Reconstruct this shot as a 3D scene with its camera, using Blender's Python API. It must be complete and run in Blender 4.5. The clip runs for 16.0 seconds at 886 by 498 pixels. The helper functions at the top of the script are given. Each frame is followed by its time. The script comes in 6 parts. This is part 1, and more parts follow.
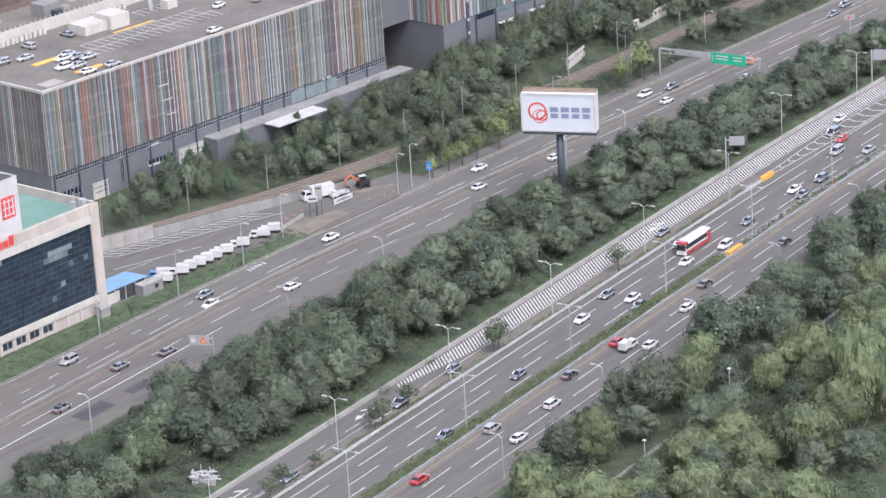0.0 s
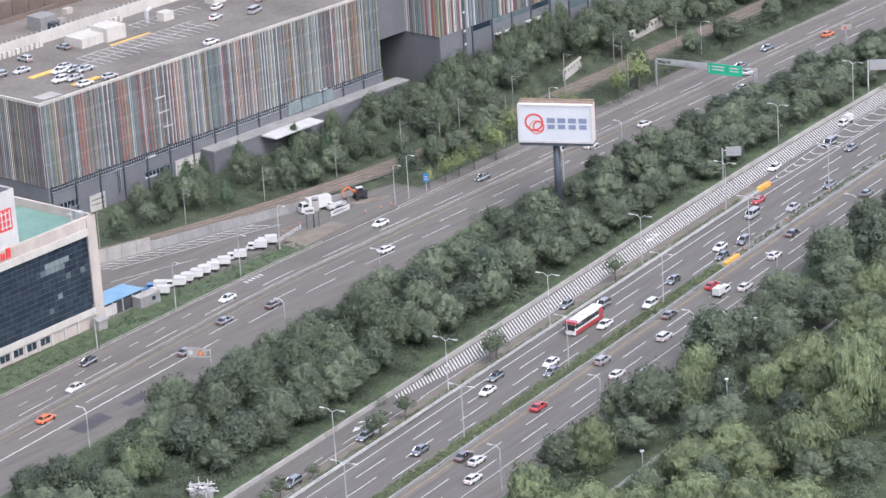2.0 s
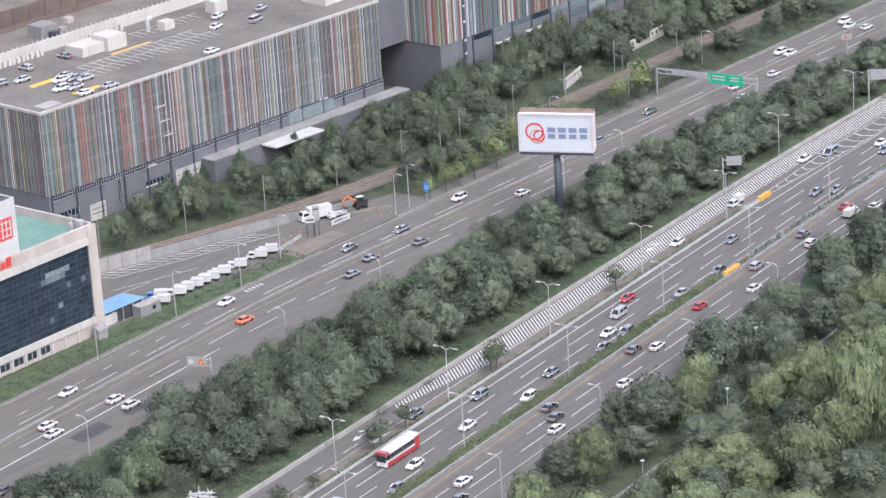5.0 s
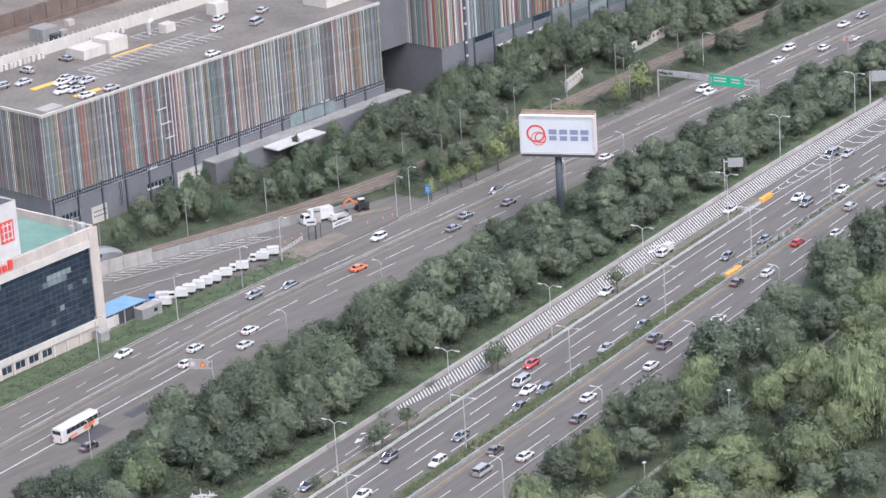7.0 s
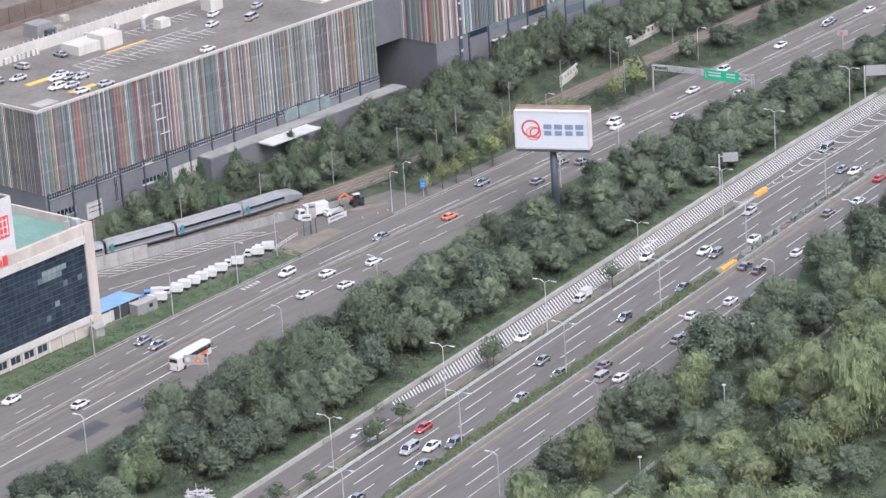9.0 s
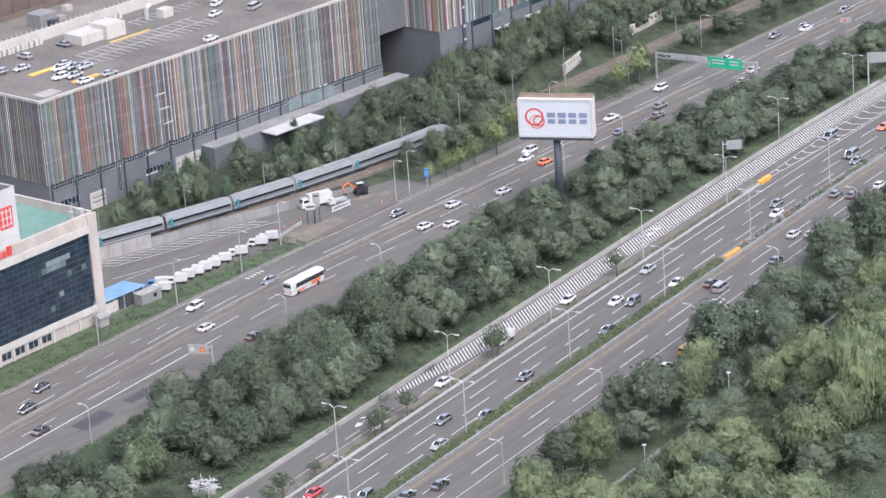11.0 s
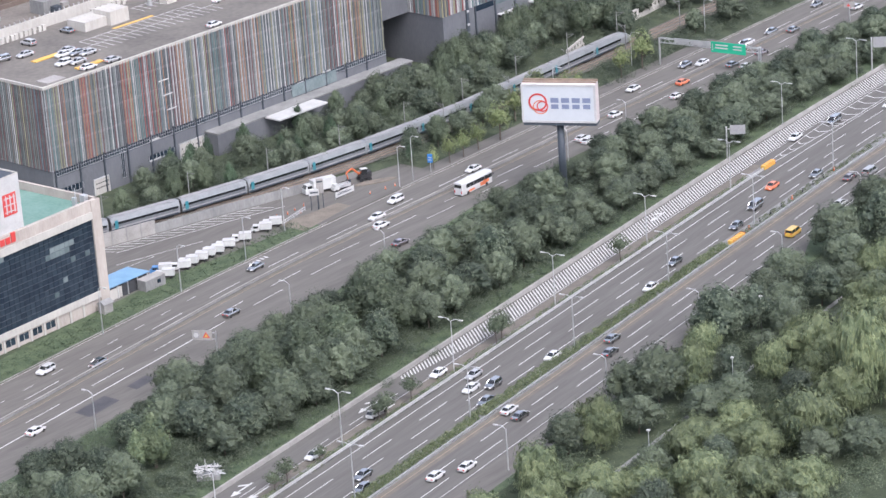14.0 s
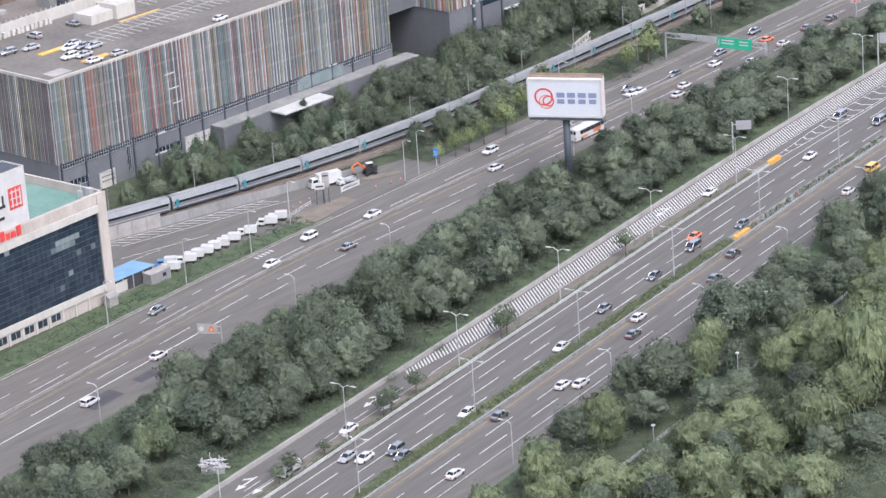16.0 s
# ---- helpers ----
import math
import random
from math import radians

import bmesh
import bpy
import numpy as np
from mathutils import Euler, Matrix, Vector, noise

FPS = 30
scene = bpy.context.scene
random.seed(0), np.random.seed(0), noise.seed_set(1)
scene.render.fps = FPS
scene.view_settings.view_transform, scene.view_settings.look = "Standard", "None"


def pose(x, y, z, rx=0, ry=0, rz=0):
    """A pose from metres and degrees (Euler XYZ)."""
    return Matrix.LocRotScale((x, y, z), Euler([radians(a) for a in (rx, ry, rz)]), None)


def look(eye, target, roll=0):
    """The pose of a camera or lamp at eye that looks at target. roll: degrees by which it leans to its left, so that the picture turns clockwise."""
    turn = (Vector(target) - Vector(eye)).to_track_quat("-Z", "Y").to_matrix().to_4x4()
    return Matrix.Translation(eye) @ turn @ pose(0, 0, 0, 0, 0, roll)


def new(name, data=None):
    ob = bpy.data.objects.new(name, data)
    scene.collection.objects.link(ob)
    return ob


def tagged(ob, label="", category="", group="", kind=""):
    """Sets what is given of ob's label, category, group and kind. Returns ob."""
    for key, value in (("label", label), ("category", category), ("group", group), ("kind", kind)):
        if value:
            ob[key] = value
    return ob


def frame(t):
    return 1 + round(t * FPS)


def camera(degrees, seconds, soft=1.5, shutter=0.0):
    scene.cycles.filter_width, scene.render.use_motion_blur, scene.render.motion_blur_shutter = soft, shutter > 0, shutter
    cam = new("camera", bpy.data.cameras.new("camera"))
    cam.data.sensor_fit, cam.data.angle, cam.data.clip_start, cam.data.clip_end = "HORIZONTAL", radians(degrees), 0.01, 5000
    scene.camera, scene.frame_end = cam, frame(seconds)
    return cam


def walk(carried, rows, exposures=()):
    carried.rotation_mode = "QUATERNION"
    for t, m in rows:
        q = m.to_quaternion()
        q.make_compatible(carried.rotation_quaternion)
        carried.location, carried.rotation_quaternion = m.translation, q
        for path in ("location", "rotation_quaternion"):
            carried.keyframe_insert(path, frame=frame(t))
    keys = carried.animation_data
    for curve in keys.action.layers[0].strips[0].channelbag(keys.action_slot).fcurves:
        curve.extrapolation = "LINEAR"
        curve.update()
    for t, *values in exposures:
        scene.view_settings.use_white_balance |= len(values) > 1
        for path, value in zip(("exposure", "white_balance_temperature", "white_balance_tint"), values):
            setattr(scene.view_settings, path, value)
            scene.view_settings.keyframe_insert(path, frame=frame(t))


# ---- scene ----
cam = camera(16.324, 16.0)
EYE_HEIGHT = 240.54


def aim(pan, tilt, lean):
    """The pose of the camera at its window: degrees to the left, down and of lean."""
    return pose(0, 0, EYE_HEIGHT, 90 - tilt, 0, -pan) @ pose(0, 0, 0, 0, 0, lean)


walk(cam, [(t, aim(*a)) for t, *a in (
    (0.0, 0.0, 19.8025, -3.4912), (0.5, -0.0059, 19.7597, -3.4661), (1.0, -0.0124, 19.6965, -3.4559), (1.5, 0.0113, 19.6268, -3.4899),
    (2.0, 0.071, 19.5956, -3.6518), (2.5, 0.1346, 19.5586, -3.7518), (3.0, 0.1565, 19.5377, -3.7103), (3.5, 0.1355, 19.513, -3.7077),
    (4.0, 0.104, 19.489, -3.5869), (5.2, 0.07, 19.41, -3.60), (6.5, 0.0568, 19.3594, -3.62), (7.0, 0.0481, 19.3828, -3.6852),
    (7.5, 0.0435, 19.4111, -3.7486), (8.0, 0.096, 19.4609, -3.7073), (8.5, 0.1349, 19.4731, -3.796), (9.0, 0.1368, 19.4787, -3.7591),
    (10.2, 0.085, 19.60, -3.89), (11.5, 0.0053, 19.7504, -4.0391), (12.0, -0.0364, 19.828, -4.0685), (12.5, -0.0562, 19.8513, -4.0484),
    (13.0, -0.071, 19.8521, -4.0929), (13.5, -0.0472, 19.8753, -4.0542), (14.0, -0.0484, 19.9473, -4.1262), (14.5, -0.0599, 19.98, -4.121),
    (15.0, -0.0724, 19.9702, -4.0974), (15.5, -0.1052, 20.0027, -4.0382), (16.0, -0.1635, 20.0434, -3.9811))],
     [(0.0, 1.18, 5980, 17), (16.0, 1.18, 5980, 17)])

# ---- light: a hazy overcast day, a wide weak sun high behind the camera ----
SUN_HEIGHT, SUN_FROM = 52, 155
world = bpy.data.worlds.new("hazy_sky")
scene.world = world
world.use_nodes = True
sky = world.node_tree.nodes.new("ShaderNodeTexSky")
sky.sky_type, sky.sun_disc = "NISHITA", False
sky.sun_elevation, sky.sun_rotation = radians(SUN_HEIGHT), radians(SUN_FROM)
sky.air_density, sky.dust_density, sky.ozone_density = 1.0, 4.0, 1.0
ground_back = world.node_tree.nodes["Background"]
haze = world.node_tree.nodes.new("ShaderNodeHueSaturation")
haze.inputs["Saturation"].default_value = 0.4
world.node_tree.links.new(sky.outputs[0], haze.inputs["Color"])
world.node_tree.links.new(haze.outputs[0], ground_back.inputs[0])
ground_back.inputs[1].default_value = 0.15
sun = new("sun", bpy.data.lights.new("sun", "SUN"))
sun.data.energy, sun.data.angle, sun.data.color = 0.95, radians(34), (1, 0.95, 0.88)
a, e = radians(SUN_FROM), radians(SUN_HEIGHT)
sun.matrix_world = look((math.sin(a) * math.cos(e) * 300, math.cos(a) * math.cos(e) * 300 + 650, math.sin(e) * 300), (0, 650, 0))


# ---- materials ----
def nodes_of(name):
    m = bpy.data.materials.new(name)
    m.use_nodes = True
    t = m.node_tree
    return m, t, t.nodes["Principled BSDF"]


def speckled(name, low, high, scale=0.6, fine=6.0, rough=0.8, bump=0.0, metal=0.0, stretch=(1, 1, 1), rand=0.0, island=False, spec=0.3):
    """A surface whose colour wanders between two tones at two scales, in metres of the place."""
    m, t, b = nodes_of(name)
    N, L = t.nodes.new, t.links.new
    geo = N("ShaderNodeNewGeometry")
    mp = N("ShaderNodeMapping")
    mp.inputs["Scale"].default_value = stretch
    L(geo.outputs["Position"], mp.inputs[0])
    n1, n2 = N("ShaderNodeTexNoise"), N("ShaderNodeTexNoise")
    for n, s, d in ((n1, scale, 4), (n2, fine, 3)):
        n.inputs["Scale"].default_value, n.inputs["Detail"].default_value = s, d
        L(mp.outputs[0], n.inputs["Vector"])
    mix = N("ShaderNodeMath")
    mix.operation = "MULTIPLY_ADD"
    mix.inputs[1].default_value = 0.4
    L(n2.outputs["Fac"], mix.inputs[0])
    k = N("ShaderNodeMath")
    k.operation = "MULTIPLY"
    k.inputs[1].default_value = 0.6
    L(n1.outputs["Fac"], k.inputs[0])
    L(k.outputs[0], mix.inputs[2])
    last = mix.outputs[0]
    if rand:
        src = geo.outputs["Random Per Island"] if island else N("ShaderNodeObjectInfo").outputs["Random"]
        r = N("ShaderNodeMath")
        r.operation = "MULTIPLY_ADD"
        r.inputs[1].default_value, r.inputs[2].default_value = rand, -rand / 2
        L(src, r.inputs[0])
        add = N("ShaderNodeMath")
        L(last, add.inputs[0])
        L(r.outputs[0], add.inputs[1])
        last = add.outputs[0]
    ramp = N("ShaderNodeValToRGB")
    ramp.color_ramp.elements[0].position, ramp.color_ramp.elements[1].position = 0.3, 0.7
    ramp.color_ramp.elements[0].color, ramp.color_ramp.elements[1].color = (*low, 1), (*high, 1)
    L(last, ramp.inputs[0])
    L(ramp.outputs[0], b.inputs["Base Color"])
    b.inputs["Roughness"].default_value, b.inputs["Metallic"].default_value = rough, metal
    b.inputs["Specular IOR Level"].default_value = spec
    if bump:
        bn = N("ShaderNodeBump")
        bn.inputs["Strength"].default_value, bn.inputs["Distance"].default_value = bump, 0.1
        L(n2.outputs["Fac"], bn.inputs["Height"])
        L(bn.outputs[0], b.inputs["Normal"])
    return m


def along(m, heading_degrees, longwise, across):
    """Stretch a material's grain along a road, as tyres wear it."""
    mp = next(n for n in m.node_tree.nodes if n.type == "MAPPING")
    mp.vector_type = "TEXTURE"
    mp.inputs["Rotation"].default_value = (0, 0, radians(heading_degrees))
    mp.inputs["Scale"].default_value = (longwise, across, 1)
    return m


def plain(name, colour, rough=0.5, metal=0.0, coat=0.0, glow=None):
    m, t, b = nodes_of(name)
    b.inputs["Base Color"].default_value = (*colour, 1)
    b.inputs["Roughness"].default_value, b.inputs["Metallic"].default_value = rough, metal
    b.inputs["Coat Weight"].default_value, b.inputs["Coat IOR"].default_value = coat, 1.8
    if glow:
        b.inputs["Emission Color"].default_value, b.inputs["Emission Strength"].default_value = (*colour, 1), glow
    return m


def leafy(name, low, high, rand=0.32):
    """Foliage: the tone varies leaf by leaf, tree by tree and over the crown."""
    m = speckled(name, low, high, 0.25, 2.5, 0.6, 0, rand=rand, island=True, spec=0.25)
    t = m.node_tree
    N, L = t.nodes.new, t.links.new
    b = t.nodes["Principled BSDF"]
    ramp = b.inputs["Base Color"].links[0].from_node
    hsv, info, mul = N("ShaderNodeHueSaturation"), N("ShaderNodeObjectInfo"), N("ShaderNodeMapRange")
    mul.inputs["To Min"].default_value, mul.inputs["To Max"].default_value = 0.76, 1.24
    L(info.outputs["Random"], mul.inputs["Value"])
    L(mul.outputs[0], hsv.inputs["Value"])
    L(ramp.outputs[0], hsv.inputs["Color"])
    L(hsv.outputs[0], b.inputs["Base Color"])
    return m


ASPHALT = along(speckled("asphalt", (0.084, 0.08, 0.074), (0.128, 0.123, 0.114), 0.55, 2.6, 0.85, 0.1), 56.25, 14, 1.0)
ASPHALT_OLD = along(speckled("old_asphalt", (0.088, 0.083, 0.076), (0.142, 0.134, 0.122), 0.5, 2.2, 0.85, 0.1), 48.8, 12, 1.2)
GUTTER = speckled("stained_gutter", (0.1, 0.09, 0.078), (0.165, 0.146, 0.124), 0.4, 2.5, 0.9)
TAR = speckled("tar_patch", (0.045, 0.045, 0.05), (0.075, 0.075, 0.08), 0.4, 3, 0.7)
PAINT = speckled("road_paint", (0.36, 0.36, 0.35), (0.56, 0.56, 0.54), 0.8, 5, 0.6)
PAINT_WORN = speckled("worn_road_paint", (0.2, 0.2, 0.2), (0.6, 0.6, 0.58), 0.8, 4, 0.6)
PAINT_YELLOW = speckled("yellow_road_paint", (0.19, 0.15, 0.105), (0.28, 0.22, 0.145), 0.8, 4, 0.6)
CONCRETE = speckled("concrete", (0.2, 0.192, 0.182), (0.345, 0.333, 0.315), 0.3, 3, 0.9, 0.1)
CONCRETE_DARK = speckled("weathered_concrete", (0.15, 0.15, 0.15), (0.26, 0.26, 0.25), 0.25, 2.5, 0.9, 0.1, stretch=(1, 1, 0.3))
GRASS = speckled("grass", (0.034, 0.054, 0.031), (0.1, 0.13, 0.07), 0.35, 2.8, 0.9, 0.3)
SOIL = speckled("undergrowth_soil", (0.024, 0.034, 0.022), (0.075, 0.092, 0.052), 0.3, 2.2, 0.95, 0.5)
EARTH = speckled("bare_earth", (0.12, 0.104, 0.086), (0.2, 0.176, 0.146), 0.3, 2, 0.95, 0.2)
STEEL = speckled("galvanised_steel", (0.4, 0.41, 0.42), (0.6, 0.6, 0.6), 0.6, 5, 0.45, 0, 0.6)
STEEL_DARK = speckled("dark_steel", (0.035, 0.045, 0.055), (0.06, 0.07, 0.085), 0.6, 3, 0.5)
RUST = speckled("rusty_rail", (0.16, 0.12, 0.095), (0.28, 0.22, 0.17), 0.5, 4, 0.7, 0, 0.1)
BALLAST = speckled("ballast", (0.08, 0.072, 0.063), (0.15, 0.135, 0.12), 0.3, 8, 0.95, 0.3)
WHITE = speckled("white_paint", (0.36, 0.36, 0.355), (0.48, 0.48, 0.47), 0.4, 3, 0.5)
CREAM = speckled("cream_render", (0.34, 0.325, 0.295), (0.46, 0.442, 0.405), 0.25, 2, 0.8, 0, stretch=(1, 1, 0.25))
BEIGE = speckled("beige_stone_cladding", (0.3, 0.265, 0.235), (0.43, 0.39, 0.35), 0.3, 2.5, 0.85, 0, stretch=(1, 1, 0.3))
GREY_CLAD = speckled("grey_metal_cladding", (0.1, 0.105, 0.115), (0.145, 0.15, 0.16), 0.2, 2, 0.6, 0, stretch=(1, 1, 0.4))
GREY_MID = speckled("mid_grey_cladding", (0.2, 0.2, 0.21), (0.28, 0.28, 0.28), 0.2, 2, 0.6)
# flat dark colour that paints the shade inside the shed and an entrance
DARK_VOID = speckled("shaded_interior", (0.03, 0.032, 0.036), (0.06, 0.062, 0.066), 0.3, 2, 0.8)
TEAL_ROOF = speckled("teal_green_roof_coating", (0.08, 0.17, 0.14), (0.17, 0.27, 0.23), 0.12, 1.2, 0.6)
BLUE_ROOF = speckled("blue_sheet_roof", (0.13, 0.25, 0.38), (0.2, 0.34, 0.47), 0.3, 3, 0.5)
GLASS_DARK = speckled("dark_curtain_glass", (0.012, 0.02, 0.032), (0.03, 0.045, 0.06), 0.3, 2, 0.12, rand=0.4, spec=0.5)
GLASS_LIT = speckled("pale_window_glass", (0.085, 0.115, 0.12), (0.18, 0.218, 0.22), 0.3, 2, 0.15, rand=0.6, spec=0.5)
# its broad pale patches paint reflections into the glass colour
GLASS_GREY = speckled("facade_glass", (0.09, 0.105, 0.108), (0.26, 0.29, 0.285), 0.12, 0.9, 0.25, spec=0.5, stretch=(1, 1, 2.0))
ROOF_DECK = speckled("roof_parking_deck", (0.088, 0.082, 0.075), (0.172, 0.158, 0.14), 0.07, 0.8, 0.85)
ROOF_BROWN = speckled("brown_roof_felt", (0.1, 0.088, 0.076), (0.19, 0.17, 0.148), 0.1, 1.0, 0.9)
BRICK_BROWN = speckled("brown_brick", (0.1, 0.075, 0.062), (0.17, 0.135, 0.115), 0.2, 2.0, 0.9)
RED = plain("red_paint", (0.5, 0.055, 0.05), 0.4)
ORANGE = plain("orange_paint", (0.55, 0.13, 0.04), 0.5)
YELLOW = speckled("yellow_paint", (0.5, 0.29, 0.05), (0.64, 0.4, 0.1), 0.6, 4, 0.5)
GREEN_SIGN = speckled("green_sign_face", (0.015, 0.3, 0.17), (0.025, 0.38, 0.22), 0.3, 2, 0.5)
BLUE_SIGN = plain("blue_sign_face", (0.03, 0.16, 0.42), 0.5)
BLACK = plain("black_paint", (0.02, 0.02, 0.022), 0.5)
NAVY = plain("navy_letters", (0.17, 0.2, 0.29), 0.4)
BARK = speckled("bark", (0.06, 0.05, 0.04), (0.13, 0.11, 0.09), 1.5, 8, 0.95, 0.3)
LEAF_DARK = leafy("dark_broadleaf", (0.03, 0.043, 0.031), (0.096, 0.116, 0.075), 0.36)
LEAF_MID = leafy("mid_broadleaf", (0.034, 0.049, 0.032), (0.102, 0.125, 0.076), 0.36)
LEAF_WILLOW = leafy("willow_leaf", (0.05, 0.073, 0.043), (0.165, 0.192, 0.098), 0.42)
LEAF_YELLOW = leafy("yellowing_leaf", (0.085, 0.112, 0.05), (0.195, 0.225, 0.1))
LEAF_POPLAR = leafy("poplar_leaf", (0.042, 0.066, 0.04), (0.125, 0.155, 0.085), 0.42)
LEAF_FIR = leafy("fir_needles", (0.026, 0.045, 0.03), (0.06, 0.09, 0.05))
LEAF_HEDGE = leafy("hedge_leaf", (0.05, 0.074, 0.036), (0.14, 0.16, 0.08), 0.8)

# ---- mesh building ----


class Shape:
    """Gathers boxes, tubes and faces into one mesh."""

    def __init__(self):
        self.v, self.f = [], []

    def add(self, verts, faces, m=None):
        k = len(self.v)
        self.v += [tuple(m @ Vector(p)) if m else tuple(p) for p in verts]
        self.f += [tuple(i + k for i in f) for f in faces]
        return self

    def box(self, x0, x1, y0, y1, z0, z1, m=None):
        return self.add([(x, y, z) for z in (z0, z1) for x, y in ((x0, y0), (x1, y0), (x1, y1), (x0, y1))],
                        [(3, 2, 1, 0), (4, 5, 6, 7), (0, 1, 5, 4), (1, 2, 6, 5), (2, 3, 7, 6), (3, 0, 4, 7)], m)

    def tube(self, p, q, r0, r1=None, n=8):
        p, q = Vector(p), Vector(q)
        r1 = r0 if r1 is None else r1
        d = (q - p).normalized()
        s = d.orthogonal().normalized()
        t = d.cross(s)
        ring = [s * math.cos(6.2832 * i / n) + t * math.sin(6.2832 * i / n) for i in range(n)]
        return self.add([p + a * r0 for a in ring] + [q + a * r1 for a in ring],
                        [(i, (i + 1) % n, n + (i + 1) % n, n + i) for i in range(n)] + [tuple(range(n))[::-1], tuple(range(n, 2 * n))])

    def loft(self, rings, caps=True):
        n = len(rings[0])
        faces = [(r * n + i, r * n + (i + 1) % n, (r + 1) * n + (i + 1) % n, (r + 1) * n + i) for r in range(len(rings) - 1) for i in range(n)]
        if caps:
            faces += [tuple(range(n))[::-1], tuple(range((len(rings) - 1) * n, len(rings) * n))]
        return self.add([p for ring in rings for p in ring], faces)

    def slab(self, corners, z0, z1):
        """A flat slab over a ring of (x, y)."""
        n = len(corners)
        return self.add([(x, y, z0) for x, y in corners] + [(x, y, z1) for x, y in corners],
                        [tuple(range(n))[::-1], tuple(range(n, 2 * n))] + [(i, (i + 1) % n, n + (i + 1) % n, n + i) for i in range(n)])

    def ribbon(self, left, right):
        """A strip of quads between two rows of points."""
        n = len(left)
        return self.add(list(left) + list(right), [(i, n + i, n + i + 1, i + 1) for i in range(n - 1)])

    def data(self, name, material, smooth=False):
        me = bpy.data.meshes.new(name)
        me.from_pydata(self.v, [], self.f)
        me.materials.append(material)
        if smooth:
            me.shade_smooth()
        me.update()
        return me


def part(name, shape, material, parent=None, label="", smooth=False, m=None):
    """One mesh object under a thing or a part. shape: a Shape, or mesh data to share."""
    ob = new(name, shape if isinstance(shape, bpy.types.Mesh) else shape.data(name, material, smooth))
    if parent is not None:
        ob.parent = parent
    if m is not None:
        ob.matrix_basis = m
    return tagged(ob, label) if label else ob


def structure(name, shape, material, label, category, kind="structure"):
    return tagged(part(name, shape, material), label, category, "", kind)


def thing(name, m, label, category, group=""):
    ob = new(name)
    ob.matrix_basis = m
    return tagged(ob, label, category, group)


# ---- the two roads: u runs along them away from the camera, v to their right ----
def A(u, v, z=0.0):
    """The riverside expressway."""
    v += 2.1e-4 * max(0.0, u - 130) ** 2
    s, c = math.sin(radians(33.75)), math.cos(radians(33.75))
    return Vector((u * s + v * c, 565 + u * c - v * s, z))


def B(u, v, z=0.0):
    """The inland road; v counts from its lane line right of the median."""
    s = 20 - u
    v += -4.6 + (0.022 * s if s < 0 else s * s / 800 if s < 47 else 2.761 + 0.1175 * (s - 47))
    return F(u, v, z)


def F(u, v, z=0.0):
    """The straight frame of the market and the railway side."""
    s, c = math.sin(radians(41.2)), math.cos(radians(41.2))
    return Vector((-28 + u * s + v * c, 655 + u * c - v * s, z))


def strip(road, u0, u1, v0, v1, z, step=6.0, shape=None):
    """A flat strip of a road; v0 and v1 are numbers or functions of u."""
    n = max(1, math.ceil((u1 - u0) / step))
    us = [u0 + (u1 - u0) * i / n for i in range(n + 1)]
    f0 = v0 if callable(v0) else (lambda u: v0)
    f1 = v1 if callable(v1) else (lambda u: v1)
    return (shape or Shape()).ribbon([road(u, f0(u), z) for u in us], [road(u, f1(u), z) for u in us])


def rail_run(road, u0, u1, v, z0, z1, half, shape, step=8.0):
    """A beam that follows a road: a closed box section."""
    n = max(1, math.ceil((u1 - u0) / step))
    rings = []
    for i in range(n + 1):
        u = u0 + (u1 - u0) * i / n
        rings.append([road(u, v - half, z0), road(u, v + half, z0), road(u, v + half, z1), road(u, v - half, z1)])
    return shape.loft(rings)


def heading(road, u, v=0.0):
    d = road(u + 1, v) - road(u - 1, v)
    return math.degrees(math.atan2(d.y, d.x))


def at(road, u, v, z=0.0, turn=0.0):
    """A pose on a road: x along it, y to its left."""
    p = road(u, v, z)
    return pose(p.x, p.y, p.z, 0, 0, heading(road, u, v) + turn)


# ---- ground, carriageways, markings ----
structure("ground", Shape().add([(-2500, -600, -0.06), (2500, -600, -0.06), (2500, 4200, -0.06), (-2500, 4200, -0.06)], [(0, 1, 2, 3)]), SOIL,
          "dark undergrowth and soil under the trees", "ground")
structure("road_expressway", strip(A, -480, 560, -22.4, 18.4, 0), ASPHALT, "grey asphalt expressway with four lanes each way", "road")


def inland_right(u):
    return 15.5 if u < 5 else max(7.6, 15.5 - (u - 5) * 0.16)


def inland_left(u):
    return -15.4 - max(0.0, -u - 5) * 0.045


structure("road_inland", strip(B, -480, 560, inland_left, inland_right, 0, 4), ASPHALT_OLD, "weathered grey asphalt road with a wide merging area", "road")


def dashes(name, road, v, u0, u1, period, length, width, material, label, v_end=None):
    s, u = Shape(), u0
    while u < u1:
        strip(road, u, u + length, v - width / 2, v + width / 2, 0.012, 10, s)
        u += period
    return structure(name, s, material, label, "lane marking")


for name, v, u0 in (("lane_line_1", -5.95, -106.7), ("lane_line_2", -2.5, -115.0), ("lane_line_3", 0.75, -124.6)):
    dashes(name, A, v, u0, 320, 20.4, 10.3, 0.2, PAINT, "white dashed lane line")
for name, v, u0 in (("lane_line_4", 10.75, -125.9), ("lane_line_5", 14.25, -114.2)):
    dashes(name, A, v, u0, 320, 19.55, 10.2, 0.2, PAINT, "white dashed lane line")
for name, v, u0 in (("lane_line_6", 0.0, -139.0), ("lane_line_7", 3.8, -150.0)):
    dashes(name, B, v, u0, 320, 20.9, 10.5, 0.2, PAINT, "white dashed lane line")
dashes("lane_line_8", B, -8.3, -151.5, 320, 20.9, 10.8, 0.2, PAINT, "white dashed lane line")
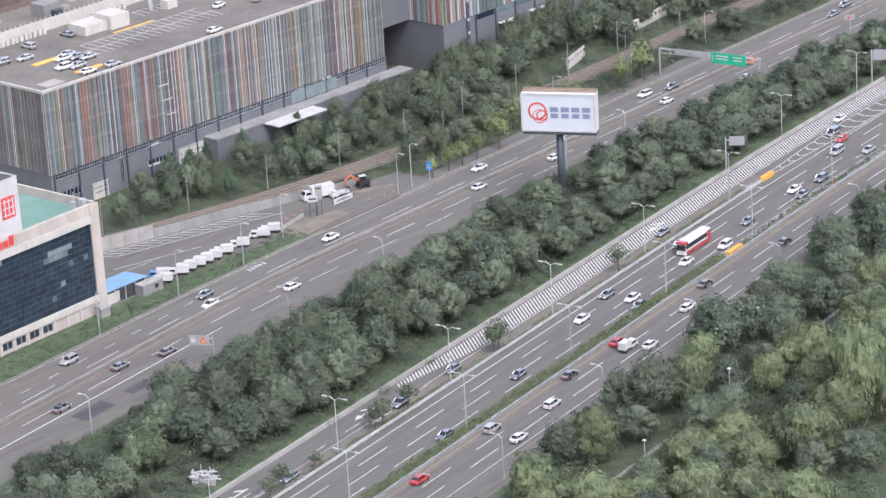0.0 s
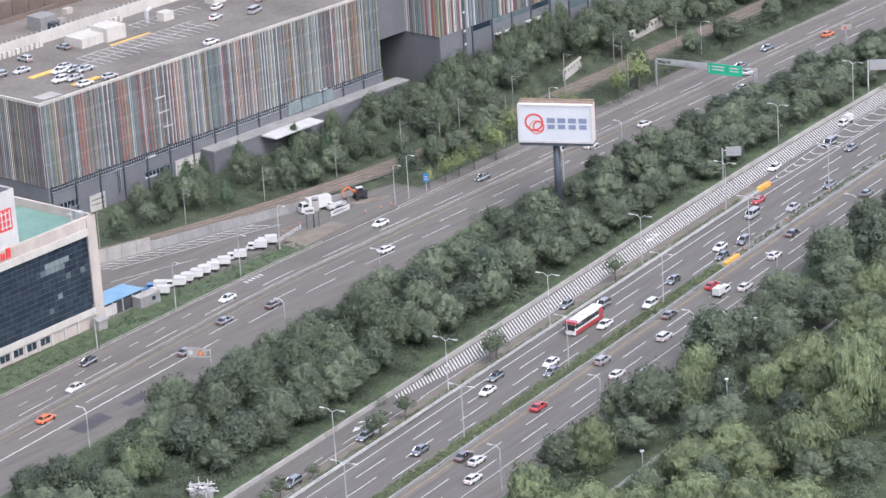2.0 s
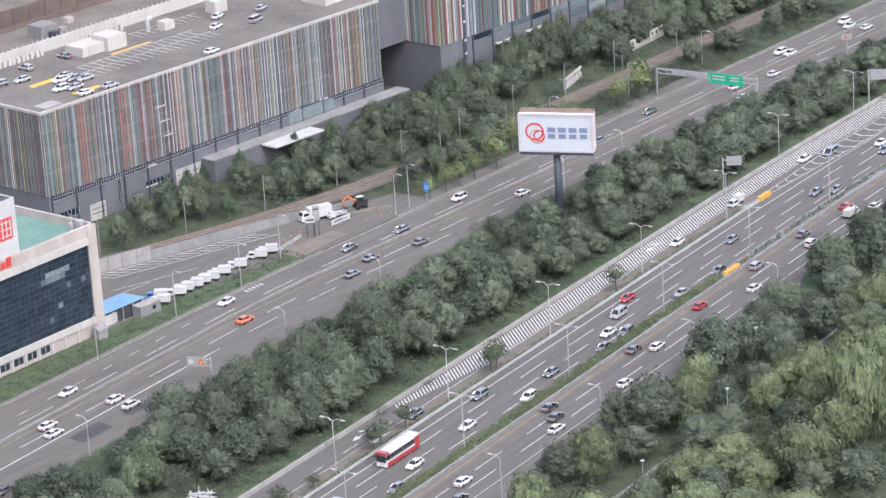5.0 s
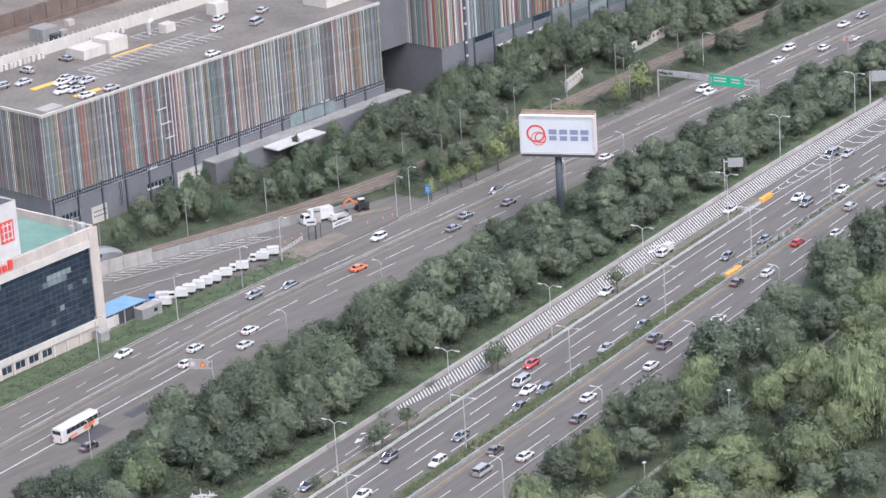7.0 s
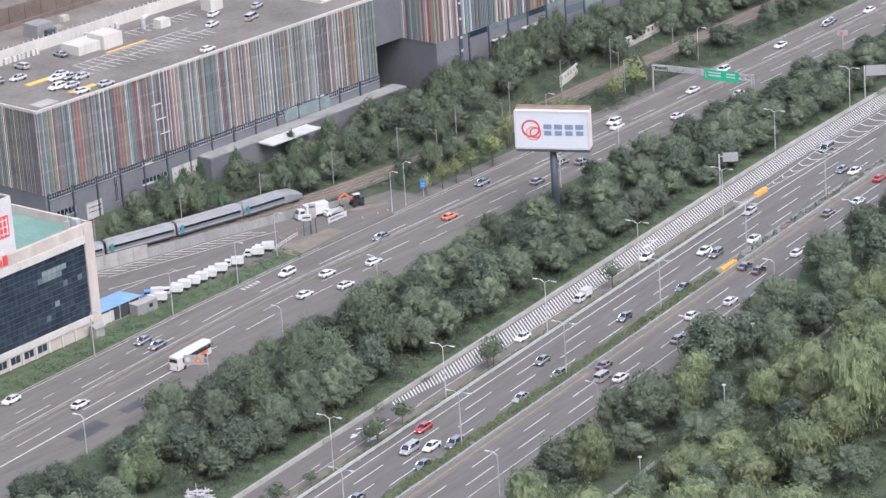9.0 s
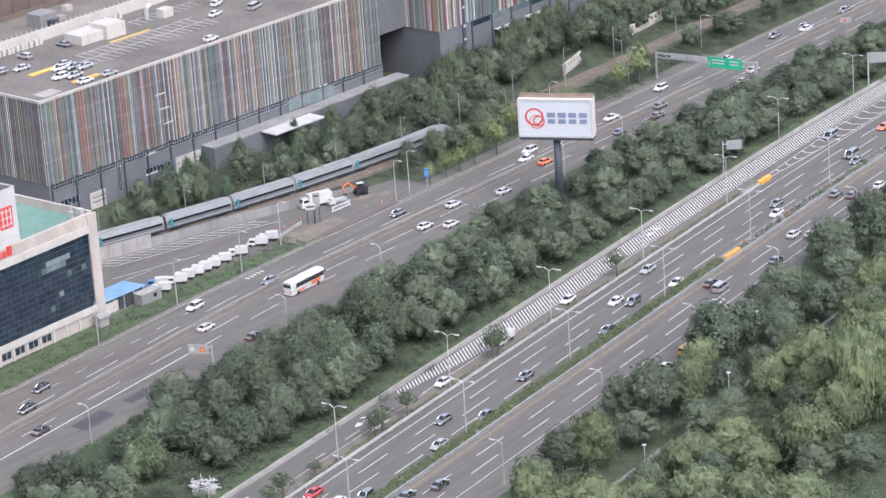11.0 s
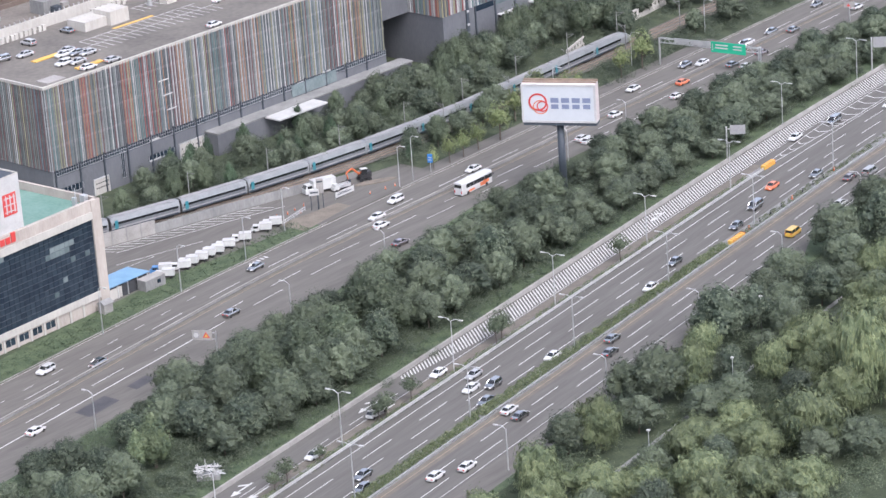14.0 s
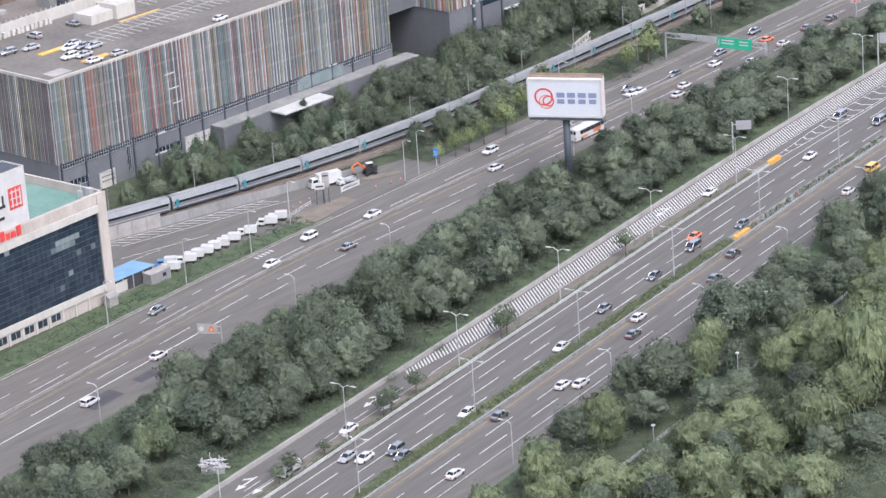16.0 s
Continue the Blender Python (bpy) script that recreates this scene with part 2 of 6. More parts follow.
dashes("lane_line_9", B, -11.9, -150, -28, 9.2, 3.4, 0.18, PAINT_WORN, "short worn white lane dashes")
structure("edge_line_1", strip(A, -110, 320, -9.45, -9.25, 0.012), PAINT, "solid white edge line", "lane marking")
structure("edge_line_2", strip(A, -110, 320, 7.2, 7.36, 0.012), PAINT_YELLOW, "faded yellow edge line", "lane marking")
structure("edge_line_3", strip(A, -110, 320, 2.45, 2.6, 0.012), PAINT_WORN, "worn solid edge line", "lane marking")
structure("edge_line_4", strip(A, -110, 320, 17.5, 17.68, 0.012), PAINT_WORN, "worn white edge line", "lane marking")
structure("edge_line_5", strip(B, -150, -38, 3.65, 3.95, 0.014), PAINT, "solid white merging line", "lane marking")
structure("edge_line_6", strip(B, -150, 320, -3.6, -3.45, 0.012), PAINT_YELLOW, "faded yellow line beside the median", "lane marking")
structure("edge_line_7", strip(B, -150, 320, lambda u: inland_left(u) + 0.4, lambda u: inland_left(u) + 0.55, 0.012), PAINT_WORN, "worn edge line", "lane marking")
structure("edge_line_8", strip(A, -110, 15, -16.1, -15.95, 0.012, 6, strip(A, 14, 240, -16.5, -16.3, 0.012)), PAINT_WORN, "white line beside the slip road", "lane marking")

# hatched area beside the slip road
s = Shape()
u = 13.0
while u < 250:
    reach = min(5.2, 1.5 + (u - 13) * 0.12)
    v0, v1 = -22.0, -22.0 + reach
    p = [A(u, v0, 0.014), A(u + 0.42, v0, 0.014), A(u + 0.42 - reach * 1.0, v1, 0.014), A(u - reach * 1.0, v1, 0.014)]
    s.add(p, [(0, 3, 2, 1)])
    u += 1.1
structure("hatching", s, PAINT, "white diagonal hatching stripes on the road shoulder", "lane marking")
# chevrons where slip road and carriageway part
s = Shape()
u = 163.0
while u < 250:
    h = min(2.6, 0.6 + (u - 163) * 0.05)
    for side in (-1, 1):
        p = [A(u, -12.8, 0.014), A(u + 0.4, -12.8, 0.014), A(u + 1.6, -12.8 + side * h, 0.014), A(u + 1.2, -12.8 + side * h, 0.014)]
        s.add(p, [(0, 1, 2, 3)] if side > 0 else [(0, 3, 2, 1)])
    u += 5.0
strip(A, 163, 250, lambda u: -12.8 - min(2.7, 0.7 + (u - 163) * 0.05), lambda u: -12.62 - min(2.7, 0.7 + (u - 163) * 0.05), 0.014, 6, s)
strip(A, 163, 250, lambda u: -12.98 + min(2.7, 0.7 + (u - 163) * 0.05), lambda u: -12.8 + min(2.7, 0.7 + (u - 163) * 0.05), 0.014, 6, s)
structure("chevrons", s, PAINT, "white chevron marking between the lanes", "lane marking")


def arrow(u, v, turn):
    s = Shape()
    m = at(A, u, v, 0.016)
    s.add([(0, -0.2, 0), (5, -0.2, 0), (5, 0.2, 0), (0, 0.2, 0)], [(0, 1, 2, 3)], m)
    s.add([(0.3, -0.9, 0), (0.3, 0.9, 0), (-2.2, 0, 0)], [(2, 0, 1)], m)
    if turn:
        s.add([(3.4, 0.2, 0), (4.2, 0.2, 0), (3.0, 1.6, 0), (2.2, 1.6, 0)], [(0, 1, 2, 3)], m)
    return s


for i, (u, v, turn) in enumerate(((-4.5, -19.3, True), (-4.5, -15.2, False), (-48, -19.3, True), (-48, -15.4, False), (117, -19.4, True))):
    structure("road_arrow_%d" % (i + 1), arrow(u, v, turn), PAINT, "white turn arrow painted on the slip road", "lane marking")
dashes("lane_line_10", A, -17.6, -62, 12, 12.4, 5.2, 0.18, PAINT, "white dashed line on the slip road")
for i, (u, v, a, b) in enumerate(((-83.5, 8.2, 9.5, 4.5), (-69.5, 8.6, 6.5, 3.0))):
    structure("tar_patch_%d" % (i + 1), strip(B, u - a / 2, u + a / 2, v - b / 2, v + b / 2, 0.01), TAR, "dark square tar patch in the asphalt", "road patch")
s = Shape()
for k in range(5):
    strip(B, -6 + k * 1.3, -5.4 + k * 1.3, -13.8, -12.4, 0.014, 4, s)
structure("road_writing", s, PAINT_WORN, "worn white lettering bars painted on the lane", "lane marking")

for i, (road, u0, u1, v0, v1) in enumerate(((B, -150, 320, -6.3, -5.3), (B, -150, 320, -4.6, -3.7), (A, -110, 320, 6.2, 8.3), (A, -110, 160, -15.9, -13.4))):
    structure("gutter_%d" % (i + 1), strip(road, u0, u1, v0, v1, 0.008), GUTTER, "brown silt stain along the barrier", "road stain")
structure("gutter_5", strip(B, -150, 320, inland_left, lambda u: inland_left(u) + 0.8, 0.008, 4), GUTTER, "brown silt stain along the kerb", "road stain")

# verges, kerbs, planted strips
structure("verge_inland", strip(B, -150, 22, lambda u: inland_left(u) - (9.5 if u < -25 else max(5.4, 9.5 - (u + 25) * 0.12)), lambda u: inland_left(u) - 0.3, 0.1, 4), GRASS,
          "grass verge between the parking yard and the road", "verge")
structure("kerb_inland", strip(B, -150, 24, lambda u: inland_left(u) - 0.32, lambda u: inland_left(u), 0.15, 4), CONCRETE,
          "pale concrete kerb", "kerb")
structure("kerb_far", strip(B, 52, 330, lambda u: inland_left(u) - 0.4, lambda u: inland_left(u), 0.15, 4), CONCRETE, "pale concrete kerb", "kerb")
structure("kerb_median", rail_run(A, -110, 320, 4.4, -0.05, 0.2, 1.75, Shape()), CONCRETE_DARK, "concrete kerb of the planted median", "kerb")
structure("kerb_strip", rail_run(A, -110, 158, -12.4, -0.05, 0.18, 0.95, Shape()), CONCRETE_DARK, "concrete kerb of the planted strip", "kerb")
structure("verge_slope", strip(A, -110, 330, -28.5, -22.8, 0.02), GRASS, "grassy edge behind the roadside wall", "verge")
structure("slip_lane", strip(A, -140, 122, lambda u: 18.4, lambda u: 24.6 if u < 104 else 24.6 - (u - 104) * 0.34, 0.004), ASPHALT_OLD, "asphalt merging lane under the riverside trees", "road")
structure("verge_river", strip(A, -110, 330, lambda u: 24.6 if u < 104 else max(18.4, 24.6 - (u - 104) * 0.34), 26.5, 0.02), GRASS, "grassy verge below the riverside trees", "verge")
structure("verge_middle", strip(B, -150, 60, lambda u: inland_right(u), lambda u: inland_right(u) + 9, 0.02, 4), GRASS, "rough grass bank beside the road", "verge")
structure("wall_roadside", rail_run(A, -110, 330, -22.65, -0.1, 0.95, 0.22, Shape()), CONCRETE, "long low pale concrete parapet beside the slip road", "wall")


def guard_rail(name, road, u0, u1, v, label, material, z=0.8, gap=4.0, beams=((0.5, 0.8),), half=0.06):
    rail = thing(name, Matrix(), label, "guard rail")
    post = Shape().box(-0.06, 0.06, -0.06, 0.06, 0, z).data("post", material)
    for a, b in beams:
        part("beam", rail_run(road, u0, u1, v, a, b, half, Shape()), material, rail)
    for i in range(int((u1 - u0) / gap)):
        part("post", post, material, rail, m=at(road, u0 + i * gap, v, 0.0))
    return rail


guard_rail("guard_rail", A, -70, 156, -11.3, "pale double-beam steel guard rail along the planted strip", WHITE, 0.95, 5, ((0.35, 0.55), (0.72, 0.95)))
guard_rail("guard_rail", A, -70, 250, 6.0, "galvanised steel guard rail along the planted median", STEEL, 0.85, 5, ((0.45, 0.8),))
guard_rail("median_barrier", B, -125, 280, -4.9, "low grey-brown median barrier with pale top rail", CONCRETE_DARK, 0.85, 4, ((0.1, 0.45),), 0.1)
structure("median_top_rail", rail_run(B, -125, 280, -4.9, 0.72, 0.88, 0.1, Shape()), CONCRETE, "pale top rail of the road's median barrier", "guard rail")


# ---- trees and hedges ----
PHI = (1 + 5 ** 0.5) / 2
KNOT = np.array([(-1, PHI, 0), (1, PHI, 0), (-1, -PHI, 0), (1, -PHI, 0), (0, -1, PHI), (0, 1, PHI), (0, -1, -PHI), (0, 1, -PHI), (PHI, 0, -1), (PHI, 0, 1), (-PHI, 0, -1), (-PHI, 0, 1)]) / 1.902
KNOT_FACES = np.array([(0, 11, 5), (0, 5, 1), (0, 1, 7), (0, 7, 10), (0, 10, 11), (1, 5, 9), (5, 11, 4), (11, 10, 2), (10, 7, 6), (7, 1, 8), (3, 9, 4), (3, 4, 2), (3, 2, 6), (3, 6, 8), (3, 8, 9), (4, 9, 5), (2, 4, 11), (6, 2, 10), (8, 6, 7), (9, 8, 1)])


def leaf_mesh(name, centres, normals, sizes, material, seed, droop=0.0, inner=()):
    """Many small bent leaf clumps, one island each, over the close inner foliage of a crown."""
    rng = np.random.default_rng(seed)
    n = len(centres)
    nrm = normals + rng.normal(0, 0.16 if droop else 0.12, (n, 3)) + np.array([0, 0, 0.12])
    nrm /= np.linalg.norm(nrm, axis=1)[:, None]
    t = rng.normal(0, 1, (n, 3))
    if droop:
        t = np.cross(np.array([0, 0, -1.0]) + t * 0.22, nrm)
    t = np.cross(nrm, t)
    t /= np.linalg.norm(t, axis=1)[:, None]
    b = np.cross(nrm, t)
    s = sizes[:, None]
    w = s * rng.uniform(0.35, 0.6, (n, 1)) * (0.62 if droop else 1.0)
    c = centres
    tip = np.array([0, 0, -1.0]) * droop
    verts = np.stack([c - t * s, c + b * w + nrm * s * 0.18, c + t * s * rng.uniform(0.7, 1.1, (n, 1)) + tip * s, c - b * w * rng.uniform(0.7, 1.2, (n, 1)) + nrm * s * 0.1], 1).reshape(-1, 3)
    k = np.arange(n)[:, None] * 4
    faces = (k + np.array([[0, 1, 2, 3]])).tolist()
    if len(inner):
        faces += (NET_FACES + len(verts)).tolist()
        verts = np.concatenate([verts, inner])
    me = bpy.data.meshes.new(name)
    me.from_pydata(verts.tolist(), [], faces)
    me.materials.append(material)
    me.update()
    return me


def blob_points(rng, blobs, per_area, low=0.0):
    """Points over the outer shells of a set of lumps (x, y, z, r, flat)."""
    P, Nn = [], []
    for x, y, z, r, flat in blobs:
        n = int(per_area * r * r)
        d = rng.normal(0, 1, (n, 3))
        d /= np.linalg.norm(d, axis=1)[:, None]
        d = d[d[:, 2] > -0.55]
        rad = r * rng.uniform(0.6, 1.15, (len(d), 1))
        P.append(np.array([x, y, z]) + d * rad * np.array([1, 1, flat]))
        Nn.append(d)
    P, Nn = np.concatenate(P), np.concatenate(Nn)
    keep = P[:, 2] > low
    for x, y, z, r, flat in blobs:
        q = (P - np.array([x, y, z])) / np.array([1, 1, flat])
        keep &= (q ** 2).sum(1) > (0.5 * r) ** 2
    return P[keep], Nn[keep]


def round_net(levels):
    """Directions and triangles of a finely divided ball of twenty faces."""
    verts = [Vector(p) for p in KNOT]
    faces = [tuple(f) for f in KNOT_FACES.tolist()]
    for _ in range(levels):
        mids, out = {}, []

        def middle(i, j):
            key = (min(i, j), max(i, j))
            if key not in mids:
                mids[key] = len(verts)
                verts.append((verts[i] + verts[j]).normalized())
            return mids[key]
        for i, j, k in faces:
            p, q, r = middle(i, j), middle(j, k), middle(k, i)
            out += [(i, p, r), (j, q, p), (k, r, q), (p, q, r)]
        faces = out
    return np.array([tuple(v.normalized()) for v in verts]), np.array(faces)


NET, NET_FACES = round_net(3)


def reach(d, centre, blobs, least):
    """How far the lumps of a crown reach from its centre along directions d, and the way their surface faces there."""
    best = np.full(len(d), least)
    facing = d.copy()
    for x, y, z, r in blobs:
        p = np.array([x, y, z]) - centre
        h = d @ p
        q = h * h - (p @ p - r * r)
        t = np.where(q > 0, h + np.sqrt(np.maximum(q, 0)), 0)
        win = t > best
        best = np.where(win, t, best)
        facing[win] = (d[win] * t[win][:, None] - p) / r
    return best, facing


# crown of each kind: height of its middle, radius, half height, lumps, lump size against the radius, taper to the top, leaves, leaf size, foliage
CROWNS = {"broadleaf": (4.7, 4.0, 3.8, 48, (0.17, 0.34), 0.3, 2500, (0.14, 0.34), LEAF_DARK),
          "tall": (6.3, 3.5, 5.4, 52, (0.17, 0.34), 0.5, 2600, (0.14, 0.34), LEAF_MID),
          "willow": (5.6, 5.0, 4.9, 40, (0.18, 0.36), 0.3, 3200, (0.2, 0.46), LEAF_WILLOW),
          "poplar": (6.0, 1.9, 5.4, 26, (0.3, 0.5), 0.65, 1700, (0.14, 0.3), LEAF_POPLAR),
          "young": (4.1, 1.8, 2.5, 18, (0.26, 0.44), 0.6, 800, (0.1, 0.24), LEAF_YELLOW),
          "street": (3.7, 2.0, 1.6, 20, (0.22, 0.4), 0.2, 900, (0.12, 0.26), LEAF_MID),
          "fir": (4.9, 2.1, 4.5, 34, (0.2, 0.34), 0.92, 1100, (0.12, 0.28), LEAF_FIR)}


def tree_kind(kind, seed):
    """Mesh data of trunk and crown of one tree, standing on the origin."""
    rng = np.random.default_rng(seed)
    mid, rad, half, n, lump, taper, leaves, size, mat = CROWNS[kind]
    swell = rng.uniform(-0.2, 0.2, 6)
    squash = half / rad
    blobs = []
    for i in range(n):
        w = 1 - 1.7 * (i + 0.5) / n
        a = i * 2.39996 + rng.uniform(-0.5, 0.5)
        q = math.sqrt(max(0.0, 1 - w * w)) * (1 - taper * max(0.0, w + 0.35) / 1.35)
        k = rng.uniform(0.5, 0.88) * (1 + swell[int(a / 1.0472) % 6])
        blobs.append((rad * q * k * math.cos(a), rad * q * k * math.sin(a), rad * w * rng.uniform(0.66, 0.86), rad * rng.uniform(*lump) * (1 - 0.5 * taper * max(0.0, w))))
    h = mid + half
    trunk = Shape()
    r0 = h * 0.021
    trunk.tube((0, 0, -0.2), (0.08, 0.05, h * 0.45), r0, r0 * 0.65)
    trunk.tube((0.08, 0.05, h * 0.45), (0, 0, h * 0.85), r0 * 0.65, r0 * 0.15)
    for x, y, z, r in blobs[:: max(1, n // 9)]:
        z = mid + z * squash
        trunk.tube((0.05, 0.03, max(h * 0.25, z - 1.4)), (x * 0.9, y * 0.9, z), r0 * 0.35, r0 * 0.1, 5)
    centre = np.array([0.0, 0.0, -0.2 * rad])
    tall = np.array([1, 1, squash])
    least = rad * (0.5 - 0.28 * taper)
    # the close inner foliage, uneven twig by twig
    far, _ = reach(NET, centre, blobs, least)
    close = 0.62 if kind in ("street", "young") else 1.0
    inner = (centre + NET * (far * rng.uniform(0.76, 0.99, len(NET)) * close)[:, None]) * tall + np.array([0, 0, mid])
    # loose leaves over it
    d = rng.normal(0, 1, (leaves, 3))
    d /= np.linalg.norm(d, axis=1)[:, None]
    d = d[d[:, 2] > -0.75]
    far, facing = reach(d, centre, blobs, least)
    out = far * (0.97 + np.abs(rng.normal(0, 0.1, len(d))))
    P = (centre + d * out[:, None]) * tall + np.array([0, 0, mid])
    Nn = facing * 0.75 + d * 0.45
    droop = 0.0
    if kind == "willow":
        # hanging strands below each lump
        k = rng.integers(0, n, 620)
        ang = rng.uniform(0, 6.2832, 620)
        b = np.array(blobs)[k]
        Q = np.stack([b[:, 0] + b[:, 3] * np.cos(ang), b[:, 1] + b[:, 3] * np.sin(ang), b[:, 2] * squash - rng.uniform(0.0, 2.2, 620) + mid], 1)
        M = np.stack([np.cos(ang), np.sin(ang), 0.25 + ang * 0], 1)
        keep = (np.hypot(Q[:, 0], Q[:, 1]) > rad * 0.55) & (Q[:, 2] > 0.8)
        P, Nn = np.concatenate([P, Q[keep]]), np.concatenate([Nn, M[keep]])
        droop = 0.35
    Nn /= np.linalg.norm(Nn, axis=1)[:, None]
    sizes = rng.uniform(*size, len(P)) * rng.uniform(0.8, 1.15, len(P))
    return trunk.data(kind + "_trunk", BARK), leaf_mesh(kind + "_crown", P, Nn, sizes, mat, seed + 50, droop, inner)


KINDS = {}
TREE_WORDS = {"broadleaf": ("tree", "dark green broadleaf tree in a dense roadside belt", "roadside trees"),
              "tall": ("tall_tree", "tall green broadleaf tree in the dense belt", "tall roadside trees"),
              "willow": ("willow_tree", "large yellow-green willow with drooping branches", "riverside willows"),
              "poplar": ("poplar_tree", "tall slender green poplar above the bushes", "poplars"),
              "young": ("young_tree", "young yellow-green tree beside the pavement", "young street trees"),
              "street": ("street_tree", "small dark green street tree in the planted strip", "street trees"),
              "fir": ("fir_tree", "dark green conical fir beside the market", "fir trees")}


PLACE_WORDS = {"river": ("riverside_tree", "large dark green broadleaf tree beside the expressway", "riverside trees"),
               "bank": ("bank_tree", "dark green broadleaf tree on the railway bank", "railway bank trees")}


def plant(kind, p, scale, rng, place="", tall=0.0):
    variants = KINDS.setdefault(kind, [tree_kind(kind, 10 * len(KINDS) + 7 + 3 * i) for i in range(4 if kind in ("broadleaf", "willow", "tall") else 2)])
    trunk, crown = variants[rng.integers(len(variants))]
    name, label, group = PLACE_WORDS[place] if place and kind in ("broadleaf", "tall") else TREE_WORDS[kind]
    sx, sz = scale * rng.uniform(0.92, 1.1), (tall or scale) * rng.uniform(0.9, 1.12)
    ob = thing(name, Matrix.LocRotScale(p, Euler((0, 0, rng.uniform(0, 6.28))), (sx, sx, sz)), label, "tree", group)
    part("trunk", trunk, BARK, ob)
    part("crown", crown, None, ob)
    return ob


def thicket(name, spots, label, material, seed, category="bushes", size=(0.15, 0.29), dens=52):
    """A joined mass of bushes: lumps at (x, y, radius, height)."""
    rng = np.random.default_rng(seed)
    P, Nn = blob_points(rng, [(x, y, h - r * 0.8, r, 0.8) for x, y, r, h in spots], dens, 0.0) if len(spots) < 40 else (None, None)
    if P is None:
        Ps, Ns = [], []
        for i in range(0, len(spots), 30):
            p, q = blob_points(rng, [(x, y, h - r * 0.8, r, 0.8) for x, y, r, h in spots[i:i + 30]], dens, 0.0)
            Ps.append(p)
            Ns.append(q)
        P, Nn = np.concatenate(Ps), np.concatenate(Ns)
    Nn = Nn * 0.6 + np.array([0, 0, 0.6])
    me = leaf_mesh(name, P, Nn, rng.uniform(*size, len(P)), material, seed)
    return tagged(new(name, me), label, category, "", "stuff")


def to_F(p):
    """Back from the place to the frame of the inland road."""
    s, c = math.sin(radians(41.2)), math.cos(radians(41.2))
    x, y = p.x + 28, p.y - 655
    return x * s + y * c, x * c - y * s


def inland_zero(u):
    s = 20 - u
    return -4.6 + (0.022 * s if s < 0 else s * s / 800 if s < 47 else 2.761 + 0.1175 * (s - 47))


rng = np.random.default_rng(3)


def grove(rows, kind_of, place=""):
    """Trees at (u, v) of the expressway with the radius and half height of their crowns."""
    spots = []
    for u, v, r, h in rows:
        kind = kind_of(r, h)
        mid, rad, half = CROWNS[kind][:3]
        plant(kind, A(u, v), r / rad / 1.02, rng, place, h * 2 / (mid + half) * 1.02)
        spots.append(A(u, v))
    return spots


# the belt between the two roads
bushes = []
BELT = ((-25.7, -51.8, 4.8, 4.1), (-18.6, -42.8, 5.4, 5.9), (-30.8, -40.9, 5.4, 4.7), (-7.8, -40.7, 5.1, 6.4), (7.6, -56.4, 4.7, 3.6), (3.2, -38.5, 5.0, 7.0), (14.7, -37.9, 5.2, 6.6), (-13.2, -32.4, 5.2, 5.0),
        (-25.6, -33.0, 5.4, 4.6), (30.9, -43.2, 5.0, 6.3), (28.9, -35.5, 5.2, 7.4), (10.9, -30.6, 4.8, 4.6), (58.2, -54.1, 4.5, 4.0), (69.4, -47.7, 5.6, 5.3), (75.4, -43.7, 6.0, 5.8), (69.1, -33.5, 5.8, 5.6), (78.2, -31.5, 5.0, 5.0),
        (47.1, -37.0, 5.6, 5.4), (56.9, -32.3, 4.6, 4.4), (-2.0, -33.0, 4.8, 4.8), (18.0, -48.0, 4.9, 5.0), (44.0, -47.0, 5.0, 5.2))
BELT_EDGE = ((-11.0, -50.0, 4.8, 4.6), (-34.5, -32.0, 4.0, 3.6), (-19.5, -29.8, 4.0, 3.8), (-6.5, -29.6, 4.2, 4.2), (4.5, -29.8, 4.2, 4.4), (20.5, -31.5, 4.6, 5.0), (38.0, -31.0, 4.4, 4.4),
             (-60.7, -56.8, 4.6, 3.6), (47.5, -30.5, 4.2, 4.2), (65.0, -29.8, 3.9, 3.8), (-24.0, -47.5, 4.5, 4.1))
placed = grove(BELT + BELT_EDGE, lambda r, h: "tall" if h > r * 1.15 else "broadleaf")
for i in range(-12, 37):
    u = i * 8.4
    for j in range(0, 15):
        v = -31.5 - j * 7.4 + (3.4 if i % 2 else 0)
        p = A(u + rng.uniform(-2.6, 2.6), v + rng.uniform(-2.2, 2.2))
        fu, fv = to_F(p)
        gap = fv - inland_zero(fu) - inland_right(fu)
        if gap < 3.0 or fu > 268:
            continue
        for k in range(4):
            bushes.append((p.x + rng.uniform(-4.2, 4.2), p.y + rng.uniform(-4.2, 4.2), rng.uniform(1.6, 3.0), rng.uniform(1.6, 4.4) if gap > 6 and v < -34 else rng.uniform(1.0, 2.4)))
        if gap < 5.5 or (p - Vector((30, 694, 0))).length < 4.5 or (p - A(-47, -40)).length < 8.5 or u < -28 and gap < 12:
            continue
        near = min((p - q).length for q in placed)
        if near < 5.2 or u < 85 and v > -34:
            continue
        size = rng.choice([0.82, 0.95, 1.1, 1.22]) * rng.uniform(0.94, 1.06) * (0.72 if gap < 8 else 1.0) * (0.82 if near < 7 else 1.0)
        plant("broadleaf", p, size, rng, "", size * (0.8 if u > 60 else 0.98))
for k in range(760):
    p = A(rng.uniform(-60, 240), rng.uniform(-37, -26.0))
    bushes.append((p.x, p.y, rng.uniform(0.8, 1.8), rng.uniform(0.7, 2.0)))
thicket("bushes", bushes, "dense dark green bushes under the trees of the middle belt", LEAF_DARK, 21)
plant("poplar", A(-44.7, -41.1), 1.5, rng, "", 1.12)
plant("poplar", A(-47.8, -43.0), 1.1, rng, "", 0.85)

